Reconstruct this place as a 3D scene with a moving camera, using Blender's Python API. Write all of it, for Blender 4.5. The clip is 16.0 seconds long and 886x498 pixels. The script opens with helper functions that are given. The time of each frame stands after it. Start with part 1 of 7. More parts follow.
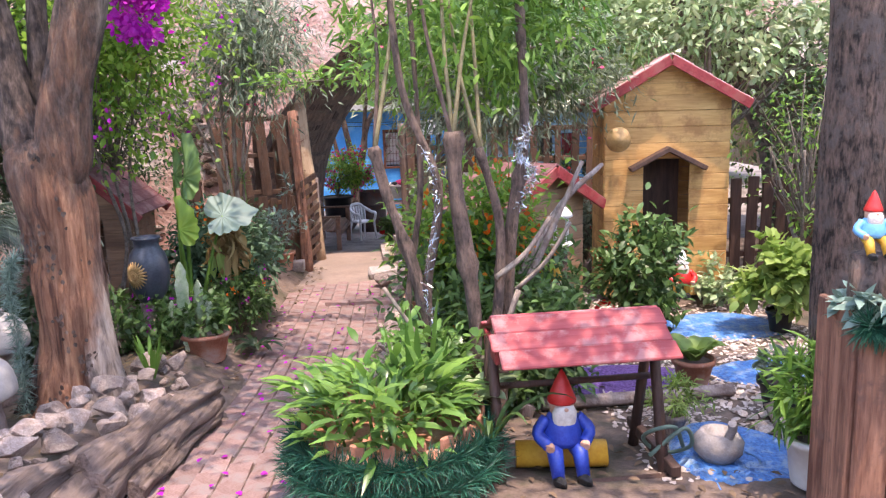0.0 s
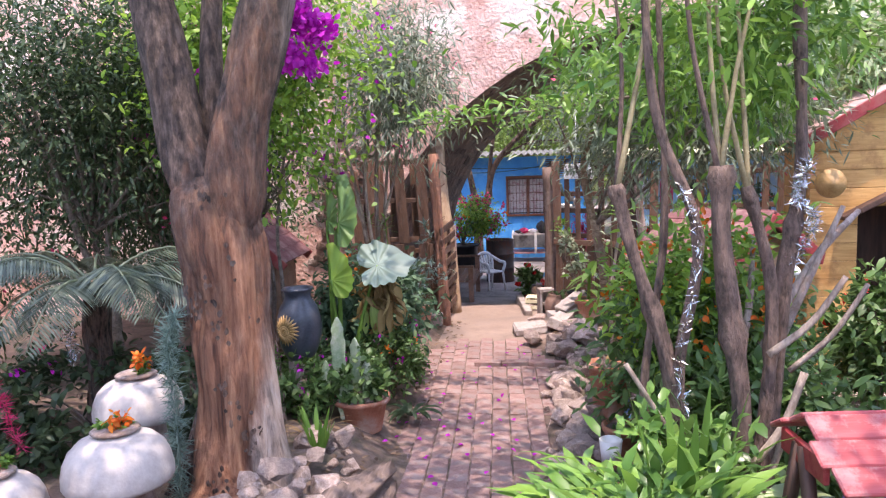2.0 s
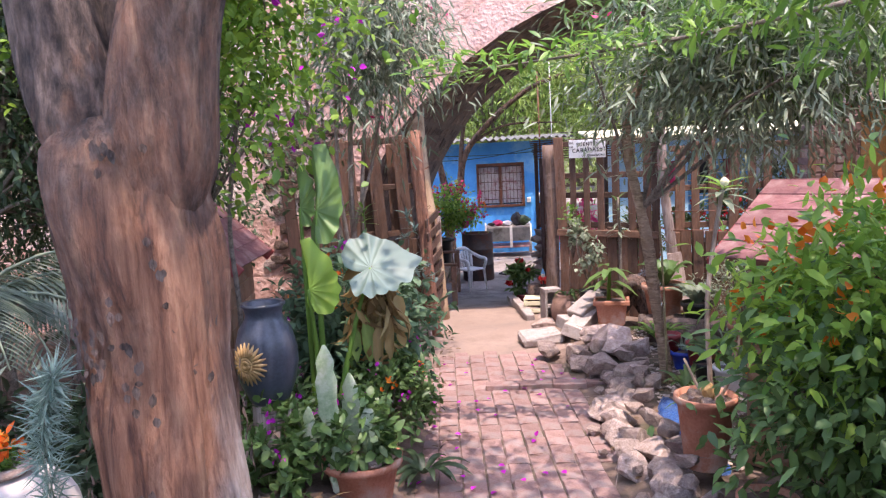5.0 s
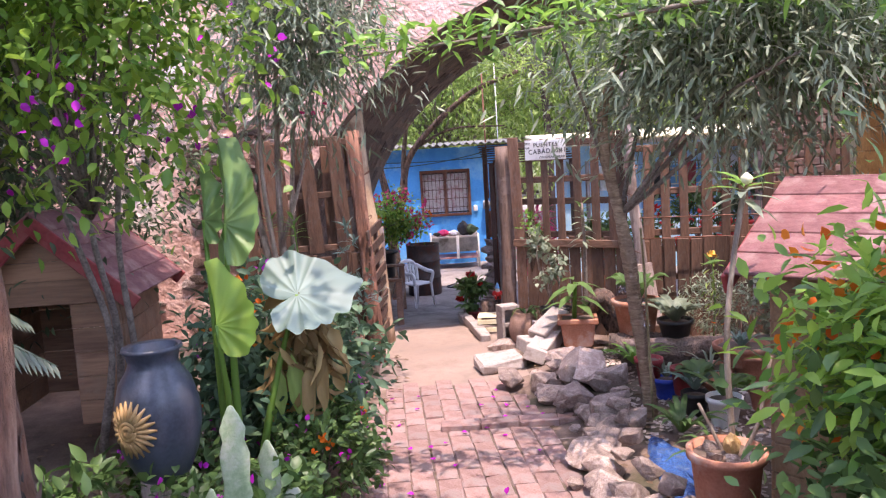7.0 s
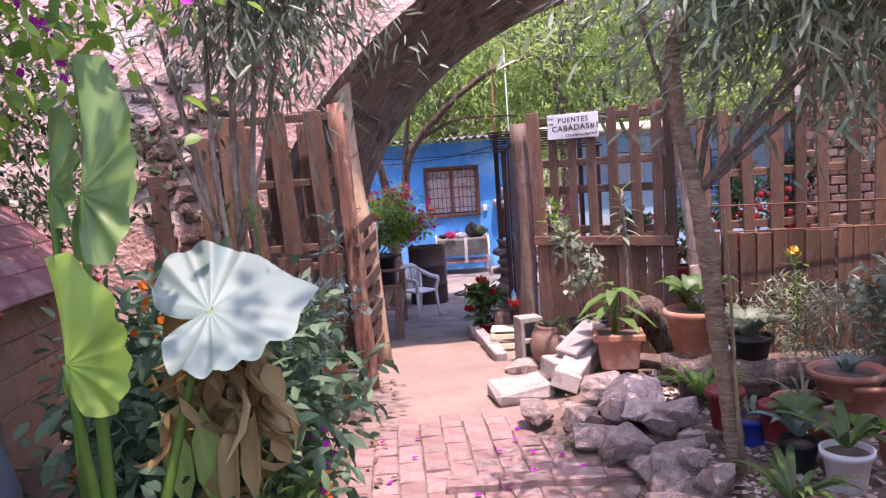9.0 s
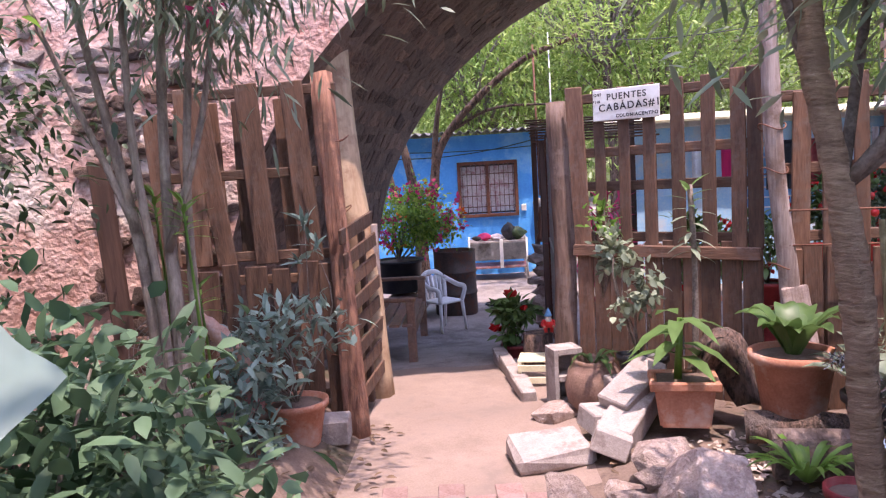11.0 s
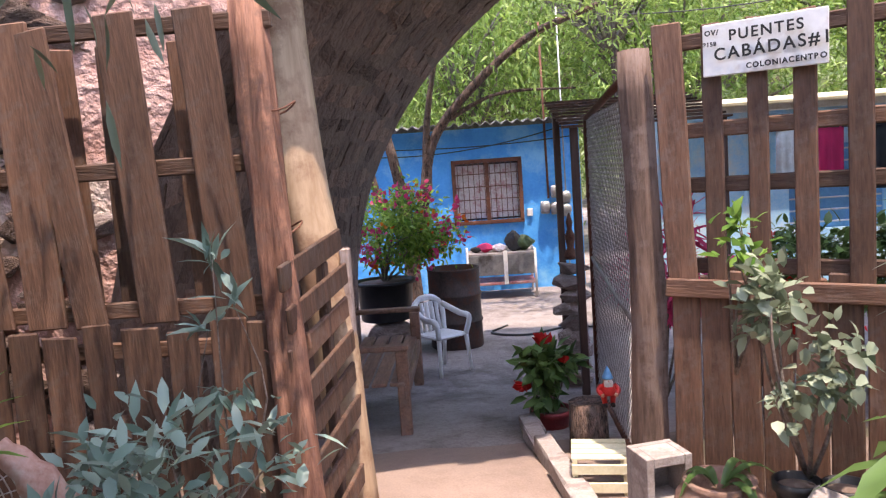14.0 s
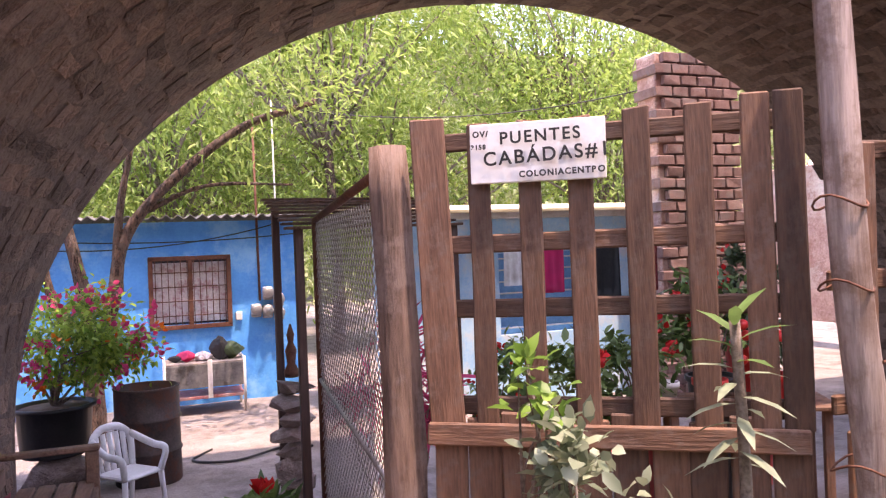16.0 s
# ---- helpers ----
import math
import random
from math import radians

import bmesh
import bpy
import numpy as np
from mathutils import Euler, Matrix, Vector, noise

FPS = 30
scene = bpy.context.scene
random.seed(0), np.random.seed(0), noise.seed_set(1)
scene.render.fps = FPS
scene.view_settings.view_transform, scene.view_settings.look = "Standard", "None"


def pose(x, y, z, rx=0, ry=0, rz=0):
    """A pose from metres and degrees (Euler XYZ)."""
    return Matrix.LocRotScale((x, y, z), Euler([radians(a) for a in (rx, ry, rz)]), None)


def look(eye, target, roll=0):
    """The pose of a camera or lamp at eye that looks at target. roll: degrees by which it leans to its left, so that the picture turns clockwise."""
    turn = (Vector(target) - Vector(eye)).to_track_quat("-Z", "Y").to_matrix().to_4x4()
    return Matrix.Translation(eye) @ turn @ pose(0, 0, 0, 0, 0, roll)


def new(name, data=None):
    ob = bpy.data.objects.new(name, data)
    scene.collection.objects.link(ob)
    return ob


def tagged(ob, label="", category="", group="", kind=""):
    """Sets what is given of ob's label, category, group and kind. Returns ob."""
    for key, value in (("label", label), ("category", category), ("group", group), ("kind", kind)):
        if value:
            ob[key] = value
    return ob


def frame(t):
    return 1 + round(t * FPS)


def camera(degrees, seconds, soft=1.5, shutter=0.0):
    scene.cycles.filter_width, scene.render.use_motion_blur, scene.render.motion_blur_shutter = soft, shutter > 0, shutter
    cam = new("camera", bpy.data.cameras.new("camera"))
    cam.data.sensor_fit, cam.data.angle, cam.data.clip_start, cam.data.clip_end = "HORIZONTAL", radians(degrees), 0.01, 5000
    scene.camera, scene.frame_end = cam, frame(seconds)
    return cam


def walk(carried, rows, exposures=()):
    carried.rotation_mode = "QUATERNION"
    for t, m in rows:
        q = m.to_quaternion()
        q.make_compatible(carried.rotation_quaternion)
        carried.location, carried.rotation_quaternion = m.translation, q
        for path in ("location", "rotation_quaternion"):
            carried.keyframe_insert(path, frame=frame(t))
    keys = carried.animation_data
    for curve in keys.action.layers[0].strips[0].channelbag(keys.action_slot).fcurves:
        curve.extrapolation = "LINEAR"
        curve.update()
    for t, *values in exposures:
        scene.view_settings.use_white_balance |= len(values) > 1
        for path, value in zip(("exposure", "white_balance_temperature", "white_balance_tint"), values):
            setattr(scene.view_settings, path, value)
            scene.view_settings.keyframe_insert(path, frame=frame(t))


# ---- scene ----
cam = camera(61.0, 16.0, soft=1.25)
METRES, EYE, TILT, LEAN, TURN = 9.5, 1.6, 0.0, 0.0, 0.0
ROWS = [
    (0.0, 0.0, 0.0, 0.0, -0.34, -10.64, 1.81),
    (0.5, -0.0118, 0.0168, -0.0002, 5.04, -8.84, 2.02),
    (1.0, -0.0423, 0.0343, 0.0005, 7.19, -7.45, 2.06),
    (1.5, -0.0616, 0.0566, -0.0039, 7.57, -6.95, 2.01),
    (2.0, -0.0747, 0.0867, -0.0072, 7.04, -6.71, 1.94),
    (2.5, -0.0925, 0.1118, -0.0138, 6.28, -6.52, 1.78),
    (3.0, -0.1043, 0.1369, -0.0184, 5.87, -6.63, 1.81),
    (3.5, -0.1127, 0.1661, -0.022, 5.43, -6.71, 2.03),
    (6.0, -0.1522, 0.3115, -0.0293, 0.6, -7.37, 3.28),
    (6.5, -0.1497, 0.3347, -0.0308, -0.56, -7.17, 3.37),
    (7.0, -0.1499, 0.3567, -0.0347, -1.61, -6.66, 3.4),
    (7.5, -0.1538, 0.389, -0.0459, -2.34, -5.15, 3.42),
    (8.0, -0.1464, 0.4255, -0.0574, -1.66, -5.46, 3.54),
    (8.5, -0.1436, 0.4656, -0.0602, -1.26, -5.86, 3.75),
    (9.0, -0.1452, 0.5046, -0.0586, -1.08, -6.1, 3.88),
    (11.5, -0.1178, 0.6868, -0.0688, 3.5, -5.97, 3.01),
    (12.0, -0.123, 0.7301, -0.0699, 4.29, -6.38, 2.88),
    (12.5, -0.1205, 0.7679, -0.0727, 4.77, -6.64, 3.05),
    (13.0, -0.1214, 0.8014, -0.0709, 4.7, -6.61, 3.5),
    (13.5, -0.138, 0.8317, -0.0703, 3.8, -6.34, 3.87),
    (14.0, -0.1423, 0.858, -0.0719, 1.3, -5.83, 3.9),
    (14.5, -0.1366, 0.8889, -0.0708, -3.28, -4.96, 3.56),
    (15.0, -0.1353, 0.9091, -0.0686, -9.6, -3.64, 2.84),
    (15.5, -0.1428, 0.927, -0.0654, -15.75, -1.76, 2.35),
    (16.0, -0.1442, 0.9349, -0.0636, -20.84, 0.23, 2.23),
]
walk(cam, [(t, pose(0, 0, EYE, TILT, LEAN, TURN) @ pose(METRES * x, METRES * y, METRES * z, 90 + pitch, roll, yaw)) for t, x, y, z, yaw, pitch, roll in ROWS],
     exposures=((0, 2.5, 7250, 22), (3.5, 2.5, 6900, 26), (6, 2.7, 7050, 27), (7.5, 2.72, 7000, 32), (9, 2.72, 6850, 41), (11.5, 2.6, 6850, 28), (12, 2.6, 6900, 17), (13.5, 2.66, 7100, 19), (15, 2.85, 7600, 33), (16, 2.95, 8100, 38)))

# ---- light ----
world = bpy.data.worlds.new("world")
scene.world = world
world.use_nodes = True
wn = world.node_tree
sky = wn.nodes.new("ShaderNodeTexSky")
sky.sky_type = "NISHITA"
sky.sun_disc = False
sky.sun_elevation = radians(75)
sky.sun_rotation = radians(155)
wn.links.new(sky.outputs[0], wn.nodes["Background"].inputs[0])
wn.nodes["Background"].inputs[1].default_value = 0.15
sun = new("sun", bpy.data.lights.new("sun", "SUN"))
sun.data.energy = 1.2
sun.data.angle = radians(0.6)
sun.data.color = (1.0, 0.94, 0.84)
sun.matrix_world = look((0, 0, 20), (-0.11, 0.24, 19.0))


# ---- materials ----
def nodes_of(name):
    m = bpy.data.materials.new(name)
    m.use_nodes = True
    return m, m.node_tree.nodes, m.node_tree.links, m.node_tree.nodes["Principled BSDF"]


def surface(name, a, b, scale=6.0, rough=0.8, bump=0.3, fine=60.0, stretch=(1, 1, 1), c=None, cscale=1.5, metal=0.0, vary=0.0, rlow=None, depth=0.01, ramp_at=(0.32, 0.68)):
    """Two-scale noise colour with grain, stains or painted-in patches of colour c and relief."""
    m, n, l, p = nodes_of(name)
    tc = n.new("ShaderNodeTexCoord")
    mp = n.new("ShaderNodeMapping")
    mp.inputs["Scale"].default_value = stretch
    l.new(tc.outputs["Object"], mp.inputs[0])
    n1 = n.new("ShaderNodeTexNoise")
    n1.inputs["Scale"].default_value = scale
    n1.inputs["Detail"].default_value = 6
    n1.inputs["Roughness"].default_value = 0.65
    l.new(mp.outputs[0], n1.inputs["Vector"])
    n2 = n.new("ShaderNodeTexNoise")
    n2.inputs["Scale"].default_value = fine
    n2.inputs["Detail"].default_value = 4
    l.new(mp.outputs[0], n2.inputs["Vector"])
    ramp = n.new("ShaderNodeValToRGB")
    ramp.color_ramp.elements[0].position, ramp.color_ramp.elements[1].position = ramp_at
    ramp.color_ramp.elements[0].color, ramp.color_ramp.elements[1].color = (*a, 1), (*b, 1)
    add = n.new("ShaderNodeMath")
    add.operation = "MULTIPLY_ADD"
    l.new(n2.outputs[0], add.inputs[0])
    add.inputs[1].default_value = 0.45
    l.new(n1.outputs[0], add.inputs[2])
    sub = n.new("ShaderNodeMath")
    sub.operation = "SUBTRACT"
    l.new(add.outputs[0], sub.inputs[0])
    sub.inputs[1].default_value = 0.22
    l.new(sub.outputs[0], ramp.inputs[0])
    col = ramp.outputs[0]
    if c:
        n3 = n.new("ShaderNodeTexNoise")
        n3.inputs["Scale"].default_value = cscale
        n3.inputs["Detail"].default_value = 7
        n3.inputs["Roughness"].default_value = 0.7
        l.new(tc.outputs["Object"], n3.inputs["Vector"])
        r3 = n.new("ShaderNodeValToRGB")
        r3.color_ramp.elements[0].position, r3.color_ramp.elements[1].position = 0.5, 0.62
        l.new(n3.outputs[0], r3.inputs[0])
        mix = n.new("ShaderNodeMix")
        mix.data_type = "RGBA"
        l.new(r3.outputs[0], mix.inputs[0])
        l.new(col, mix.inputs[6])
        mix.inputs[7].default_value = (*c, 1)
        col = mix.outputs[2]
    if vary:
        oi = n.new("ShaderNodeObjectInfo")
        hs = n.new("ShaderNodeHueSaturation")
        ma = n.new("ShaderNodeMath")
        ma.operation = "MULTIPLY_ADD"
        l.new(oi.outputs["Random"], ma.inputs[0])
        ma.inputs[1].default_value, ma.inputs[2].default_value = 2 * vary, 1 - vary
        l.new(ma.outputs[0], hs.inputs["Value"])
        l.new(col, hs.inputs["Color"])
        col = hs.outputs[0]
    l.new(col, p.inputs["Base Color"])
    p.inputs["Metallic"].default_value = metal
    if rlow is not None:
        mr = n.new("ShaderNodeMapRange")
        mr.inputs[3].default_value, mr.inputs[4].default_value = rlow, rough
        l.new(n1.outputs[0], mr.inputs[0])
        l.new(mr.outputs[0], p.inputs["Roughness"])
    else:
        p.inputs["Roughness"].default_value = rough
    if bump:
        bp = n.new("ShaderNodeBump")
        bp.inputs["Strength"].default_value = bump
        bp.inputs["Distance"].default_value = depth
        l.new(add.outputs[0], bp.inputs["Height"])
        l.new(bp.outputs[0], p.inputs["Normal"])
    return m


def leafy(name, dark, light, gloss=0.45, through_light=0.35, odd=None, odd_share=0.06):
    """Leaves: colour by island, some light passing through."""
    m, n, l, p = nodes_of(name)
    geo = n.new("ShaderNodeNewGeometry")
    ramp = n.new("ShaderNodeValToRGB")
    e = ramp.color_ramp.elements
    e[0].color, e[1].color = (*dark, 1), (*light, 1)
    if odd:
        e[1].position = 1 - odd_share - 0.01
        x = e.new(1 - odd_share)
        x.color = (*odd, 1)
    l.new(geo.outputs["Random Per Island"], ramp.inputs[0])
    nz = n.new("ShaderNodeTexNoise")
    nz.inputs["Scale"].default_value = 2.0
    hs = n.new("ShaderNodeHueSaturation")
    mr = n.new("ShaderNodeMapRange")
    mr.inputs[3].default_value, mr.inputs[4].default_value = 0.6, 1.4
    l.new(nz.outputs[0], mr.inputs[0])
    l.new(mr.outputs[0], hs.inputs["Value"])
    l.new(ramp.outputs[0], hs.inputs["Color"])
    l.new(hs.outputs[0], p.inputs["Base Color"])
    p.inputs["Roughness"].default_value = gloss
    tr = n.new("ShaderNodeBsdfTranslucent")
    l.new(hs.outputs[0], tr.inputs["Color"])
    mx = n.new("ShaderNodeMixShader")
    mx.inputs[0].default_value = through_light
    l.new(p.outputs[0], mx.inputs[1])
    l.new(tr.outputs[0], mx.inputs[2])
    l.new(mx.outputs[0], n["Material Output"].inputs["Surface"])
    return m


M = {
    "earth": surface("earth", (0.10, 0.065, 0.05), (0.20, 0.14, 0.11), 5, 0.95, 0.6, 70, c=(0.07, 0.06, 0.035)),
    "sand": surface("sand", (0.21, 0.15, 0.122), (0.31, 0.225, 0.185), 3, 0.95, 0.35, 90, c=(0.21, 0.155, 0.13)),
    "court": surface("courtyard_earth", (0.20, 0.165, 0.15), (0.32, 0.275, 0.255), 2.2, 0.95, 0.7, 40, c=(0.155, 0.125, 0.11), depth=0.03),
    "brick": surface("path_brick", (0.19, 0.105, 0.092), (0.30, 0.195, 0.178), 9, 0.88, 0.6, 80, c=(0.235, 0.18, 0.17), cscale=5, vary=0.17),
    "rock": surface("rock", (0.25, 0.178, 0.152), (0.49, 0.39, 0.345), 5, 0.92, 0.9, 35, c=(0.27, 0.19, 0.165), cscale=3, vary=0.28, depth=0.03),
    "pink": surface("pink_render", (0.44, 0.22, 0.17), (0.70, 0.47, 0.40), 2.6, 0.95, 1.0, 22, c=(0.74, 0.63, 0.55), cscale=0.8, depth=0.06),
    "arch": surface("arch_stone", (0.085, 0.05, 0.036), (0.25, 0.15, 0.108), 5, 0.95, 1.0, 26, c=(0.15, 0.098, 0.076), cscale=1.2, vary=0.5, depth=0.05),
    "mortar": surface("arch_mortar", (0.085, 0.055, 0.042), (0.21, 0.14, 0.108), 4, 0.95, 1.0, 24, c=(0.17, 0.115, 0.09), cscale=1.1, depth=0.05),
    # Colour c paints sun dapples onto the blue wall as lighter patches.
    "blue": surface("dappled_blue_paint", (0.035, 0.30, 0.80), (0.07, 0.43, 0.92), 2.0, 0.75, 0.3, 25, c=(0.20, 0.56, 0.92), cscale=1.4),
    "bark": surface("bark", (0.024, 0.015, 0.012), (0.18, 0.112, 0.086), 26, 0.95, 1.0, 90, (1, 1, 0.3), c=(0.125, 0.093, 0.08), cscale=9, depth=0.03, ramp_at=(0.38, 0.6)),
    "greywood": surface("weathered_wood", (0.20, 0.14, 0.12), (0.46, 0.36, 0.32), 20, 0.85, 1.0, 90, (1, 1, 0.09), c=(0.20, 0.13, 0.10), cscale=4),
    "weathered": surface("weathered_log", (0.075, 0.05, 0.04), (0.23, 0.165, 0.14), 14, 0.9, 1.0, 60, (1, 0.1, 1), c=(0.20, 0.14, 0.115), cscale=4, depth=0.02),
    "pallet": surface("pallet_wood", (0.048, 0.022, 0.014), (0.175, 0.088, 0.053), 17, 0.8, 0.8, 90, (1, 1, 0.13), c=(0.125, 0.078, 0.058), cscale=7, vary=0.42, ramp_at=(0.3, 0.7)),
    "postwood": surface("post_wood", (0.12, 0.045, 0.028), (0.37, 0.175, 0.11), 16, 0.82, 1.0, 60, (1, 1, 0.1), c=(0.17, 0.085, 0.06), cscale=7, vary=0.15, depth=0.02, ramp_at=(0.36, 0.62)),
    "strippedlog": surface("stripped_log", (0.34, 0.22, 0.13), (0.52, 0.37, 0.24), 8, 0.75, 0.5, 50, (1, 1, 0.08), c=(0.26, 0.15, 0.09), cscale=3),
    "ringbark": surface("tan_ringed_bark", (0.15, 0.09, 0.058), (0.42, 0.295, 0.20), 24, 0.9, 1.0, 60, (0.4, 0.4, 1.6), c=(0.26, 0.17, 0.115), cscale=8, depth=0.02),
    "bluechips": surface("dark_blue_glass_chips", (0.008, 0.035, 0.17), (0.04, 0.15, 0.42), 30, 0.35, 0.9, 60, c=(0.10, 0.13, 0.20), cscale=8, depth=0.02),
    "greybark": surface("pale_grey_bark", (0.16, 0.115, 0.09), (0.42, 0.335, 0.27), 18, 0.9, 0.9, 70, (1, 1, 0.3), c=(0.20, 0.15, 0.125), cscale=7, depth=0.015),
    "stembark": surface("knobbly_brown_bark", (0.04, 0.027, 0.022), (0.19, 0.125, 0.10), 22, 0.92, 1.0, 80, (1, 1, 0.35), c=(0.17, 0.11, 0.085), cscale=6, depth=0.02),
    "benchpost": surface("weathered_brown_post", (0.06, 0.034, 0.024), (0.21, 0.13, 0.095), 14, 0.88, 0.9, 60, (1, 1, 0.14), c=(0.19, 0.13, 0.105), cscale=5, depth=0.02),
    "benchwood": surface("brown_bench_wood", (0.13, 0.062, 0.04), (0.30, 0.16, 0.105), 12, 0.7, 0.5, 70, (0.15, 1, 1), c=(0.20, 0.12, 0.09), cscale=5, vary=0.15),
    "twig": surface("twig", (0.10, 0.075, 0.06), (0.24, 0.19, 0.16), 20, 0.9, 0.4, 80),
    "cane": surface("cane", (0.18, 0.14, 0.07), (0.34, 0.27, 0.14), 12, 0.7, 0.3, 80),
    "boards": surface("varnished_boards", (0.46, 0.22, 0.06), (0.72, 0.42, 0.16), 7, 0.6, 0.3, 60, (0.1, 1, 1), c=(0.40, 0.19, 0.06), cscale=3, vary=0.12),
    "brownboards": surface("brown_boards", (0.17, 0.085, 0.05), (0.34, 0.185, 0.11), 9, 0.7, 0.5, 70, (0.1, 1, 1), c=(0.24, 0.15, 0.10), cscale=4, vary=0.15),
    "cotboards": surface("tan_boards", (0.24, 0.125, 0.068), (0.42, 0.25, 0.145), 9, 0.7, 0.5, 70, (0.1, 1, 1), c=(0.27, 0.16, 0.10), cscale=4, vary=0.15),
    "redpaint": surface("red_paint", (0.20, 0.015, 0.018), (0.33, 0.038, 0.042), 6, 0.55, 0.2, 50, c=(0.30, 0.07, 0.06), cscale=5),
    "pinkroof": surface("faded_red_roof", (0.34, 0.10, 0.10), (0.52, 0.23, 0.22), 6, 0.7, 0.4, 50, c=(0.48, 0.31, 0.29), cscale=3, vary=0.12),
    "paleroof": surface("sun_bleached_roof", (0.46, 0.27, 0.25), (0.62, 0.44, 0.41), 6, 0.75, 0.4, 50, c=(0.50, 0.28, 0.27), cscale=3, vary=0.12),
    "maroonroof": surface("maroon_roof_planks", (0.12, 0.038, 0.04), (0.22, 0.09, 0.088), 7, 0.75, 0.5, 60, c=(0.25, 0.145, 0.135), cscale=4, vary=0.15),
    "wellred": surface("red_plank_paint", (0.29, 0.03, 0.036), (0.43, 0.085, 0.088), 6, 0.6, 0.3, 50, (0.1, 1, 1), c=(0.42, 0.17, 0.165), cscale=6, vary=0.12),
    "darkwood": surface("dark_wood", (0.045, 0.022, 0.016), (0.11, 0.055, 0.04), 10, 0.7, 0.4, 60, (1, 1, 0.1)),
    "terracotta": surface("terracotta", (0.34, 0.125, 0.07), (0.50, 0.22, 0.14), 7, 0.8, 0.25, 80, c=(0.50, 0.33, 0.26), cscale=4, vary=0.12),
    "jarclay": surface("dusty_brown_clay", (0.15, 0.08, 0.058), (0.30, 0.18, 0.135), 6, 0.85, 0.4, 70, c=(0.24, 0.16, 0.125), cscale=4),
    "horncl": surface("pinkish_clay", (0.36, 0.17, 0.12), (0.56, 0.34, 0.27), 9, 0.8, 0.5, 60, c=(0.50, 0.36, 0.30), cscale=5),
    "clay": surface("dark_clay", (0.028, 0.032, 0.046), (0.07, 0.08, 0.105), 5, 0.45, 0.15, 60, c=(0.055, 0.06, 0.075), cscale=3, rlow=0.25),
    "ochre": surface("ochre_relief", (0.30, 0.17, 0.06), (0.45, 0.28, 0.12), 12, 0.6, 0.3, 60),
    "white": surface("white_paint", (0.70, 0.68, 0.65), (0.82, 0.80, 0.78), 4, 0.5, 0.12, 40, c=(0.62, 0.57, 0.52), cscale=3),
    "plastic": surface("white_plastic", (0.68, 0.67, 0.66), (0.78, 0.77, 0.76), 5, 0.4, 0.05, 50, c=(0.60, 0.57, 0.54), cscale=4),
    "black": surface("black_plastic", (0.010, 0.010, 0.011), (0.025, 0.024, 0.024), 6, 0.5, 0.1, 60),
    "drum": surface("rusty_drum", (0.04, 0.03, 0.027), (0.11, 0.075, 0.065), 5, 0.55, 0.3, 50, c=(0.13, 0.05, 0.03), cscale=4, metal=0.3),
    "iron": surface("rusty_iron", (0.10, 0.035, 0.022), (0.20, 0.085, 0.05), 15, 0.75, 0.3, 80, metal=0.3),
    "steel": surface("galvanised_steel", (0.33, 0.31, 0.29), (0.50, 0.48, 0.46), 10, 0.45, 0.1, 60, metal=0.7),
    "concrete": surface("concrete", (0.28, 0.235, 0.215), (0.44, 0.38, 0.35), 7, 0.95, 0.6, 90, c=(0.25, 0.20, 0.18), cscale=6, vary=0.15),
    "cream": surface("cream_paint", (0.62, 0.55, 0.34), (0.75, 0.70, 0.50), 6, 0.7, 0.2, 60),
    "glass": surface("dark_glass", (0.02, 0.02, 0.025), (0.05, 0.05, 0.055), 3, 0.12, 0.0, 30),
    "curtain": surface("white_lace_curtain", (0.62, 0.58, 0.58), (0.85, 0.80, 0.80), 25, 0.9, 0.2, 90, c=(0.52, 0.30, 0.32), cscale=7),
    "sheet": surface("corrugated_sheet", (0.12, 0.12, 0.12), (0.24, 0.23, 0.22), 4, 0.7, 0.2, 40, c=(0.07, 0.06, 0.05), cscale=3),
    "redskin": surface("painted_red", (0.55, 0.015, 0.015), (0.68, 0.04, 0.03), 10, 0.4, 0.1, 60),
    "bluecoat": surface("painted_blue", (0.012, 0.035, 0.30), (0.03, 0.08, 0.45), 10, 0.45, 0.1, 60),
    "beard": surface("painted_beard", (0.55, 0.48, 0.42), (0.70, 0.64, 0.58), 18, 0.7, 0.5, 60),
    "skin": surface("painted_flesh", (0.55, 0.28, 0.17), (0.66, 0.38, 0.26), 12, 0.5, 0.1, 60),
    "yellow": surface("painted_yellow", (0.60, 0.28, 0.02), (0.72, 0.40, 0.05), 10, 0.5, 0.1, 60),
    "skyblue": surface("painted_light_blue", (0.10, 0.33, 0.62), (0.16, 0.44, 0.74), 10, 0.5, 0.1, 60),
    "annex": surface("pale_blue_paint", (0.28, 0.60, 0.86), (0.50, 0.76, 0.90), 2.5, 0.8, 0.3, 30, c=(0.68, 0.72, 0.74), cscale=1.3),
    "capwhite": surface("cream_paint_worn", (0.43, 0.37, 0.34), (0.54, 0.485, 0.45), 5, 0.8, 0.3, 50, c=(0.40, 0.34, 0.305), cscale=4),
    "bluewater": surface("blue_glass_pebbles", (0.02, 0.11, 0.40), (0.10, 0.33, 0.72), 30, 0.35, 0.9, 60, c=(0.32, 0.42, 0.55), cscale=8, depth=0.02),
    "purple": surface("purple_pebbles", (0.09, 0.035, 0.17), (0.26, 0.13, 0.36), 35, 0.8, 0.9, 70, depth=0.02),
    "pebble": surface("pebble", (0.36, 0.27, 0.22), (0.60, 0.50, 0.44), 8, 0.85, 0.3, 60, vary=0.25),
    "tinsel": surface("silver_tinsel", (0.55, 0.55, 0.56), (0.80, 0.80, 0.82), 12, 0.25, 0.0, 60, metal=1.0),
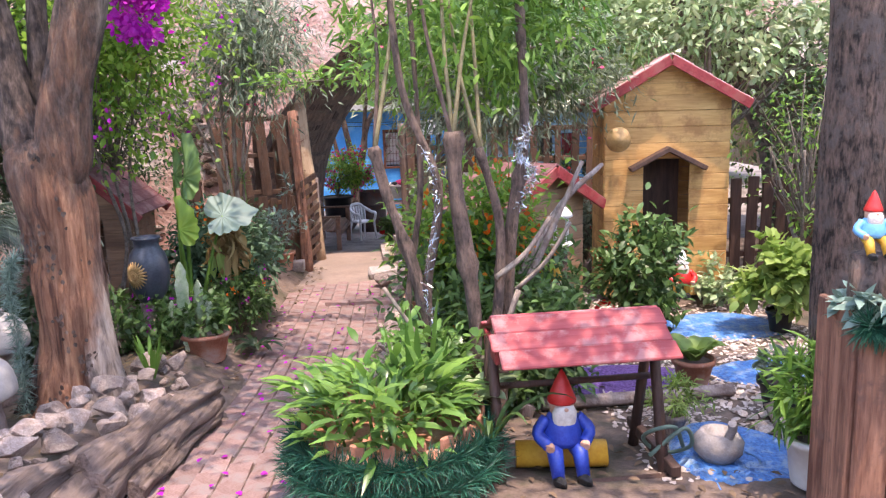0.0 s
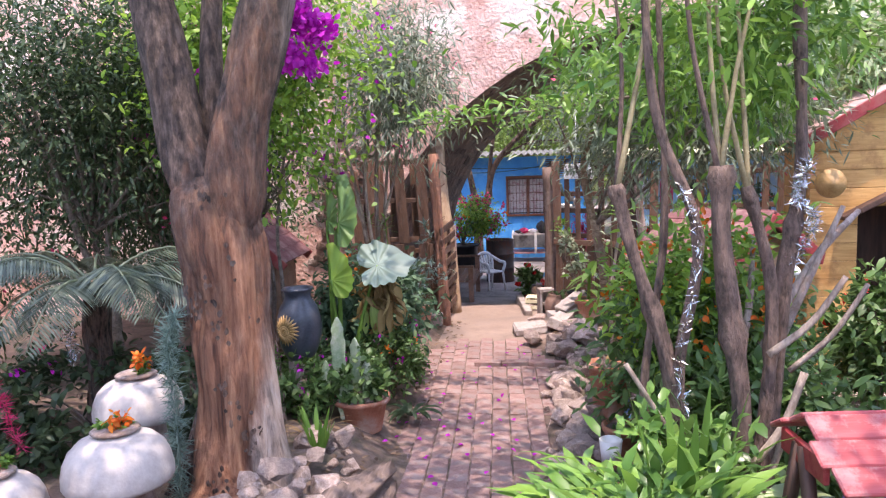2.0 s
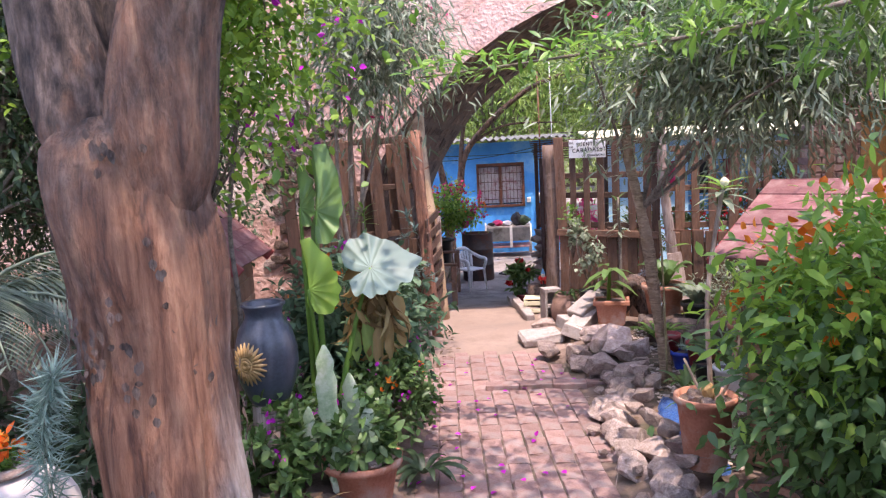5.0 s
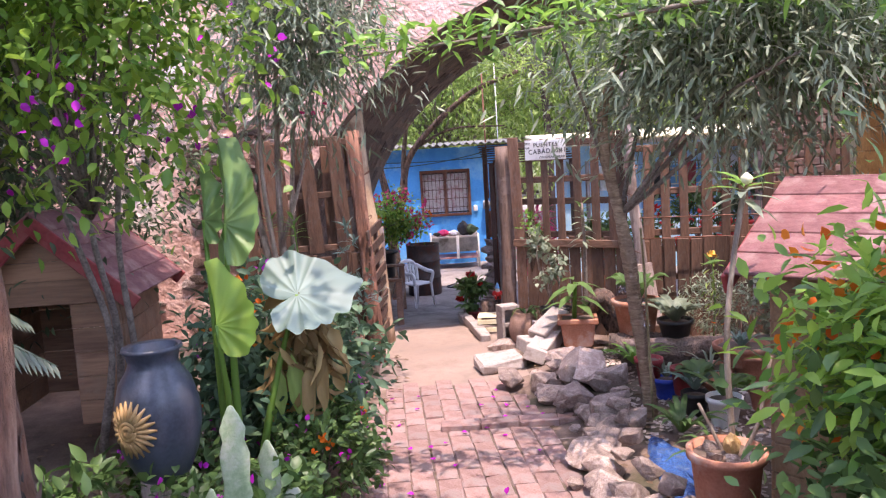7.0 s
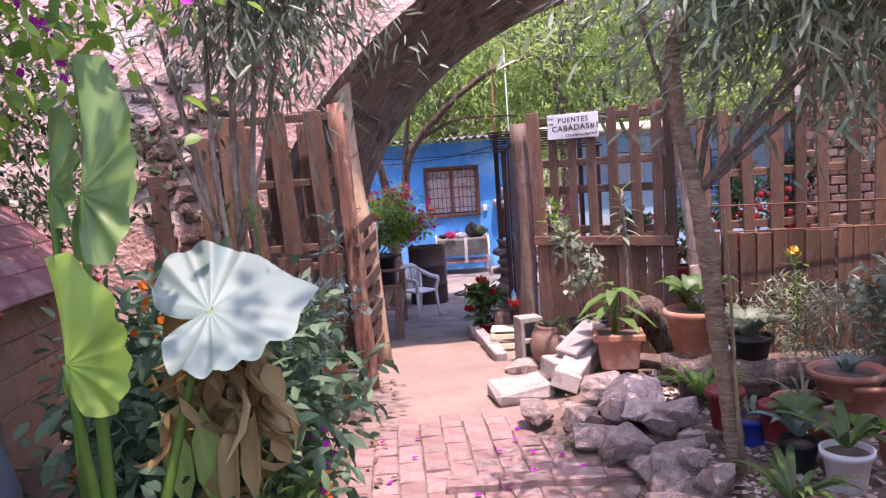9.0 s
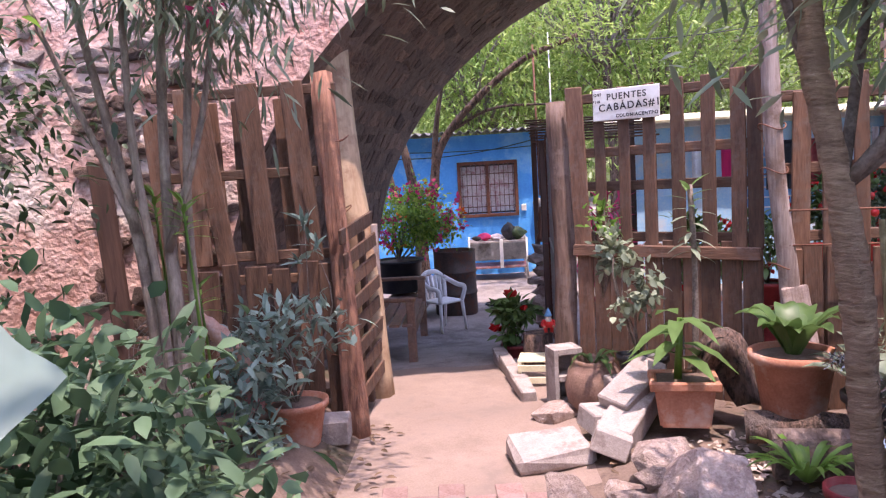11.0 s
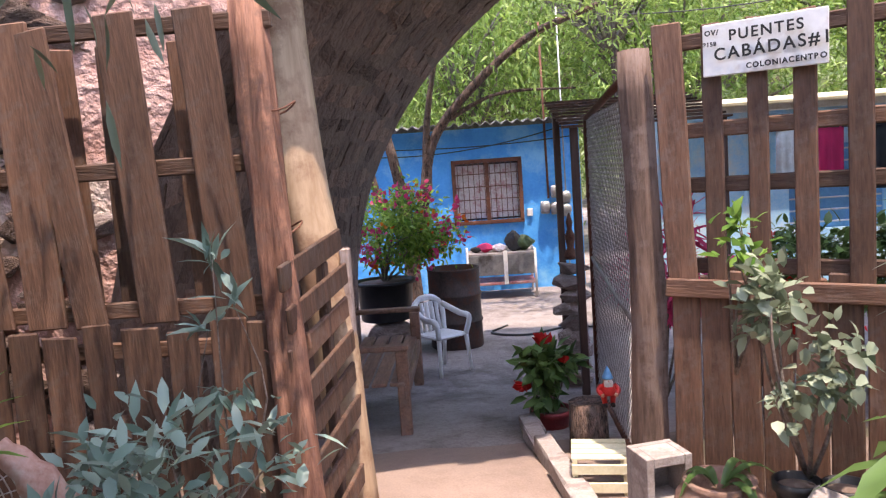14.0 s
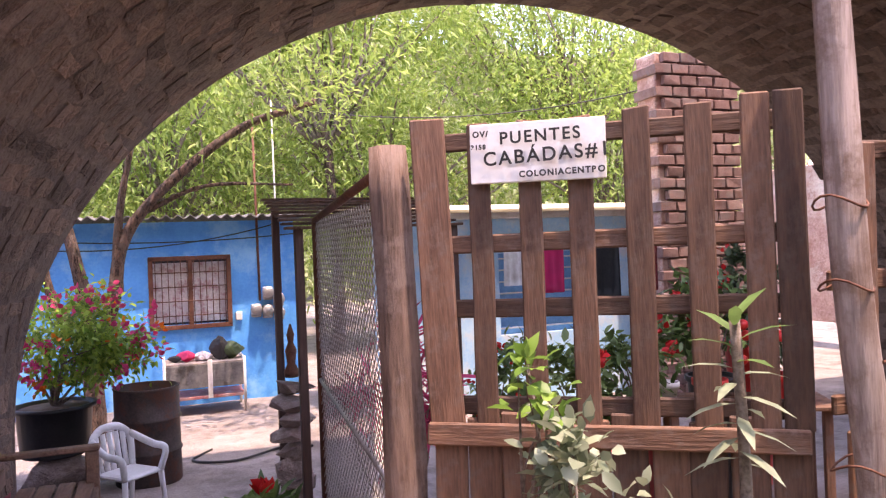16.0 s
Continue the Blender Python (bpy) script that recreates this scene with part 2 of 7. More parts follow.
    "green_tinsel": leafy("green_garland", (0.012, 0.07, 0.045), (0.03, 0.17, 0.10), 0.5, 0.15),
    "leaf": leafy("garden_leaf", (0.045, 0.10, 0.026), (0.15, 0.26, 0.075)),
    "cactusskin": surface("pale_cactus_skin", (0.20, 0.29, 0.15), (0.38, 0.45, 0.28), 14, 0.6, 0.4, 60, c=(0.44, 0.46, 0.34), cscale=6),
    "leafmatte": leafy("matte_green_leaf", (0.045, 0.10, 0.05), (0.13, 0.23, 0.12), 0.65, 0.3),
    "leafbright": leafy("bright_leaf", (0.07, 0.18, 0.03), (0.25, 0.43, 0.075), 0.45, 0.45),
    "leaflime": leafy("lime_leaf", (0.09, 0.22, 0.03), (0.34, 0.52, 0.08), 0.45, 0.5),
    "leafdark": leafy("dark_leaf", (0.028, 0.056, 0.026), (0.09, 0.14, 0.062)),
    "leafgrey": leafy("grey_leaf", (0.11, 0.15, 0.095), (0.33, 0.38, 0.26), 0.5, 0.3),
    # Yellow-green leaves; on the canopy, sunlight is painted into this colour.
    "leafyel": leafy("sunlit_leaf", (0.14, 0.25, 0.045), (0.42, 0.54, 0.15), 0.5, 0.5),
    # Far leaves: the paleness of distance is put into their colour.
    "leafpale": leafy("depth_paled_leaf", (0.24, 0.31, 0.13), (0.58, 0.62, 0.36), 0.6, 0.5),
    "leaflily": leafy("glossy_lily_leaf", (0.05, 0.13, 0.03), (0.20, 0.36, 0.085), 0.3, 0.35),
    "leafpalm": leafy("palm_leaflet", (0.05, 0.075, 0.05), (0.17, 0.21, 0.155), 0.45, 0.25),
    "leafdry": leafy("dry_leaf", (0.22, 0.125, 0.045), (0.44, 0.31, 0.13), 0.7, 0.3),
    "leafblue": leafy("glaucous_leaf", (0.10, 0.175, 0.14), (0.29, 0.40, 0.33), 0.4, 0.25),
    "leafsilver": leafy("silvery_leaf", (0.13, 0.195, 0.165), (0.155, 0.22, 0.19), 0.55, 0.15),
    "variegated": leafy("variegated_leaf", (0.20, 0.32, 0.12), (0.55, 0.60, 0.38), 0.5, 0.3),
    "bract": leafy("magenta_bract", (0.42, 0.006, 0.36), (0.72, 0.03, 0.62), 0.6, 0.4),
    "petal": leafy("pink_petal", (0.55, 0.02, 0.12), (0.75, 0.08, 0.22), 0.6, 0.35),
    "petalred": leafy("red_petal", (0.60, 0.01, 0.01), (0.75, 0.03, 0.03), 0.6, 0.3),
    "petalorange": leafy("orange_petal", (0.70, 0.10, 0.005), (0.80, 0.25, 0.02), 0.6, 0.35),
    "litter": leafy("leaf_litter", (0.08, 0.05, 0.03), (0.24, 0.15, 0.09), 0.8, 0.1),
}


def trunk_wood():
    """Dark bark giving way to bare reddish wood, with a bleached strip, in one worn skin."""
    m, n, l, p = nodes_of("peeling_trunk")
    tc = n.new("ShaderNodeTexCoord")

    def noise_of(scale, stretch, detail=7):
        mp = n.new("ShaderNodeMapping")
        mp.inputs["Scale"].default_value = stretch
        l.new(tc.outputs["Object"], mp.inputs[0])
        t = n.new("ShaderNodeTexNoise")
        t.inputs["Scale"].default_value, t.inputs["Detail"].default_value, t.inputs["Roughness"].default_value = scale, detail, 0.68
        l.new(mp.outputs[0], t.inputs["Vector"])
        return t.outputs[0]

    def ramp_of(src, rows):
        r = n.new("ShaderNodeValToRGB")
        e = r.color_ramp.elements
        e[0].position, e[1].position = rows[0][0], rows[-1][0]
        e[0].color, e[1].color = (*rows[0][1], 1), (*rows[-1][1], 1)
        for at, c in rows[1:-1]:
            e.new(at).color = (*c, 1)
        l.new(src, r.inputs[0])
        return r.outputs[0]

    def math_of(op, a, b, c=None):
        k = n.new("ShaderNodeMath")
        k.operation = op
        for i, v in enumerate((a, b, c)):
            if v is None:
                continue
            if isinstance(v, (int, float)):
                k.inputs[i].default_value = v
            else:
                l.new(v, k.inputs[i])
        return k.outputs[0]

    def blend(f, a, b):
        k = n.new("ShaderNodeMix")
        k.data_type = "RGBA"
        l.new(f, k.inputs[0])
        l.new(a, k.inputs[6])
        l.new(b, k.inputs[7])
        return k.outputs[2]

    grain, streak, patch = noise_of(30, (1, 1, 0.35)), noise_of(26, (1, 1, 0.07)), noise_of(5.5, (1, 1, 0.45))
    bark = ramp_of(grain, [(0.36, (0.028, 0.018, 0.015)), (0.5, (0.085, 0.055, 0.045)), (0.66, (0.19, 0.13, 0.105))])
    bare = ramp_of(streak, [(0.34, (0.075, 0.03, 0.02)), (0.47, (0.22, 0.095, 0.055)), (0.58, (0.31, 0.15, 0.09)), (0.7, (0.42, 0.23, 0.14))])
    pale = ramp_of(streak, [(0.34, (0.13, 0.095, 0.08)), (0.5, (0.33, 0.25, 0.21)), (0.66, (0.48, 0.39, 0.34))])
    xyz = n.new("ShaderNodeSeparateXYZ")
    l.new(tc.outputs["Object"], xyz.inputs[0])
    side = math_of("MULTIPLY_ADD", xyz.outputs[0], 2.0, math_of("MULTIPLY", xyz.outputs[1], -4.2))
    high = math_of("MULTIPLY_ADD", xyz.outputs[2], -0.6, 0.95)
    bare_f = math_of("ADD", math_of("MULTIPLY_ADD", patch, 3.0, -1.25), math_of("ADD", math_of("MULTIPLY", side, 0.55), high))
    k = n.new("ShaderNodeClamp")
    l.new(math_of("MULTIPLY_ADD", bare_f, 1.3, -0.3), k.inputs[0])
    pale_f = math_of("MULTIPLY_ADD", xyz.outputs[0], 9.0, math_of("MULTIPLY_ADD", patch, 1.6, math_of("MULTIPLY_ADD", xyz.outputs[2], -1.1, -1.45)))
    k2 = n.new("ShaderNodeClamp")
    l.new(math_of("MULTIPLY", pale_f, 1.5), k2.inputs[0])
    l.new(blend(k2.outputs[0], blend(k.outputs[0], bark, bare), pale), p.inputs["Base Color"])
    p.inputs["Roughness"].default_value = 0.88
    bp = n.new("ShaderNodeBump")
    bp.inputs["Strength"].default_value, bp.inputs["Distance"].default_value = 1.0, 0.025
    l.new(math_of("MULTIPLY_ADD", k.outputs[0], 0.25, math_of("ADD", grain, math_of("MULTIPLY", streak, 0.8))), bp.inputs["Height"])
    l.new(bp.outputs[0], p.inputs["Normal"])
    return m


M["trunk"] = trunk_wood()


# ---- helpers for building ----
def mesh_of(bm, name="mesh"):
    me = bpy.data.meshes.new(name)
    bm.normal_update()
    bm.to_mesh(me)
    bm.free()
    return me


def thing(name, label, category, x=0, y=0, z=0, rz=0, group="", kind=""):
    ob = new(name)
    ob.matrix_world = pose(x, y, z, 0, 0, rz)
    return tagged(ob, label, category, group, kind)


def part(name, bm, material, parent, label="", kind="", at=None, smooth=False):
    """Links a bmesh or mesh as one mesh object under a thing or part."""
    me = bm if isinstance(bm, bpy.types.Mesh) else mesh_of(bm, name)
    if material and not me.materials:
        me.materials.append(M[material])
    if smooth:
        me.shade_smooth()
    ob = new(name, me)
    ob.parent = parent
    if at is not None:
        ob.matrix_basis = at
    return tagged(ob, label, "", "", kind)


def single(name, bm, material, label, category, group="", kind="", at=None, smooth=False):
    ob = part(name, bm, material, None, label, kind, at, smooth)
    return tagged(ob, label, category, group, kind)


def box(sx, sy, sz, cx=0, cy=0, cz=0, bevel=0.006, m=None, bm=None, rough=0.0):
    own = bm is None
    b = bmesh.new()
    bmesh.ops.create_cube(b, size=1, matrix=Matrix.Translation((cx, cy, cz)) @ Matrix.Diagonal((sx, sy, sz, 1)))
    if bevel:
        bmesh.ops.bevel(b, geom=b.edges[:], offset=min(bevel, 0.4 * min(sx, sy, sz)), segments=1, affect="EDGES")
    if rough:
        for v in b.verts:
            v.co += Vector((random.uniform(-1, 1), random.uniform(-1, 1), random.uniform(-1, 1))) * rough
    if m:
        b.transform(m)
    return b if own else join(bm, b)


def join(bm, b):
    me = bpy.data.meshes.new("tmp")
    b.to_mesh(me)
    b.free()
    bm.from_mesh(me)
    bpy.data.meshes.remove(me)
    return bm


def tube(points, radii, sides=8, bm=None, wob=0.0, cap=True, seed=0.0):
    """A tapered tube along points, with an uneven outline when wob is set."""
    bm = bm or bmesh.new()
    rings = []
    pts = [Vector(p) for p in points]
    if not hasattr(radii, "__len__"):
        radii = [radii] * len(pts)
    for i, p in enumerate(pts):
        d = (pts[min(i + 1, len(pts) - 1)] - pts[max(i - 1, 0)]).normalized()
        u = d.cross(Vector((0.31, 0.95, 0.05))).normalized()
        w = d.cross(u)
        ring = []
        for k in range(sides):
            a = 2 * math.pi * k / sides
            r = radii[i]
            if wob:
                r *= 1 + wob * noise.noise(Vector((math.cos(a) * 1.3 + seed, math.sin(a) * 1.3, p.length * 2.2 + seed)))
                r *= 1 + 0.5 * wob * noise.noise(Vector((math.cos(a) * 4 + seed, math.sin(a) * 4, p.z * 1.3)))
                r *= 1 + 0.35 * wob * noise.noise(Vector((math.cos(a) * 9 + seed, math.sin(a) * 9, p.z * 2.1)))
            ring.append(bm.verts.new(p + (u * math.cos(a) + w * math.sin(a)) * r))
        rings.append(ring)
    for a, b in zip(rings, rings[1:]):
        for k in range(sides):
            f = bm.faces.new((a[k], a[(k + 1) % sides], b[(k + 1) % sides], b[k]))
            f.smooth = True
    if cap:
        bm.faces.new(rings[0][::-1])
        bm.faces.new(rings[-1])
    return bm


def spline(points, n=6):
    """Catmull-Rom points through the given ones."""
    p = [Vector(q) for q in points]
    p = [2 * p[0] - p[1], *p, 2 * p[-1] - p[-2]]
    out = []
    for i in range(1, len(p) - 2):
        for k in range(n):
            t = k / n
            a, b, c, d = p[i - 1], p[i], p[i + 1], p[i + 2]
            out.append(0.5 * (2 * b + (c - a) * t + (2 * a - 5 * b + 4 * c - d) * t * t + (3 * b - a - 3 * c + d) * t ** 3))
    out.append(p[-2])
    return out


def lathe(profile, sides=24, cx=0, cy=0, bm=None, wob=0.0):
    """Profile rows of radius, height, turned round z."""
    bm = bm or bmesh.new()
    rings = []
    for r, z in profile:
        rings.append([bm.verts.new((cx + max(r, 0.0005) * math.cos(2 * math.pi * k / sides), cy + max(r, 0.0005) * math.sin(2 * math.pi * k / sides), z)) for k in range(sides)])
    for a, b in zip(rings, rings[1:]):
        for k in range(sides):
            f = bm.faces.new((a[k], a[(k + 1) % sides], b[(k + 1) % sides], b[k]))
            f.smooth = True
    bm.faces.new(rings[0][::-1])
    bm.faces.new(rings[-1])
    return bm


def leaf_mesh(base, way, up, length, width, fold=0.25, droop=0.2, name="leaves"):
    """One mesh of many creased leaves from arrays: base points, directions, normals, sizes."""
    base, way, up = (np.asarray(a, float) for a in (base, way, up))
    n = len(base)
    length = np.broadcast_to(np.asarray(length, float), (n,))[:, None]
    width = np.broadcast_to(np.asarray(width, float), (n,))[:, None]
    way = way / (np.linalg.norm(way, axis=1, keepdims=True) + 1e-9)
    side = np.cross(way, up)
    side /= np.linalg.norm(side, axis=1, keepdims=True) + 1e-9
    nrm = np.cross(side, way)
    v = np.empty((n, 8, 3))
    v[:, 0] = base
    for j, (u, w) in enumerate(((0.3, 0.42), (0.65, 0.4))):
        mid = base + way * length * u - nrm * length * droop * u * u
        v[:, 1 + 3 * j] = mid - side * width * w + nrm * width * fold * w
        v[:, 2 + 3 * j] = mid
        v[:, 3 + 3 * j] = mid + side * width * w + nrm * width * fold * w
    v[:, 7] = base + way * length - nrm * length * droop
    f = np.array([(0, 2, 1), (0, 3, 2), (1, 2, 5), (1, 5, 4), (2, 3, 6), (2, 6, 5), (4, 5, 7), (5, 6, 7)])
    faces = (f[None] + (np.arange(n) * 8)[:, None, None]).reshape(-1, 3)
    me = bpy.data.meshes.new(name)
    nv, nf = n * 8, len(faces)
    me.vertices.add(nv)
    me.vertices.foreach_set("co", v.reshape(-1).astype(np.float32))
    me.loops.add(nf * 3)
    me.loops.foreach_set("vertex_index", faces.reshape(-1).astype(np.int32))
    me.polygons.add(nf)
    me.polygons.foreach_set("loop_start", (np.arange(nf) * 3).astype(np.int32))
    me.update(calc_edges=True)
    return me


RNG = np.random.default_rng(7)


def unit(n):
    v = RNG.normal(size=(n, 3))
    return v / np.linalg.norm(v, axis=1, keepdims=True)


def clumps(centre, radii, n, clump=0.28, count=None, hollow=0.55):
    """Leaf points gathered in twig-like clumps within an uneven ellipsoid; returns points and outward ways."""
    count = count or max(6, n // 45)
    c = unit(count) * (hollow + (1 - hollow) * RNG.random((count, 1)) ** 0.6)
    c = c * np.asarray(radii) * (0.8 + 0.35 * RNG.random((count, 1)))
    k = RNG.integers(0, count, n)
    p = c[k] + RNG.normal(size=(n, 3)) * clump * np.asarray(radii).min() * 0.8
    out = p / (np.linalg.norm(p, axis=1, keepdims=True) + 1e-6)
    return p + np.asarray(centre), out, c + np.asarray(centre)


def crown(parent, centre, radii, n, length, width, material, name="crown", clump=0.28, droop=0.25, flat=0.6, count=None, hollow=0.5, label="", hang=0.0):
    p, out, c = clumps(centre, radii, n, clump, count, hollow)
    way = out * 0.6 + unit(n) * 0.9 + np.array([0, 0, -hang])
    up = unit(n) * (1 - flat) + np.array([0, 0, flat])
    ln = length * (0.6 + 0.8 * RNG.random(n))
    me = leaf_mesh(p, way, up, ln, width * (0.7 + 0.6 * RNG.random(n)), droop=droop, name=name)
    return part(name, me, material, parent, label, "stuff"), c


def twigs(parent, root, ends, r=0.012, material="twig", sag=0.15, sides=5):
    """Bent branches from a root to each end, each a part."""
    root = Vector(root)
    for e in ends:
        e = Vector(e)
        mid = root.lerp(e, 0.5) + Vector((random.uniform(-1, 1), random.uniform(-1, 1), random.uniform(0, 1))) * sag * (e - root).length
        part("branch", tube(spline([root, mid, e], 3), np.linspace(r, r * 0.3, 7), sides), material, parent)


def lerp(y, rows):
    for (a, za), (b, zb) in zip(rows, rows[1:]):
        if y <= b:
            t = min(max((y - a) / (b - a), 0), 1)
            return za + (zb - za) * t
    return rows[-1][1]


PROFILE = ((-4, 0.0), (0, 0.0), (3, -0.24), (5.5, -0.53), (6.8, -0.62), (10, -0.66), (12, -0.68), (14.6, -1.0), (60, -1.0))


def path_left(y):
    return lerp(y, ((-5, -0.8), (0, -1.5), (3.2, -1.72), (4.8, -1.6), (6, -1.78), (8.5, -1.96), (10, -1.95), (12, -2.1), (15, -3.5), (60, -12)))


def path_right(y):
    return lerp(y, ((-5, 0.5), (0, 0.3), (3.4, -0.3), (4.2, -0.55), (5.6, -0.62), (8, -0.55), (8.4, -0.5), (9.7, -0.8), (12, -0.6), (13.5, -0.5), (15, -0.4), (18, 0.6), (60, 12)))


def G(x, y):
    """Height of the ground: the walked way, and the beds beside it a little higher."""
    z = lerp(y, PROFILE)
    l, r = path_left(y), path_right(y)
    if y < 13:
        k = min(max((13 - y) / 2, 0), 1)
        if x < l:
            z += k * 0.22 * min((l - x) / 0.35, 1)
        if x > r:
            z += k * 0.08 * min((x - r) / 0.35, 1)
    return z


# ---- ground ----
def ground_sheet():
    xs = sorted({*np.round(np.arange(-6, 6.01, 0.15), 3), *np.linspace(-400, -7, 14), *np.linspace(7, 400, 14)})
    ys = sorted({*np.round(np.arange(-3, 22.01, 0.15), 3), *np.linspace(-400, -4, 12), *np.linspace(23, 400, 12)})
    vs, fs, mats = [], [], []
    for y in ys:
        for x in xs:
            d = noise.noise(Vector((x * 1.7, y * 1.7, 0))) * 0.02 + noise.noise(Vector((x * 6, y * 6, 2))) * 0.008
            onpath = path_left(y) < x < path_right(y) and y < 10
            vs.append((x, y, G(x, y) + (d if not onpath else -0.013) if abs(x) < 7 and -3.5 < y < 22.5 else G(0, y) - 0.03))
    w = len(xs)
    for j in range(len(ys) - 1):
        for i in range(w - 1):
            fs.append((j * w + i, j * w + i + 1, (j + 1) * w + i + 1, (j + 1) * w + i))
            x, y = xs[i], ys[j]
            inside = path_left(y) - 0.05 < x < path_right(y) + 0.05
            mats.append(1 if inside and 9.6 < y < 12.6 else 2 if y >= 12.6 else 0)
    me = bpy.data.meshes.new("ground")
    me.from_pydata(vs, [], fs)
    for k in ("earth", "sand", "court"):
        me.materials.append(M[k])
    me.polygons.foreach_set("material_index", mats)
    me.shade_smooth()
    return tagged(new("ground", me), "bare trodden earth of the garden and yard", "ground", "", "structure")


ground = ground_sheet()


# ---- the stone bridge ----
FRONT, BACK, TOP = 11.4, 15.5, 4.7


def arch_point(v, a):
    """A point of the vault: v from front 0 to back 1, a the angle from the left springing."""
    cx, ax = 1.8 + 0.3 * v, 4.83 - 0.29 * v
    return Vector((cx - ax * math.cos(min(max(a, 0), math.pi)), FRONT + (BACK - FRONT) * v, -0.3 + 3.7 * math.sin(a)))


def bridge():
    root = thing("stone_bridge", "old stone arch bridge with peeling pink render", "bridge", kind="structure")
    bm = bmesh.new()
    na, nv = 48, 10
    a0, a1 = -0.28, math.pi + 0.28
    grid = [[bm.verts.new(arch_point(j / nv, a0 + (a1 - a0) * i / na) + Vector((0, 0, 0.02 * noise.noise(Vector((i * 0.7, j * 0.9, 0)))))) for i in range(na + 1)] for j in range(nv + 1)]
    for j in range(nv):
        for i in range(na):
            f = bm.faces.new((grid[j][i], grid[j][i + 1], grid[j + 1][i + 1], grid[j + 1][i]))
            f.smooth = True
    part("vault", bm, "mortar", root)
    for v, name in ((0, "front_face"), (1, "back_face")):
        bm = bmesh.new()
        rows = []
        for i in range(na + 1):
            p = arch_point(v, math.pi * i / na)
            rows.append((p, Vector((p.x, p.y, TOP))))
        x0, x1 = -14.0, 18.0
        rows.insert(0, (Vector((rows[0][0].x, rows[0][0].y, -1.6)), Vector((rows[0][0].x, rows[0][0].y, TOP))))
        rows.append((Vector((rows[-1][0].x, rows[-1][0].y, -1.6)), Vector((rows[-1][0].x, rows[-1][0].y, TOP))))
        rows.insert(0, (Vector((x0, rows[0][0].y, -1.6)), Vector((x0, rows[0][0].y, TOP))))
        rows.append((Vector((x1, rows[-1][0].y, -1.6)), Vector((x1, rows[-1][0].y, TOP))))
        cols = []
        for b, t in rows:
            cols.append([bm.verts.new(b.lerp(t, k / 14)) for k in range(15)])
        for p, q in zip(cols, cols[1:]):
            for k in range(14):
                bm.faces.new((p[k], q[k], q[k + 1], p[k + 1]) if v == 0 else (q[k], p[k], p[k + 1], q[k + 1]))
        bmesh.ops.subdivide_edges(bm, edges=[e for e in bm.edges if e.calc_length() > 0.8], cuts=6, use_grid_fill=True)
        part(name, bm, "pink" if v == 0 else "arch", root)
    part("parapet", box(32, BACK - FRONT + 0.2, 0.4, 2, (FRONT + BACK) / 2, TOP + 0.2, 0.03), "pink", root)
    return root


stone_bridge = bridge()


# ---- blue house beyond the arch ----
HY = 20.0


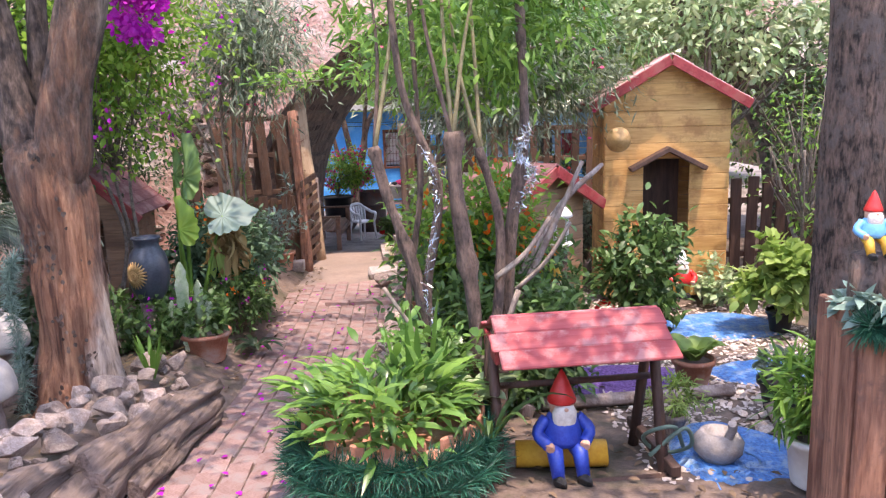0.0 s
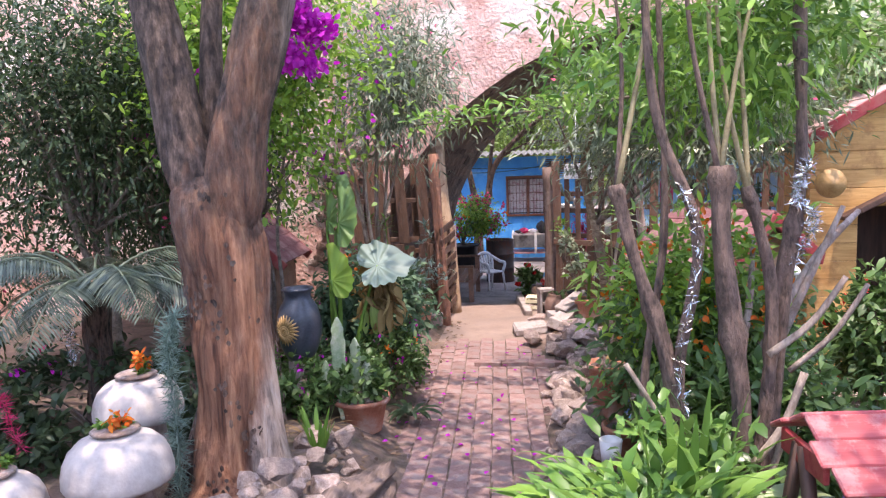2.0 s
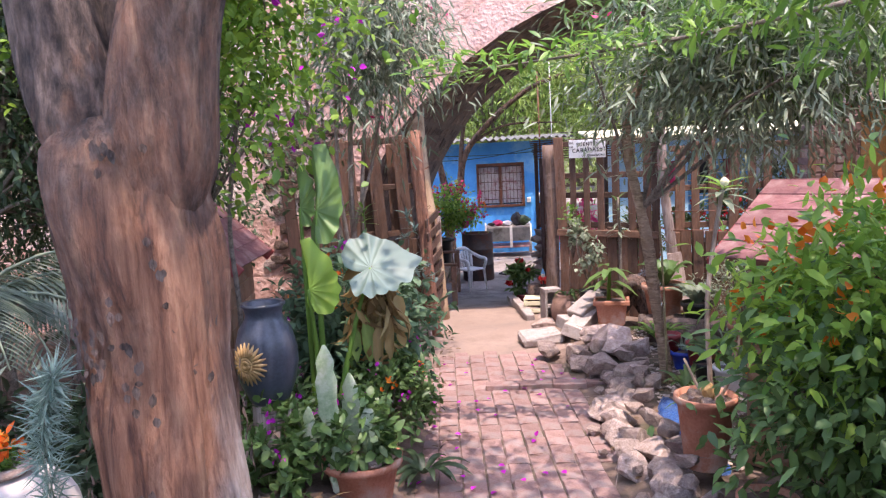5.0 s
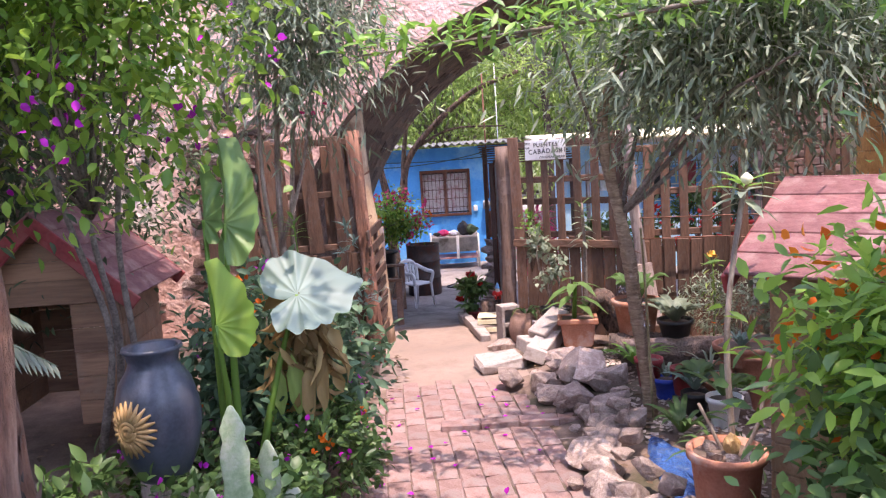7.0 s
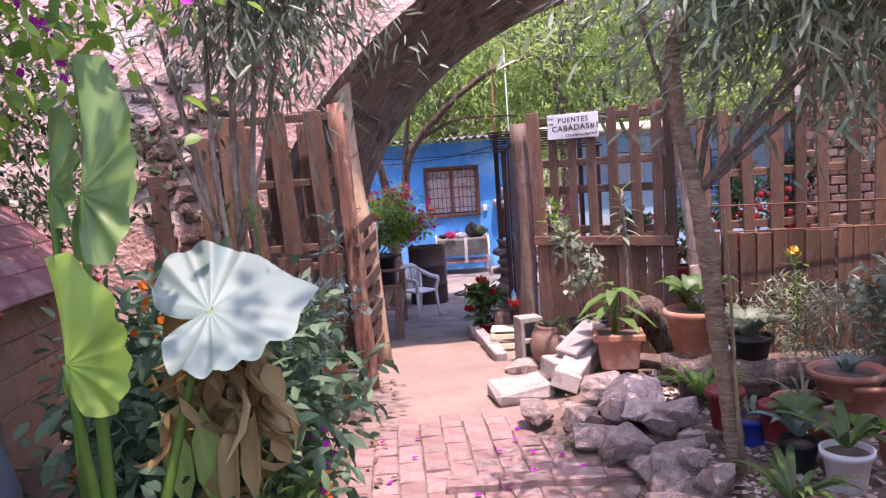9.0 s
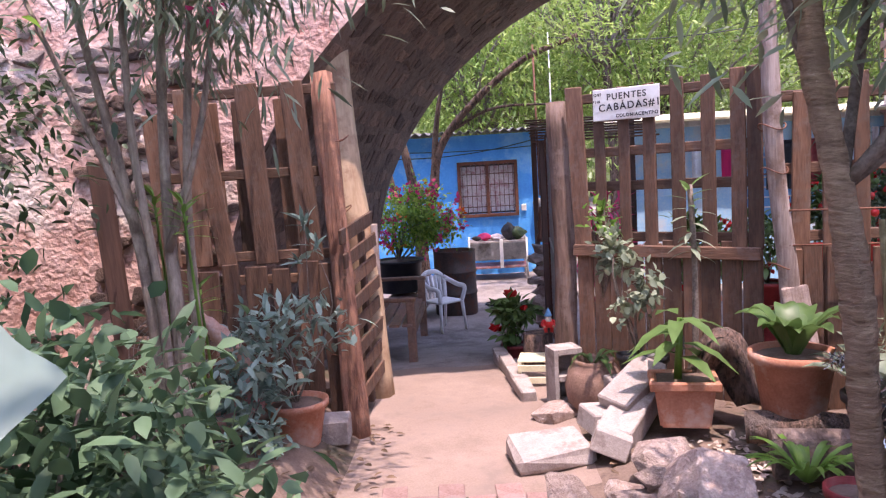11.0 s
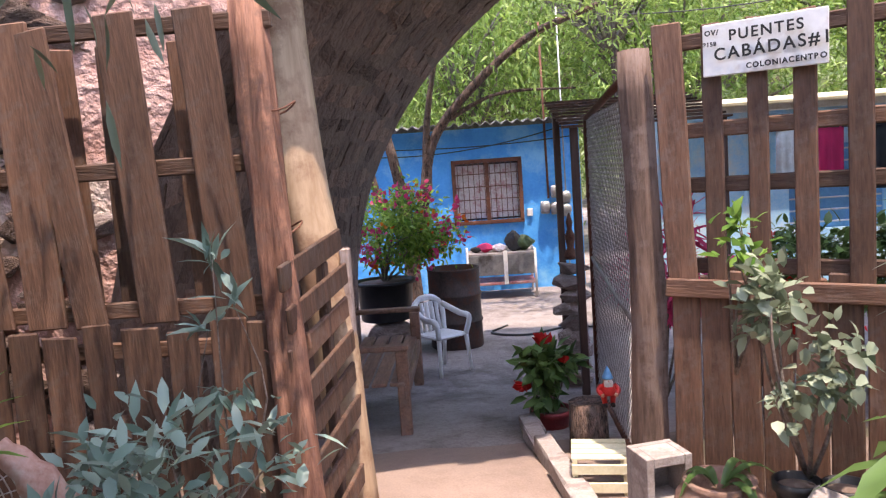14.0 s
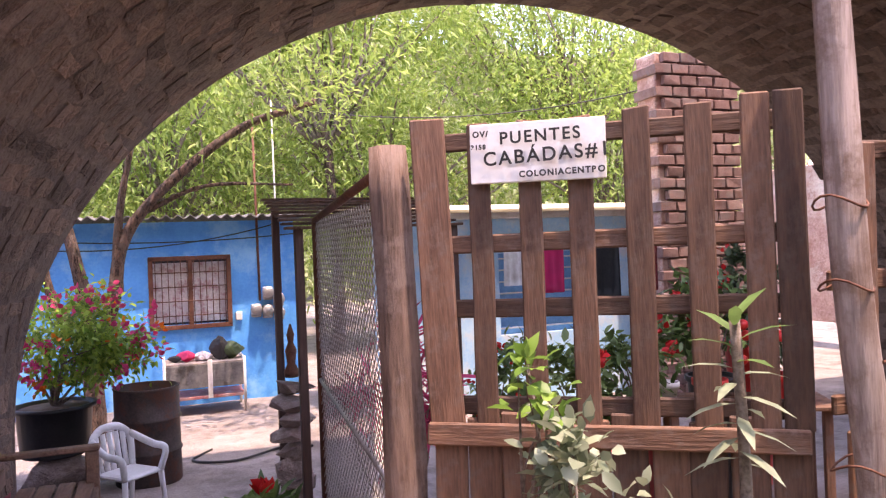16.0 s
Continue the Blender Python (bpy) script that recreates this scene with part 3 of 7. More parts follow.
def blue_house():
    root = thing("blue_house", "low bright blue rendered house with a corrugated roof", "house")
    z0, zt = -1.02, 1.56
    bm = bmesh.new()
    for sx, cx, sz, cz in ((4.6, -3.78, zt - z0, (zt + z0) / 2), (0.92 + 0.0, 0.06 + 0.0, zt - z0, (zt + z0) / 2), (1.08, -0.94, 0.12 - z0, (0.12 + z0) / 2), (1.08, -0.94, zt - 1.02, (zt + 1.02) / 2)):
        box(sx, 0.2, sz, cx, HY + 0.1, cz, 0, bm=bm)
    part("wall", bm, "blue", root)
    part("side_wall", box(0.2, 3.0, zt - z0, 0.42, HY + 1.7, (zt + z0) / 2, 0.01), "blue", root)
    part("side_wall", box(0.2, 3.0, zt - z0, -6.0, HY + 1.7, (zt + z0) / 2, 0.01), "blue", root)
    bm = bmesh.new()
    n = 170
    for k in range(n):
        a, b = -6.2 + 6.95 * k / n, -6.2 + 6.95 * (k + 1) / n
        za, zb = (0.03 * math.sin(2 * math.pi * u / 0.16) for u in (a, b))
        vs = [bm.verts.new(p) for p in ((a, HY - 0.3, 1.62 + za), (b, HY - 0.3, 1.62 + zb), (b, HY + 3.5, 1.75 + zb), (a, HY + 3.5, 1.75 + za))]
        bm.faces.new(vs)
    bmesh.ops.remove_doubles(bm, verts=bm.verts[:], dist=0.0005)
    bmesh.ops.solidify(bm, geom=bm.faces[:], thickness=0.012)
    part("roof", bm, "sheet", root, "grey corrugated sheet roof")
    # the barred window
    w = part("window", box(1.08, 0.02, 0.9, -0.94, HY + 0.14, 0.57, 0), "glass", root)
    part("curtain", box(0.98, 0.012, 0.84, -0.94, HY + 0.122, 0.57, 0), "curtain", w, "pale lace curtain")
    bm = bmesh.new()
    for cx in (-1.46, -0.42):
        box(0.06, 0.08, 0.98, cx, HY - 0.005, 0.57, 0.005, bm=bm)
    for cz in (0.09, 1.05):
        box(1.1, 0.08, 0.06, -0.94, HY - 0.005, cz, 0.005, bm=bm)
    box(0.06, 0.06, 0.9, -0.94, HY - 0.002, 0.57, 0.005, bm=bm)
    part("frame", bm, "iron", w, "rusty red iron frame")
    for k in range(12):
        cx = -1.40 + 0.084 * k
        part("bar", tube([(cx, HY - 0.03, 0.1), (cx, HY - 0.03, 1.04)], 0.006, 6), "iron", w)
    for cz in (0.25, 0.45, 0.65, 0.85):
        part("bar", tube([(-1.45, HY - 0.03, cz), (-0.43, HY - 0.03, cz)], 0.007, 6), "iron", w)
    part("conduit", tube([(0.0, HY - 0.03, 0.4), (-0.02, HY - 0.03, 3.1)], 0.018, 8), "iron", root, "rusty conduit pipe")
    part("conduit", tube([(0.28, HY - 0.03, -0.9), (0.26, HY - 0.03, 3.3)], 0.012, 8), "steel", root, "thin grey conduit pipe")
    for cx, cz in ((-0.06, 0.26), (0.11, 0.5), (0.26, 0.4), (0.1, 0.24), (0.26, 0.2)):
        mb = part("meter_box", box(0.14, 0.09, 0.19, cx, HY - 0.045, cz, 0.015), "steel", root, "grey electricity meter box")
        part("dial", lathe([(0.0, 0), (0.085, 0.0), (0.08, 0.05), (0.05, 0.07), (0.0, 0.075)], 18), "steel", mb, at=pose(cx, HY - 0.09, cz + 0.02, 90))
    part("outlet_box", box(0.09, 0.04, 0.12, -0.3, HY - 0.02, 0.2, 0.01), "white", root)
    return root


blue_house()

# ---- gate and fences of pallet wood ----
def slat(name, w, h, d, parent, m, material="pallet"):
    bm = box(w, d, h, 0, 0, h / 2, 0.006)
    bmesh.ops.subdivide_edges(bm, edges=[e for e in bm.edges if e.calc_length() > 0.3], cuts=3)
    for v in bm.verts:
        v.co.x += 0.006 * noise.noise(Vector((v.co.z * 3 + m.translation.x * 9, 0, 0)))
        v.co.z += 0.008 * noise.noise(Vector((v.co.x * 40, m.translation.x * 7, v.co.z)))
    return part(name, bm, material, parent, at=m)


def pallet_fence(name, label, x0, y0, x1, y1, z0, z1, slats, rails, seed=0, wide=0.1):
    """A run of upright slats on cross rails, from one end to the other."""
    length = math.hypot(x1 - x0, y1 - y0)
    root = thing(name, label, "fence", x0, y0, z0, math.degrees(math.atan2(y1 - y0, x1 - x0)))
    h = z1 - z0
    rnd = random.Random(seed)
    for i, (u, w, top, lean) in enumerate(slats):
        slat("slat", w, h * top, 0.02, root, pose(u * length, -0.035 - 0.004 * (i % 3), 0.02, 0, lean, rnd.uniform(-2, 2)))
    for zr in rails:
        slat("rail", 0.065, length * 1.1, 0.024, root, pose(0, 0.0, zr * h, 0, 90, 0))
    return root


# tall fence with the sign, right of the gate
FX0, FY0, FX1, FY1 = -0.46, 11.45, 0.47, 10.79
pallet_fence("pallet_fence", "tall brown pallet fence with gaps between slats", FX0, FY0, FX1, FY1, 0.36, 1.45,
             ((0.06, 0.125, 1.0, -2), (0.19, 0.078, 0.97, 0), (0.345, 0.078, 0.97, 0), (0.495, 0.085, 0.97, 0), (0.66, 0.088, 0.985, 0), (0.83, 0.088, 0.985, 0), (0.985, 0.09, 1.0, 0), (1.07, 0.09, 1.0, 0)),
             (0.94, 0.605, 0.395, 0.08))
low = thing("plank_fence", "low dark board panel of nailed pallet planks", "fence", FX0, FY0, -0.6, math.degrees(math.atan2(FY1 - FY0, FX1 - FX0)))
for k in range(10):
    slat("board", 0.118, 0.99 + 0.02 * (k % 3), 0.02, low, pose(0.07 + 0.125 * k, -0.03, 0, 0, random.uniform(-0.6, 0.6)))
slat("rail", 0.08, 1.25, 0.02, low, pose(0.0, -0.055, 0.955, 0, 90, 0))
gx = [(0.03 + 0.96 * k / 13, 0.085 + 0.02 * (k % 3 == 0), 0.93 + 0.06 * ((k * 7) % 5) / 5, random.uniform(-1.5, 1.5)) for k in range(14)]
pallet_fence("pallet_fence", "long brown pallet fence behind the planted pots", 0.66, 10.72, 3.2, 10.45, -0.6, 1.42, gx, (0.93, 0.72, 0.52, 0.3, 0.12), 4)
lowr = thing("plank_fence", "dark low plank fence behind the pots", "fence", 0.64, 10.7, -0.6, -5)
for k in range(21):
    slat("board", 0.112, 0.98 + 0.03 * ((k * 3) % 4) / 4, 0.02, lowr, pose(0.06 + 0.123 * k, -0.05, 0, 0, random.uniform(-0.8, 0.8)))
# gate post, bare pole, left post
bm = tube(spline([(-0.56, 11.55, -0.7), (-0.54, 11.54, 0.3), (-0.565, 11.53, 1.39)], 6), [0.078, 0.073, 0.076, 0.07, 0.073, 0.068, 0.07, 0.066, 0.068, 0.064, 0.062, 0.064, 0.06], 28, wob=0.22)
single("gate_post", bm, "benchpost", "thick dark round timber gate post", "post")
bm = tube(spline([(0.68, 10.55, -0.7), (0.64, 10.55, 0.2), (0.57, 10.55, 0.9), (0.52, 10.55, 2.1)], 6), np.linspace(0.06, 0.045, 19), 12, wob=0.25, seed=3)
single("fence_pole", bm, "greywood", "bare grey stripped pole tied to the fence with wire", "post")
bm = tube(spline([(-1.97, 10.72, -0.7), (-2.02, 10.86, 0.3), (-2.1, 11.0, 1.62)], 6), np.linspace(0.075, 0.062, 13), 28, wob=0.4, seed=6)
single("gate_post", bm, "postwood", "reddish stripped log gate post bound with wire", "post")
lp = pallet_fence("pallet_fence", "tall double-sided pallet panel beside the bridge", -3.22, 11.0, -2.12, 10.98, 0.4, 1.56,
                  ((0.05, 0.13, 0.86, -3), (0.23, 0.15, 0.99, -1), (0.39, 0.13, 0.97, -6), (0.63, 0.15, 1.0, -3), (0.90, 0.15, 1.0, -3)), (0.97, 0.52, 0.06), 8)
for u, w in ((0.14, 0.12), (0.33, 0.1), (0.5, 0.13), (0.76, 0.1)):
    slat("back_slat", w, 1.06, 0.02, lp, pose(u * 1.1, 0.10, 0.03, 0, random.uniform(-1.5, 1.5)))
pallet_fence("pallet_fence", "lower row of dark upright pallet boards", -3.3, 11.0, -2.08, 10.95, -0.62, 0.42, [(0.05 + 0.92 * k / 7, (0.15, 0.12, 0.14, 0.11)[k % 4], 0.99 - 0.02 * (k % 3), random.uniform(-1.2, 1.2)) for k in range(8)], (0.9, 0.15), 9)
single("old_board", box(0.14, 0.03, 1.75, 0, 0, 0.87, 0.01, rough=0.012), "darkwood", "broken old board standing beside the pallets", "board", at=pose(-3.5, 10.95, -0.6, 0, -3, 8))

# ---- trees ----
def main_tree():
    root = thing("tree", "old forked tree with peeling bark and bare reddish wood", "tree", -2.35, 4.62, G(-2.35, 4.62) - 0.05)
    bm = tube(spline([(0.02, -0.05, 0), (0.0, 0, 0.25), (0.0, 0, 0.8), (-0.03, 0, 1.3), (-0.08, 0, 1.75)], 7), [0.34, 0.31, 0.275, 0.26, 0.25, 0.245, 0.24, 0.235, 0.23, 0.225, 0.22, 0.22, 0.215, 0.215, 0.21, 0.21, 0.205, 0.20, 0.20, 0.20, 0.205, 0.21, 0.215, 0.215, 0.215, 0.21, 0.2, 0.18, 0.12], 72, wob=0.26, seed=2)
    part("trunk", bm, "trunk", root)
    sp = spline([(0.10, -0.04, 1.2), (0.14, -0.06, 0.8), (0.18, -0.08, 0.4), (0.26, -0.1, 0.0)], 6)
    part("buttress", tube(sp, np.linspace(0.07, 0.13, len(sp)), 24, wob=0.35, seed=7), "trunk", root, "bleached grey buttress root")
    sp = spline([(-0.16, -0.04, 0.5), (-0.22, -0.08, 0.2), (-0.3, -0.1, 0.0)], 5)
    part("buttress", tube(sp, np.linspace(0.05, 0.1, len(sp)), 14, wob=0.3, seed=9), "bark", root)
    for pts, r0, r1, s in (([(-0.1, 0, 1.5), (-0.22, 0.02, 2.0), (-0.34, 0.05, 2.7), (-0.6, 0.2, 3.8)], 0.14, 0.09, 1), ([(0.0, 0.0, 1.45), (0.13, -0.02, 1.95), (0.3, 0.0, 2.6), (0.6, 0.1, 3.7)], 0.165, 0.10, 5), ([(-0.05, 0.08, 1.6), (-0.08, 0.12, 2.2), (-0.05, 0.3, 3.4)], 0.07, 0.05, 9)):
        sp = spline(pts, 6)
        rad = np.linspace(r0, r1, len(sp))
        rad[:4] *= (0.75, 0.88, 0.96, 1.0)
        part("limb", tube(sp, rad, 28, wob=0.26, seed=s), "trunk", root)
    for c, r, n in (((-0.9, -0.4, 4.6), (1.5, 1.5, 0.9), 5000), ((1.0, 0.3, 4.6), (1.6, 1.6, 0.9), 5500), ((0.2, -2.2, 4.9), (1.9, 1.6, 0.8), 5000)):
        crown(root, c, r, n * 2 // 3, 0.10, 0.045, "leaf", hollow=0.1)


main_tree()
flakes = thing("bark_flakes", "loose grey bark flakes clinging to the trunk", "bark", -2.35, 4.62, G(-2.35, 4.62) - 0.05, kind="stuff")
n = 1000
fa, fz = RNG.uniform(-2.6, 1.0, n), RNG.uniform(0.1, 1.7, n)
keep = np.array([noise.noise(Vector((a * 1.8, z * 3.2, 5))) > 0.1 for a, z in zip(fa, fz)])
fa, fz = fa[keep], fz[keep]
fr = np.interp(fz, [0, 0.25, 0.8, 1.3, 1.75], [0.34, 0.265, 0.232, 0.212, 0.20]) + 0.004
fp = np.stack([fr * np.cos(fa) - 0.03 * (fz > 1), fr * np.sin(fa), fz], 1)
fw = np.stack([-np.sin(fa) * 0.2, np.cos(fa) * 0.2, np.where(RNG.random(len(fa)) < 0.5, 1, -1)], 1) + unit(len(fa)) * 0.12
part("bark_flake", leaf_mesh(fp, fw, np.stack([np.cos(fa), np.sin(fa), 0 * fa], 1), 0.018 + 0.03 * RNG.random(len(fa)), 0.026, -0.1, -0.12), "bark", flakes, kind="stuff")


# ---- shrubs: generic bush with twigs and leaves ----
def bush(name, label, category, x, y, z, centre, radii, n, length, width, material, flowers=(), r=0.012, stems=10, **kw):
    root = thing(name, label, category, x, y, z)
    _, c = crown(root, centre, radii, n, length, width, material, "foliage", **kw)
    idx = RNG.choice(len(c), min(stems, len(c)), replace=False)
    base = Vector((0, 0, 0))
    if centre[2] > 1.2 and stems:
        base = Vector(centre) * 0.5
        for k in range(3):
            q = Vector((0.14 * math.cos(2.1 * k), 0.14 * math.sin(2.1 * k), 0))
            part("stem", tube(spline([q, q * 0.6 + base * 0.5 + Vector((0.06, 0.03 * k, 0)), base + q, Vector(centre) + q * 3], 5), np.linspace(r * 2.2, r, 16), 8, wob=0.3, seed=k), "twig", root)
    twigs(root, base, [c[i] for i in idx], r)
    for mat, k, size in flowers:
        p, out, _ = clumps(centre, np.asarray(radii) * 1.08, k * 5, 0.10, k, 0.8)
        part("blossom", leaf_mesh(p, out + unit(k * 5) * 0.8, unit(k * 5), size, size * 0.8), mat, root, kind="stuff")
    return root


# bougainvillea on the bridge side
bush("bougainvillea", "tall bougainvillea with magenta bracts over light leaves", "shrub", -3.3, 7.75, -0.3, (0.15, -0.5, 2.75), (1.15, 0.95, 1.1), 10000, 0.075, 0.045, "leaflime", (("bract", 40, 0.05),), 0.011, 26, hollow=0.2)
b = thing("bougainvillea_spray", "hanging spray of magenta bougainvillea bracts", "flowers", -2.42, 6.2, 2.35)
p, out, _ = clumps((0, 0, 0.1), (0.22, 0.2, 0.42), 900, 0.3, 16, 0.2)
part("blossom", leaf_mesh(p, out + unit(900), unit(900), 0.06, 0.05), "bract", b, kind="stuff")

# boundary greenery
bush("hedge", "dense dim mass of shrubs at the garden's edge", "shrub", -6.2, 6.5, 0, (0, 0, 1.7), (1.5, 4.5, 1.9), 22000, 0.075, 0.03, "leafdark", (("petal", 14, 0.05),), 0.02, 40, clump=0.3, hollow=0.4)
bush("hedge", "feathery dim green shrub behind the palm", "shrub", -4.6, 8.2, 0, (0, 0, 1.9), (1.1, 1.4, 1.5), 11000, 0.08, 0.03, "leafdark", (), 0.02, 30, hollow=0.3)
ol1 = bush("oleander", "tall oleander with narrow grey-green leaves", "shrub", -2.5, 9.65, -0.5, (0.15, 0, 3.0), (0.75, 0.7, 0.95), 7500, 0.125, 0.02, "leafgrey", (("petal", 3, 0.05),), 0.011, 0, hollow=0.15, hang=0.5, droop=0.15)
for k, (pts, r0, r1) in enumerate((([(-0.05, 0, 0), (-0.08, 0.0, 0.9), (-0.2, 0.02, 1.7), (-0.45, 0.05, 2.9)], 0.042, 0.015), ([(0.02, 0, 0), (0.04, 0.0, 0.8), (0.02, 0.05, 1.6), (0.1, 0.1, 3.1)], 0.046, 0.016), ([(0.07, 0.03, 0), (0.11, 0.03, 0.7), (0.12, 0.05, 1.5), (0.25, 0.05, 2.7)], 0.036, 0.012), ([(0.0, -0.03, 0.0), (-0.02, -0.05, 1.0), (-0.08, -0.05, 1.8), (-0.02, -0.1, 3.0)], 0.03, 0.012), ([(0.02, 0.0, 1.2), (0.22, 0.0, 1.75), (0.38, -0.05, 2.4)], 0.022, 0.01), ([(-0.12, 0.0, 1.3), (-0.35, 0.0, 1.9), (-0.62, 0.0, 2.6)], 0.02, 0.009))):
    sp = spline(pts, 6)
    part("stem", tube(sp, np.linspace(r0, r1, len(sp)), 12, wob=0.2, seed=k), "greybark", ol1, at=pose(-0.15, 0, -0.05))
ol = bush("oleander", "large oleander with a slim ringed trunk arching over pots", "shrub", 0.06, 8.4, -0.55, (0.55, -0.3, 2.42), (1.4, 0.95, 0.72), 9500, 0.115, 0.021, "leafgrey", (("petal", 3, 0.05),), 0.022, 0, hollow=0.1, hang=0.4, droop=0.15, count=420, clump=0.22)
sp = spline([(0, 0, -0.1), (-0.08, -0.05, 0.6), (-0.19, -0.15, 1.25), (-0.32, -0.2, 2.0), (-0.1, -0.2, 2.6)], 40)
part("trunk", tube(sp, np.linspace(0.05, 0.03, len(sp)) * (1 + 0.05 * np.sin(np.arange(len(sp)) * 1.3)), 14, wob=0.3), "ringbark", ol)
crown(ol, (0.7, -0.3, 2.75), (1.5, 0.9, 0.6), 5000, 0.11, 0.024, "leaf", "foliage", hollow=0.1, hang=0.3, count=150, clump=0.22)
for e in ((0.9, -0.5, 2.5), (1.5, -0.2, 2.4), (0.2, 0.2, 2.6), (-0.6, -0.4, 2.5), (0.6, -0.9, 2.3)):
    part("limb", tube(spline([(-0.22, -0.17, 1.4), ((e[0] - 0.2) / 2, e[1] / 2, 2.0), e], 5), np.linspace(0.018, 0.008, 11), 7, wob=0.2), "twig", ol)
ts = bush("tall_shrub", "airy light-green shrub with pruned knobbly bare stems", "shrub", 0.0, 4.15, -0.38, (0.25, 1.0, 2.6), (0.95, 0.8, 0.6), 4200, 0.10, 0.026, "leafbright", (), 0.02, 0, hollow=0.15, count=160, clump=0.2)
STEMS = (([(0.0, 0, 0), (-0.12, 0.05, 0.87), (-0.30, 0.05, 1.5), (-0.37, 0.05, 1.78)], 0.042, 0.034, 2),
         ([(-0.05, 0.05, 0), (-0.1, 0.05, 0.88), (-0.02, 0.05, 1.53), (-0.2, 0.05, 2.1), (-0.26, 0.05, 2.9)], 0.045, 0.016, 1),
         ([(0.12, 0.05, 0), (0.17, 0.05, 0.75), (0.09, 0.05, 1.4), (0.07, 0.05, 1.85)], 0.058, 0.05, 3),
         ([(0.3, 0.25, 0), (0.42, 0.3, 1.25), (0.50, 0.35, 1.85), (0.47, 0.35, 2.95)], 0.055, 0.028, 1),
         ([(0.2, 0.1, 0), (0.30, 0.15, 0.7), (0.33, 0.2, 1.3), (0.22, 0.2, 1.75)], 0.04, 0.03, 2),
         ([(-0.15, 0.2, 0), (-0.22, 0.25, 0.8), (-0.12, 0.3, 1.6), (-0.16, 0.3, 2.9)], 0.032, 0.014, 1))
for k, (pts, r0, r1, shoots) in enumerate(STEMS):
    sp = spline(pts, 8)
    rr = np.linspace(r0, r1, len(sp)) * 0.78
    rr[len(sp) // 2] *= 1.35
    if shoots > 1:
        rr[-3:] *= (1.15, 1.45, 1.1)
    part("stem", tube(sp, rr, 14, wob=0.55, seed=k), "stembark", ts)
    for j in range(shoots):
        e = sp[-1] + Vector((0.22 * math.sin(2.1 * j + k), 0.12 * math.cos(1.7 * j + k), 1.0 + 0.12 * j))
        q = spline([sp[-2], sp[-1].lerp(e, 0.5) + Vector((0.04 * math.cos(k + j), 0.02, 0)), e], 5)
        part("shoot", tube(q, np.linspace(0.014, 0.006, len(q)), 7, wob=0.2, seed=j), "cane" if (k + j) % 3 else "stembark", ts)
        qq = [q[i] for i in RNG.integers(4, len(q), 26)]
        part("foliage", leaf_mesh(np.array(qq) + RNG.normal(size=(26, 3)) * 0.07, unit(26), unit(26) + np.array([0, 0, 1.0]), 0.085, 0.032), "leafbright", ts, kind="stuff")
for k, (a, b, r) in enumerate((((0.2, -0.05, 0.55), (0.42, 0.0, 0.95), 0.02), ((0.18, -0.02, 0.35), (0.36, 0.02, 0.72), 0.016), ((-0.1, 0.0, 0.6), (-0.34, -0.05, 1.0), 0.014), ((0.3, 0.1, 1.0), (0.62, 0.1, 1.35), 0.016), ((0.42, 0.2, 0.9), (0.75, 0.2, 1.3), 0.014))):
    sp = spline([a, Vector(a).lerp(Vector(b), 0.5) + Vector((0.02, 0, -0.03)), b], 4)
    part("stub", tube(sp, np.linspace(r, r * 0.8, len(sp)), 8, wob=0.3, seed=k), "greybark", ts, "pale broken dead stub")
mb = bush("marigold_bush", "bright green bush with orange trumpet flowers", "shrub", 0.22, 5.6, -0.45, (0.05, 0, 1.08), (0.5, 0.5, 0.46), 3200, 0.085, 0.034, "leaflime", (("petalorange", 60, 0.052),), 0.014, 16, hollow=0.2, clump=0.36, count=60)
crown(mb, (-0.05, -0.05, 0.68), (0.46, 0.5, 0.46), 2800, 0.08, 0.04, "leaf", "foliage", hollow=0.2, clump=0.36, count=60)
bush("shrub", "thick dark-leaved shrub beside the bridge fence", "shrub", -2.35, 7.9, -0.45, (0, -0.05, 0.55), (0.5, 0.62, 0.5), 5600, 0.085, 0.042, "leafmatte", (("petalorange", 18, 0.04), ("bract", 14, 0.04)), 0.012, 20, hollow=0.35)
bush("white_shrub", "shrub with pale variegated leaves overhanging the roof", "shrub", 3.2, 8.9, -0.3, (0, 0, 2.75), (1.9, 0.7, 0.65), 6000, 0.11, 0.06, "variegated", (("petalred", 5, 0.08),), 0.02, 16)
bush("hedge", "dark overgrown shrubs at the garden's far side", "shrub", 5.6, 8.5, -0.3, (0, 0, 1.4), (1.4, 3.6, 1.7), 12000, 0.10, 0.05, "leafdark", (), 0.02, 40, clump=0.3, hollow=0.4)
bush("shrub", "straggly green shrub between path and doll house", "shrub", 0.62, 5.95, -0.45, (0, 0, 0.55), (0.5, 0.35, 0.5), 4200, 0.075, 0.04, "leaf", (("petal", 3, 0.05),), 0.014, 20, hollow=0.3)

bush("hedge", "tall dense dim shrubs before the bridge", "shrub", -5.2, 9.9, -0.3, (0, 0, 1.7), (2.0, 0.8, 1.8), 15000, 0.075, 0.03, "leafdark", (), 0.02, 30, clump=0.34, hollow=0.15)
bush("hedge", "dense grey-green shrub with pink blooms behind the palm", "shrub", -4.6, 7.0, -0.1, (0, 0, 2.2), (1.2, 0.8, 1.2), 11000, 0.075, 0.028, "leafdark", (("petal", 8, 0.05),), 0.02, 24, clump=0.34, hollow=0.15)
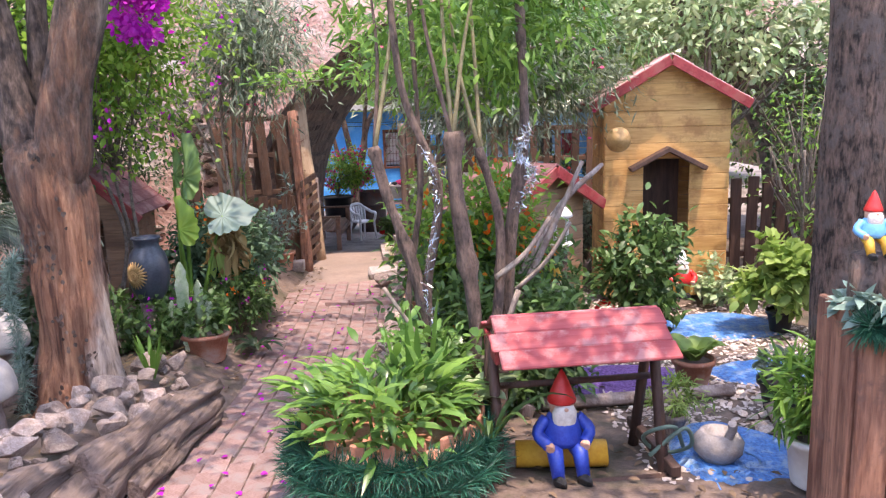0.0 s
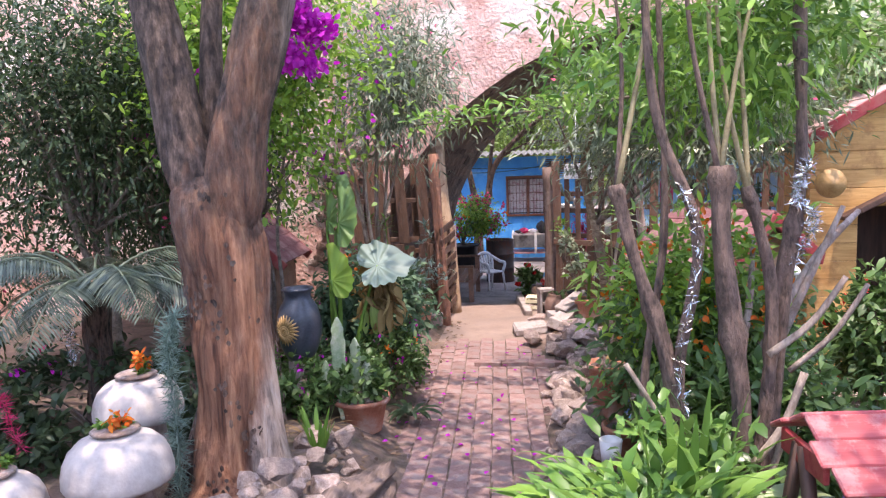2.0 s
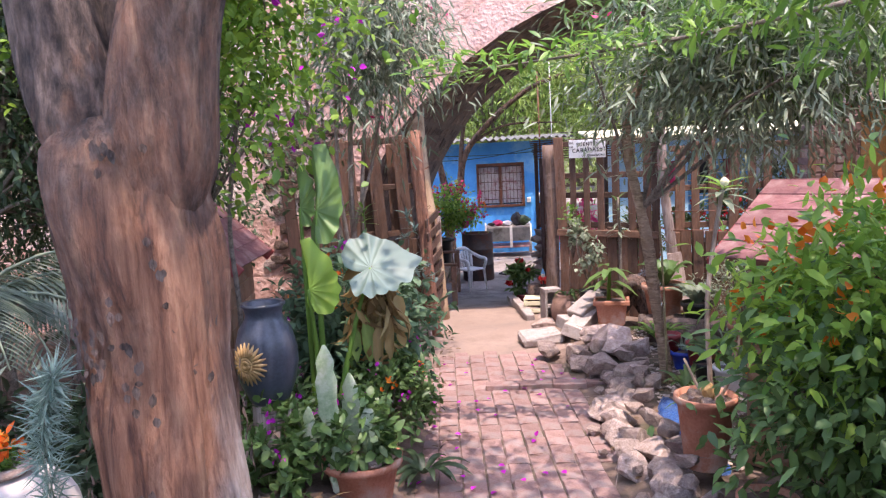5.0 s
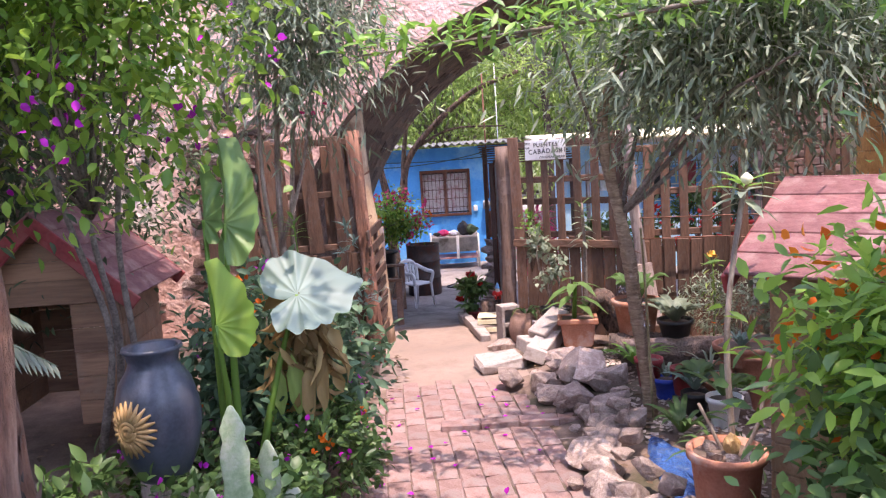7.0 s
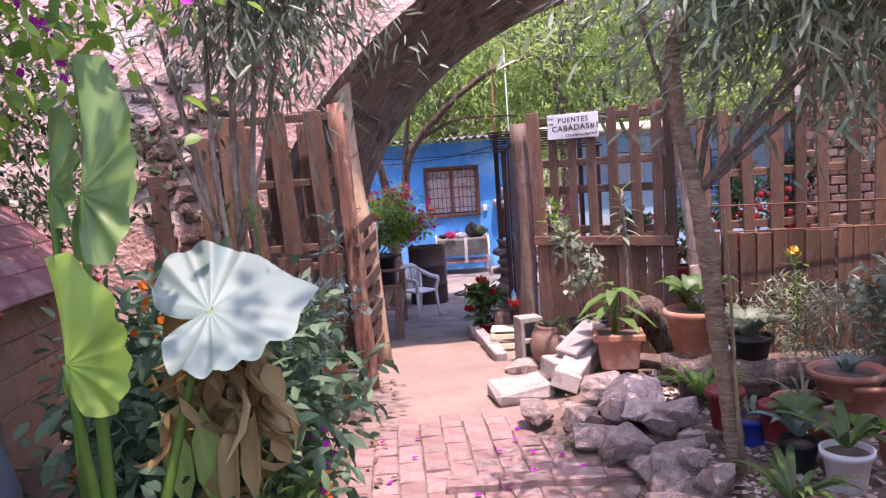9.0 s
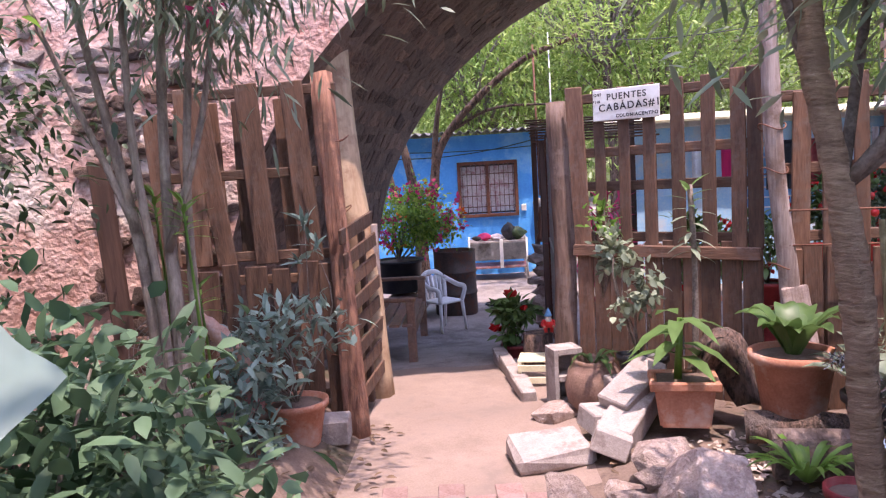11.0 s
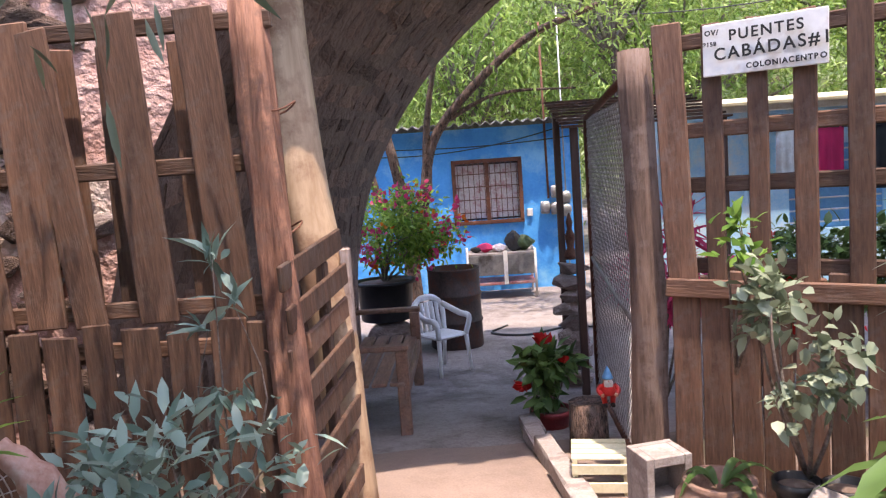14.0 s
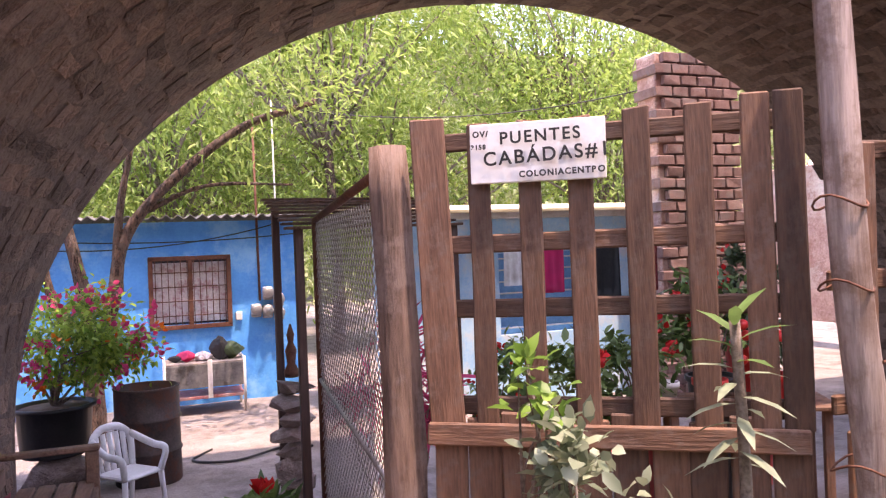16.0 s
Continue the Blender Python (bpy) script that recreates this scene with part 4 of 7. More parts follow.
# canopy behind the blue house, its sunlit tone put into the leaf colour
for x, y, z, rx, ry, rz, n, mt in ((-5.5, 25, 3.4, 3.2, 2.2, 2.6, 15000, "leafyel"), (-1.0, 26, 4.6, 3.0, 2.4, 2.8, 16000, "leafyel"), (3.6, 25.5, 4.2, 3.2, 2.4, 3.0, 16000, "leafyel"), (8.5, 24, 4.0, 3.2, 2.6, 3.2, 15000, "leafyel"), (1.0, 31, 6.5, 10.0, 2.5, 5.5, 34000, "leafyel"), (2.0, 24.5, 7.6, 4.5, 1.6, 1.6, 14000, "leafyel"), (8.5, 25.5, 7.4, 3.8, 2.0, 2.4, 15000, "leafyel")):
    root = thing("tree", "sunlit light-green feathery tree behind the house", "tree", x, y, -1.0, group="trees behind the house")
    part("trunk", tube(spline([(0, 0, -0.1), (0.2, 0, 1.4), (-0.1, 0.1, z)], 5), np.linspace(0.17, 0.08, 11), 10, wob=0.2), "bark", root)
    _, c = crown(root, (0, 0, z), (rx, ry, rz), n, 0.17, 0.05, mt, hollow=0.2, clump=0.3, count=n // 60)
    twigs(root, (0, 0, z * 0.55), [c[i] for i in range(0, len(c), 6)], 0.05)

# backdrop woodland, its leaf colour paled to set it back in depth
hill = thing("wooded_hillside", "distant slope of light green woodland, leaves paled for depth", "woodland", 0, 42, -1.0, kind="stuff")
n = 60000
hx = RNG.uniform(-34, 34, n)
hz = RNG.uniform(0, 1, n) ** 0.8 * (15 + 3 * np.sin(hx * 0.21) + 2 * np.sin(hx * 0.5 + 1))
hp = np.stack([hx, RNG.normal(size=n) * 0.8 + 1.6 * np.sin(hx * 0.9 + hz * 0.8) + hz * 0.35, hz], 1)
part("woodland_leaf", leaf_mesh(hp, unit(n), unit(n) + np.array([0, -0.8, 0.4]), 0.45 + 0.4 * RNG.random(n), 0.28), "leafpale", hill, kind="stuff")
single("hillside", box(90, 1.0, 17, 0, 0, 8, 0.05), "earth", "wooded earth slope closing the view", "hill", kind="structure", at=pose(0, 50, -1.5, -18))

# ---- doll houses ----
def board_box(root, w, d, h, rows, door=None, mat="boards"):
    """Board-clad body; door = (x0, x1, top)."""
    bh = h / rows
    for k in range(rows):
        z = (k + 0.5) * bh
        for sy in (-d / 2, d / 2):
            spans = [(-w / 2, w / 2)]
            if door and sy < 0 and z < door[2]:
                spans = [(-w / 2, door[0]), (door[1], w / 2)]
            for a, b in spans:
                part("board", box(b - a, 0.02, bh - 0.004, (a + b) / 2, sy, z, 0.004), mat, root)
        for sx in (-w / 2, w / 2):
            part("board", box(0.02, d - 0.02, bh - 0.004, sx, 0, z, 0.004), mat, root)


def gable(root, w, d, z0, z1, rows, mat="boards"):
    for k in range(rows):
        za, zb = z0 + (z1 - z0) * k / rows, z0 + (z1 - z0) * (k + 1) / rows
        ha, hb = w / 2 * (1 - k / rows), w / 2 * (1 - (k + 1) / rows)
        for sy in (-d / 2, d / 2):
            bm = bmesh.new()
            f = [bm.verts.new((x, sy + e, z)) for e in (-0.01, 0.01) for x, z in ((-ha, za), (ha, za), (max(hb, 0.004), zb - 0.004), (-max(hb, 0.004), zb - 0.004))]
            for q in ((0, 1, 2, 3), (7, 6, 5, 4), (0, 4, 5, 1), (1, 5, 6, 2), (2, 6, 7, 3), (3, 7, 4, 0)):
                bm.faces.new([f[i] for i in q])
            part("board", bm, mat, root)


def roof_planks(root, w, d, z0, z1, over=0.12, material="pinkroof", edge="redpaint", n=4):
    half = w / 2 + over
    drop = (z1 - z0) * half / (w / 2)
    ang = math.degrees(math.atan2(drop, half))
    ln = math.hypot(half, drop)
    for s in (-1, 1):
        for k in range(n):
            u = (k + 0.5) / n
            part("roof_plank", box(ln / n + 0.02, d + 2 * over, 0.016, 0, 0, 0, 0.004), material, root, at=pose(s * half * u, 0, z1 + 0.025 - drop * u + 0.006 * (n - k) / n, 0, s * ang - s * 2, 0))
        for sy in (-1, 1):
            part("bargeboard", box(ln, 0.025, 0.1, 0, 0, 0, 0.005), edge, root, at=pose(s * half / 2, sy * (d / 2 + over), z1 - drop / 2 - 0.03, 0, s * ang, 0))


tower = thing("doll_house_tower", "tall varnished plank playhouse with a faded red roof", "playhouse", 2.43, 8.45, -0.5, -4)
board_box(tower, 1.3, 0.9, 2.16, 13, (-0.24, 0.24, 1.45))
gable(tower, 1.3, 0.9, 2.16, 2.52, 3)
roof_planks(tower, 1.3, 0.9, 2.16, 2.54, 0.16, "paleroof", n=4)
# Dark sheet behind the door opening stands in for the shaded inside.
part("doorway", box(0.52, 0.02, 1.45, 0, 0.1, 0.725, 0), "darkwood", tower)
for s in (-1, 1):
    part("hood_board", box(0.46, 0.16, 0.05, 0, 0, 0, 0.006), "darkwood", tower, at=pose(s * 0.19, -0.52, 1.50, 0, s * 28, 0))
# small playhouse beside the tower
cot = thing("doll_house", "low brown plank playhouse with a maroon plank roof", "playhouse", 0.725, 6.905, -0.52, 45)
board_box(cot, 1.2, 0.55, 1.27, 9, None, "cotboards")
gable(cot, 1.2, 0.55, 1.27, 1.55, 3, "cotboards")
roof_planks(cot, 1.2, 0.55, 1.27, 1.57, 0.15, "maroonroof", n=5)
cot2 = thing("doll_house", "little plank house with a maroon roof and open front", "playhouse", -3.74, 8.3, -0.2, 4)
board_box(cot2, 0.82, 0.8, 0.9, 6, (-0.3, 0.12, 0.72), "brownboards")
gable(cot2, 0.82, 0.8, 0.9, 1.25, 3, "brownboards")
roof_planks(cot2, 0.82, 0.8, 0.9, 1.28, 0.14, "maroonroof", n=5)
part("bell", lathe([(0.01, 0), (0.1, 0.01), (0.13, 0.06), (0.12, 0.1), (0.03, 0.14), (0.01, 0.16)], 20), "ochre", tower, "round brass bell plate", at=pose(-0.55, -0.66, 1.72, 90, 0, 0))


# ---- stones ----
def rock_mesh(seed, flat=0.75):
    """An angular broken stone: a hull of scattered points with chipped faces."""
    rnd = random.Random(seed)
    bm = bmesh.new()
    for _ in range(15):
        d = Vector((rnd.gauss(0, 1), rnd.gauss(0, 1), rnd.gauss(0, 1))).normalized()
        bm.verts.new(d * rnd.uniform(0.40, 0.56))
    bmesh.ops.convex_hull(bm, input=bm.verts[:])
    bmesh.ops.delete(bm, geom=[v for v in bm.verts if not v.link_faces], context="VERTS")
    bmesh.ops.bevel(bm, geom=bm.edges[:], offset=0.022, segments=1, affect="EDGES")
    bmesh.ops.triangulate(bm, faces=bm.faces[:])
    bmesh.ops.subdivide_edges(bm, edges=[e for e in bm.edges if e.calc_length() > 0.22], cuts=1)
    for v in bm.verts:
        v.co += v.co.normalized() * (0.03 * noise.noise(v.co * 7 + Vector((seed, 0, 0))) + 0.015 * noise.noise(v.co * 17 + Vector((seed, 7, 0))))
        v.co.z *= flat
    return mesh_of(bm, "stone")


def lump_mesh(seed, flat=0.75):
    bm = bmesh.new()
    bmesh.ops.create_icosphere(bm, subdivisions=3, radius=0.5)
    rnd = random.Random(seed)
    cuts = [(Vector((rnd.uniform(-1, 1), rnd.uniform(-1, 1), rnd.uniform(-1, 1))).normalized(), rnd.uniform(0.26, 0.42)) for _ in range(11)]
    for v in bm.verts:
        for d, k in cuts:
            e = v.co.dot(d)
            if e > k:
                v.co -= d * (e - k) * 0.92
        v.co += v.co.normalized() * (0.035 * noise.noise(v.co * 6 + Vector((seed, 0, 0))) + 0.05 * noise.noise(v.co * 2.2 + Vector((seed, 3, 0))) + 0.022 * noise.noise(v.co * 15 + Vector((seed, 7, 0))))
        v.co.z *= flat
    return mesh_of(bm, "stone")


ROCKS = [rock_mesh(k, 0.62 + 0.05 * (k % 5)) for k in range(8)]


def rock(x, y, z, s, k=0, group="", label="rough grey-pink fieldstone with chipped faces", stretch=(1, 1, 1)):
    ob = single("stone", ROCKS[k % 8], "rock", label, "stone", group)
    ob.matrix_world = pose(x, y, z, random.uniform(-25, 25), random.uniform(-25, 25), random.uniform(0, 360)) @ Matrix.Diagonal((s * stretch[0], s * stretch[1], s * stretch[2], 1))
    return ob


rs = random.Random(11)
# right edge of the path
for k in range(36):
    y = 4.6 + 4.7 * k / 35
    x = path_right(y) + 0.1 + rs.uniform(-0.06, 0.12) + (0.1 if y > 8 else 0)
    s = rs.uniform(0.2, 0.33)
    rock(x, y, G(x, y) + 0.05, s, k, "stones edging the path")
    if k % 2:
        rock(x + rs.uniform(0.08, 0.24), y + 0.05, G(x, y) + 0.18, s * rs.uniform(0.5, 0.85), k + 3, "stones edging the path")
    if k % 3 == 0:
        rock(x - rs.uniform(0.1, 0.16), y + 0.06, G(x, y) + 0.02, rs.uniform(0.07, 0.12), k + 5, "stones edging the path")
for x, y, z, s, k in ((-0.28, 9.2, -0.45, 0.52, 1), (-0.1, 8.85, -0.38, 0.3, 2), (-0.42, 8.7, -0.5, 0.32, 3), (-0.2, 8.45, -0.5, 0.34, 4), (-0.8, 9.52, -0.56, 0.28, 5), (-0.55, 9.5, -0.58, 0.22, 6), (-0.35, 9.6, -0.45, 0.34, 7), (-0.72, 10.85, -0.62, 0.3, 2), (-0.1, 8.2, -0.5, 0.22, 0), (-0.3, 8.05, -0.5, 0.25, 5)):
    rock(x, y, z, s, k, "heap of stones by the step", "large weathered boulder beside the brick path")
# left wall of stones on logs
for k in range(60):
    y = 2.5 + 2.55 * (k / 59)
    x = path_left(y) - 0.10 - 0.34 * rs.random() ** 1.3
    s = rs.choice((0.08, 0.11, 0.13, 0.16, 0.2))
    rock(x, y, G(x, y) + 0.15 + 0.3 * s + rs.uniform(-0.02, 0.04), s, k, "stones on the bed wall", "pale angular stone chip heaped on the bed wall")
for pts, r in (([(-1.82, 2.2, 0.0), (-1.76, 3.2, 0.02), (-1.68, 4.0, 0.02)], 0.12), ([(-1.74, 3.3, 0.09), (-1.7, 4.2, 0.1), (-1.63, 5.0, 0.06)], 0.12), ([(-1.98, 2.2, 0.14), (-1.92, 2.9, 0.15), (-1.84, 3.4, 0.12)], 0.09), ([(-1.58, 3.5, -0.04), (-1.6, 4.2, -0.04), (-1.56, 4.8, -0.04)], 0.05)):
    sp = spline([(x, y, lerp(y, PROFILE) + 0.09 + z) for x, y, z in pts], 6)
    single("log", tube(sp, np.linspace(r, r * 0.8, len(sp)), 30, wob=0.75, seed=r * 40), "weathered", "weathered grey log holding up the stone bed", "log")
sp = spline([(0.15, 9.9, -0.42), (0.45, 9.8, -0.4), (0.8, 9.7, -0.42)], 5)
single("log", tube(sp, np.linspace(0.085, 0.08, len(sp)), 14, wob=0.25), "bark", "short grey log lying between pots", "log")


# ---- containers ----
def pot(x, y, z, r, h, material="terracotta", label="round terracotta flower pot with a rolled rim", group="", taper=0.7, tilt=0, soil=True, rim=0.035):
    root = thing("flower_pot", label, "flower pot", x, y, z, group=group)
    if tilt:
        root.matrix_world = pose(x, y, z, tilt, 0, 0)
    body = part("body", lathe([(0.02, 0), (r * taper, 0.0), (r * (taper + 0.02), 0.012), (r * 0.96, h - rim), (r * 1.07, h - rim), (r * 1.08, h), (r * 0.96, h), (r * 0.93, h - 0.03), (r * 0.3, h - 0.035)], 28), material, root)
    if soil:
        part("soil", lathe([(0.005, h - 0.036), (r * 0.93, h - 0.034), (r * 0.9, h - 0.026), (0.005, h - 0.012)], 18), "earth", root)
    return root


def long_pot(x, y, z, w, d, h, rz=0):
    root = thing("window_box", "rectangular terracotta plastic planter with a thick rim", "planter", x, y, z, rz)
    bm = bmesh.new()
    bmesh.ops.create_cube(bm, size=1, matrix=Matrix.Translation((0, 0, h / 2)) @ Matrix.Diagonal((w, d, h, 1)))
    for v in bm.verts:
        if v.co.z < h / 2:
            v.co.x *= 0.82
            v.co.y *= 0.82
    bmesh.ops.bevel(bm, geom=bm.edges[:], offset=0.012, segments=2, affect="EDGES")
    part("body", bm, "terracotta", root)
    for s in (-1, 1):
        part("rim", box(w + 0.05, 0.03, 0.05, 0, s * (d / 2 + 0.008), h, 0.008), "terracotta", root)
        part("rim", box(0.03, d - 0.01, 0.05, s * (w / 2 + 0.008), 0, h, 0.008), "terracotta", root)
    part("soil", box(w - 0.04, d - 0.04, 0.02, 0, 0, h + 0.004, 0.004, rough=0.004), "earth", root)
    return root


def pool(x, y, rx, ry, z, name, material, label, cat, seed=0):
    bm = bmesh.new()
    rings = []
    for j in range(1, 9):
        u = j / 8
        ring = []
        for k in range(40):
            q = 2 * math.pi * k / 40
            e = 1 + 0.18 * noise.noise(Vector((math.cos(q) * 1.2 + seed, math.sin(q) * 1.2, seed)))
            px, py = rx * u * e * math.cos(q), ry * u * e * math.sin(q)
            ring.append(bm.verts.new((px, py, 0.014 * noise.noise(Vector((px * 12, py * 12, seed))) - (0.03 if j == 8 else 0))))
        rings.append(ring)
    for p, q in zip(rings, rings[1:]):
        for k in range(40):
            bm.faces.new((p[k], p[(k + 1) % 40], q[(k + 1) % 40], q[k])).smooth = True
    bm.faces.new(rings[0])
    return single(name, bm, material, label, cat, kind="structure", at=pose(x, y, z))


# ---- single plants ----
def fronds(name, label, x, y, z, n, length, width, material, spread=0.8, droop=0.5, lift=0.7, category="plant", seg=6, r0=0.02, twist=0.3, group=""):
    """Rosette of long arching blades, each a part."""
    root = thing(name, label, category, x, y, z, group=group)
    for k in range(n):
        a = 2.4 * k + random.uniform(-0.3, 0.3)
        ln = length * random.uniform(0.7, 1.1)
        out = spread * random.uniform(0.5, 1.1)
        pts = []
        for j in range(seg + 1):
            u = j / seg
            pts.append(Vector((math.cos(a) * (r0 + ln * out * u), math.sin(a) * (r0 + ln * out * u), ln * (lift * u - droop * u * u))))
        side = Vector((-math.sin(a), math.cos(a), 0))
        bm = bmesh.new()
        rows = []
        for j, p in enumerate(pts):
            u = j / seg
            w = width * (math.sin(math.pi * min(u * 0.88 + 0.12, 1)) ** 0.7) / 2
            q = Vector((0, 0, w * 0.45))
            rows.append((bm.verts.new(p - side * w + q), bm.verts.new(p), bm.verts.new(p + side * w + q)))
        for r1, r2 in zip(rows, rows[1:]):
            for i in (0, 1):
                bm.faces.new((r1[i], r1[i + 1], r2[i + 1], r2[i])).smooth = True
        part("leaf", bm, material, root)
    return root


HEART = ((0, 1.0), (10, 0.86), (25, 0.70), (45, 0.59), (70, 0.53), (100, 0.52), (130, 0.55), (150, 0.56), (163, 0.47), (172, 0.28), (180, 0.13))


def big_leaf(root, base, centre, facing, tip, size, wide, material, fold=0.0, cup=0.1, label=""):
    """Elephant-ear blade with a heart outline, ribs and a scalloped rim, folded along its midrib, on a stalk."""
    bm = bmesh.new()
    n, rings = 104, 8
    mid = bm.verts.new((0, 0, 0))
    prev = None
    for j in range(1, rings + 1):
        u = j / rings
        ring = []
        for k in range(n):
            a = 2 * math.pi * k / n
            deg = math.degrees(a) if a <= math.pi else 360 - math.degrees(a)
            rr = 0.72 * lerp(deg, HEART) * (1 + u * u * (0.03 * math.cos(13 * a) + 0.015 * math.sin(7 * a + size * 9)))
            x, y = rr * u * wide * math.sin(a), rr * u * size * math.cos(a)
            z = -0.03 * size * abs(math.cos(6.5 * a)) * u + cup * u * u * abs(math.sin(a)) * wide - 0.12 * size * (u * max(0, math.cos(a))) ** 2 + 0.012 * u * u * math.sin(9 * a + 1)
            if fold and x < 0:
                f = radians(fold)
                x, z = x * math.cos(f) + z * math.sin(f), z * math.cos(f) + x * math.sin(f)
            ring.append(bm.verts.new((x, y, z)))
        for k in range(n):
            if prev is None:
                bm.faces.new((mid, ring[k], ring[(k + 1) % n])).smooth = True
            else:
                bm.faces.new((prev[k], ring[k], ring[(k + 1) % n], prev[(k + 1) % n])).smooth = True
        prev = ring
    nrm = Vector(facing).normalized()
    yv = Vector(tip)
    yv = (yv - nrm * yv.dot(nrm)).normalized()
    xv = yv.cross(nrm)
    mt = Matrix((xv, yv, nrm)).transposed().to_4x4()
    mt.translation = Vector(centre)
    bm.transform(mt)
    leaf = part("leaf", bm, material, root, label)
    b, c = Vector(base), Vector(centre)
    part("stalk", tube(spline([b, b.lerp(c, 0.5) + Vector((0, 0, 0.08)), c], 6), np.linspace(0.026, 0.009, 13), 8), "leafbright", root)
    return leaf


ear = thing("elephant_ear", "elephant-ear plant with huge ribbed green leaves", "plant", -2.4, 6.95, -0.38)
big_leaf(ear, (0, 0, 0), (0.03, 0.0, 1.42), (0.25, -0.95, 0.1), (0.22, 0.0, 1.0), 0.58, 0.40, "leaf", 80, 0.2, "upright dark ribbed leaf")
big_leaf(ear, (0, 0, 0), (-0.03, -0.08, 0.95), (0.1, -1, 0.05), (0.06, 0.0, 1.0), 0.43, 0.52, "leaflime", 84, 0.16, "bright yellow-green backlit leaf")
big_leaf(ear, (-0.05, 0, 0), (-0.08, 0.05, 1.44), (-0.3, -0.9, 0.2), (-0.05, 0.0, 1.0), 0.36, 0.36, "leaf", 60, 0.16)
big_leaf(ear, (0.05, 0, 0), (0.32, 0.13, 1.04), (-0.05, -0.62, 0.78), (1.0, 0.25, 0.22), 0.46, 0.74, "leafsilver", 0, 0.06, "broad pale silvery-green leaf")
big_leaf(ear, (0, -0.1, 0), (-0.78, -0.55, 0.1), (0.3, -0.6, 0.75), (-0.6, -0.4, -0.4), 0.42, 0.4, "leaf", 20)
dry = thing("dry_leaves", "bunch of withered yellow-brown hanging leaves", "plant", -2.08, 7.15, -0.05)
p = RNG.normal(size=(150, 3)) * np.array([0.10, 0.07, 0.13]) + np.array([0, 0, 0.46])
part("withered_leaf", leaf_mesh(p, np.array([0, 0, -0.9]) + unit(150) * 0.6, unit(150) + np.array([0, -0.6, 0]), 0.08 + 0.14 * RNG.random(150), 0.035 + 0.05 * RNG.random(150), 0.9, 0.5), "leafdry", dry, kind="stuff")
for k, (x, z, h, w, mt) in enumerate(((-0.05, 0.42, 0.34, 0.10, "leafyel"), (0.05, 0.40, 0.38, 0.09, "leafdry"), (-0.13, 0.38, 0.28, 0.09, "leafyel"), (0.12, 0.40, 0.3, 0.08, "leafdry"))):
    part("withered_leaf", leaf_mesh([(x, -0.09 - 0.01 * k, z)], [(0.1 * (-1) ** k, -0.15, -1)], [(0.3 * (-1) ** k, -1, 0)], h, w, 0.7, 0.15), mt, dry, "limp yellow-brown hanging leaf")

# urn on a stump
urn = thing("clay_urn", "dark glazed clay urn with an ochre sun relief", "urn", -2.63, 6.58, -0.02)
urn.scale = (0.94, 0.94, 0.97)
part("body", lathe([(0.03, 0), (0.105, 0.0), (0.12, 0.02), (0.165, 0.12), (0.19, 0.24), (0.188, 0.33), (0.16, 0.44), (0.12, 0.5), (0.11, 0.53), (0.118, 0.57), (0.135, 0.585), (0.13, 0.6), (0.105, 0.59), (0.09, 0.5), (0.02, 0.48)], 40), "clay", urn, smooth=True)
def on_urn(u, w):
    """A point of the urn's belly, by the way round and the height from the relief's middle."""
    z = 0.27 + w
    r = lerp(z, ((0.0, 0.11), (0.12, 0.167), (0.24, 0.193), (0.33, 0.191), (0.44, 0.163), (0.5, 0.12)))
    q = radians(-112) + u / 0.19
    return Vector((r * math.cos(q), r * math.sin(q), z))


for k in range(22):
    a = 2 * math.pi * k / 22
    part("sun_ray", tube([on_urn(rr * math.cos(a), rr * math.sin(a)) for rr in (0.045, 0.085, 0.128)], [0.014, 0.012, 0.004], 6), "ochre", urn)
for rr in (0.052, 0.036, 0.018):
    part("sun_disc", tube([on_urn(rr * math.cos(a), rr * math.sin(a)) for a in np.linspace(0, 2 * math.pi, 25)], 0.011 + 0.12 * (0.052 - rr), 8), "ochre", urn)
single("stump", tube([(-2.63, 6.58, -0.6), (-2.63, 6.58, -0.3), (-2.63, 6.58, -0.02)], [0.13, 0.11, 0.105], 14, wob=0.2), "greywood", "pale split log stump under the clay urn", "stump")
# cactus pads
cac = thing("cactus", "pale green wavy-edged epiphytic cactus", "cactus", -2.2, 6.15, -0.4)
for cx, cy, cz, sx, sz, rz in ((0, 0, 0.56, 0.08, 0.5, 10), (0.1, 0.1, 0.42, 0.075, 0.42, -15), (0.2, 0.05, 0.3, 0.07, 0.34, 25), (-0.12, 0.05, 0.3, 0.07, 0.34, -30), (0.05, -0.08, 0.2, 0.07, 0.3, 40)):
    bm = bmesh.new()
    bmesh.ops.create_uvsphere(bm, u_segments=18, v_segments=14, radius=0.5)
    for v in bm.verts:
        wav = 1.35 + 0.24 * math.sin(v.co.z * 24)
        v.co = Vector((v.co.x * sx * wav, v.co.y * 0.03, v.co.z * sz))
    bm.transform(pose(cx, cy, cz, 0, 6 * math.sin(cx * 30), rz))
    part("pad", bm, "cactusskin", cac, smooth=True)
# terracotta pot with pansies
pp = pot(-2.05, 6.2, -0.47, 0.2, 0.26, label="large ribbed terracotta pot beside the path")
bush("pansies", "mixed yellow and purple pansies spilling over a pot", "flowers", -2.1, 6.22, -0.24, (0, 0, 0.16), (0.24, 0.22, 0.16), 700, 0.07, 0.045, "leaf", (("bract", 6, 0.04), ("variegated", 8, 0.06)), 0.005, 8)
for k in range(7):
    rock(-2.05 + 0.13 * math.cos(k * 0.9), 6.13 + 0.1 * math.sin(k * 0.9), -0.2, 0.09, k, "stones in the pot", "white and pink pebble lying in a pot")
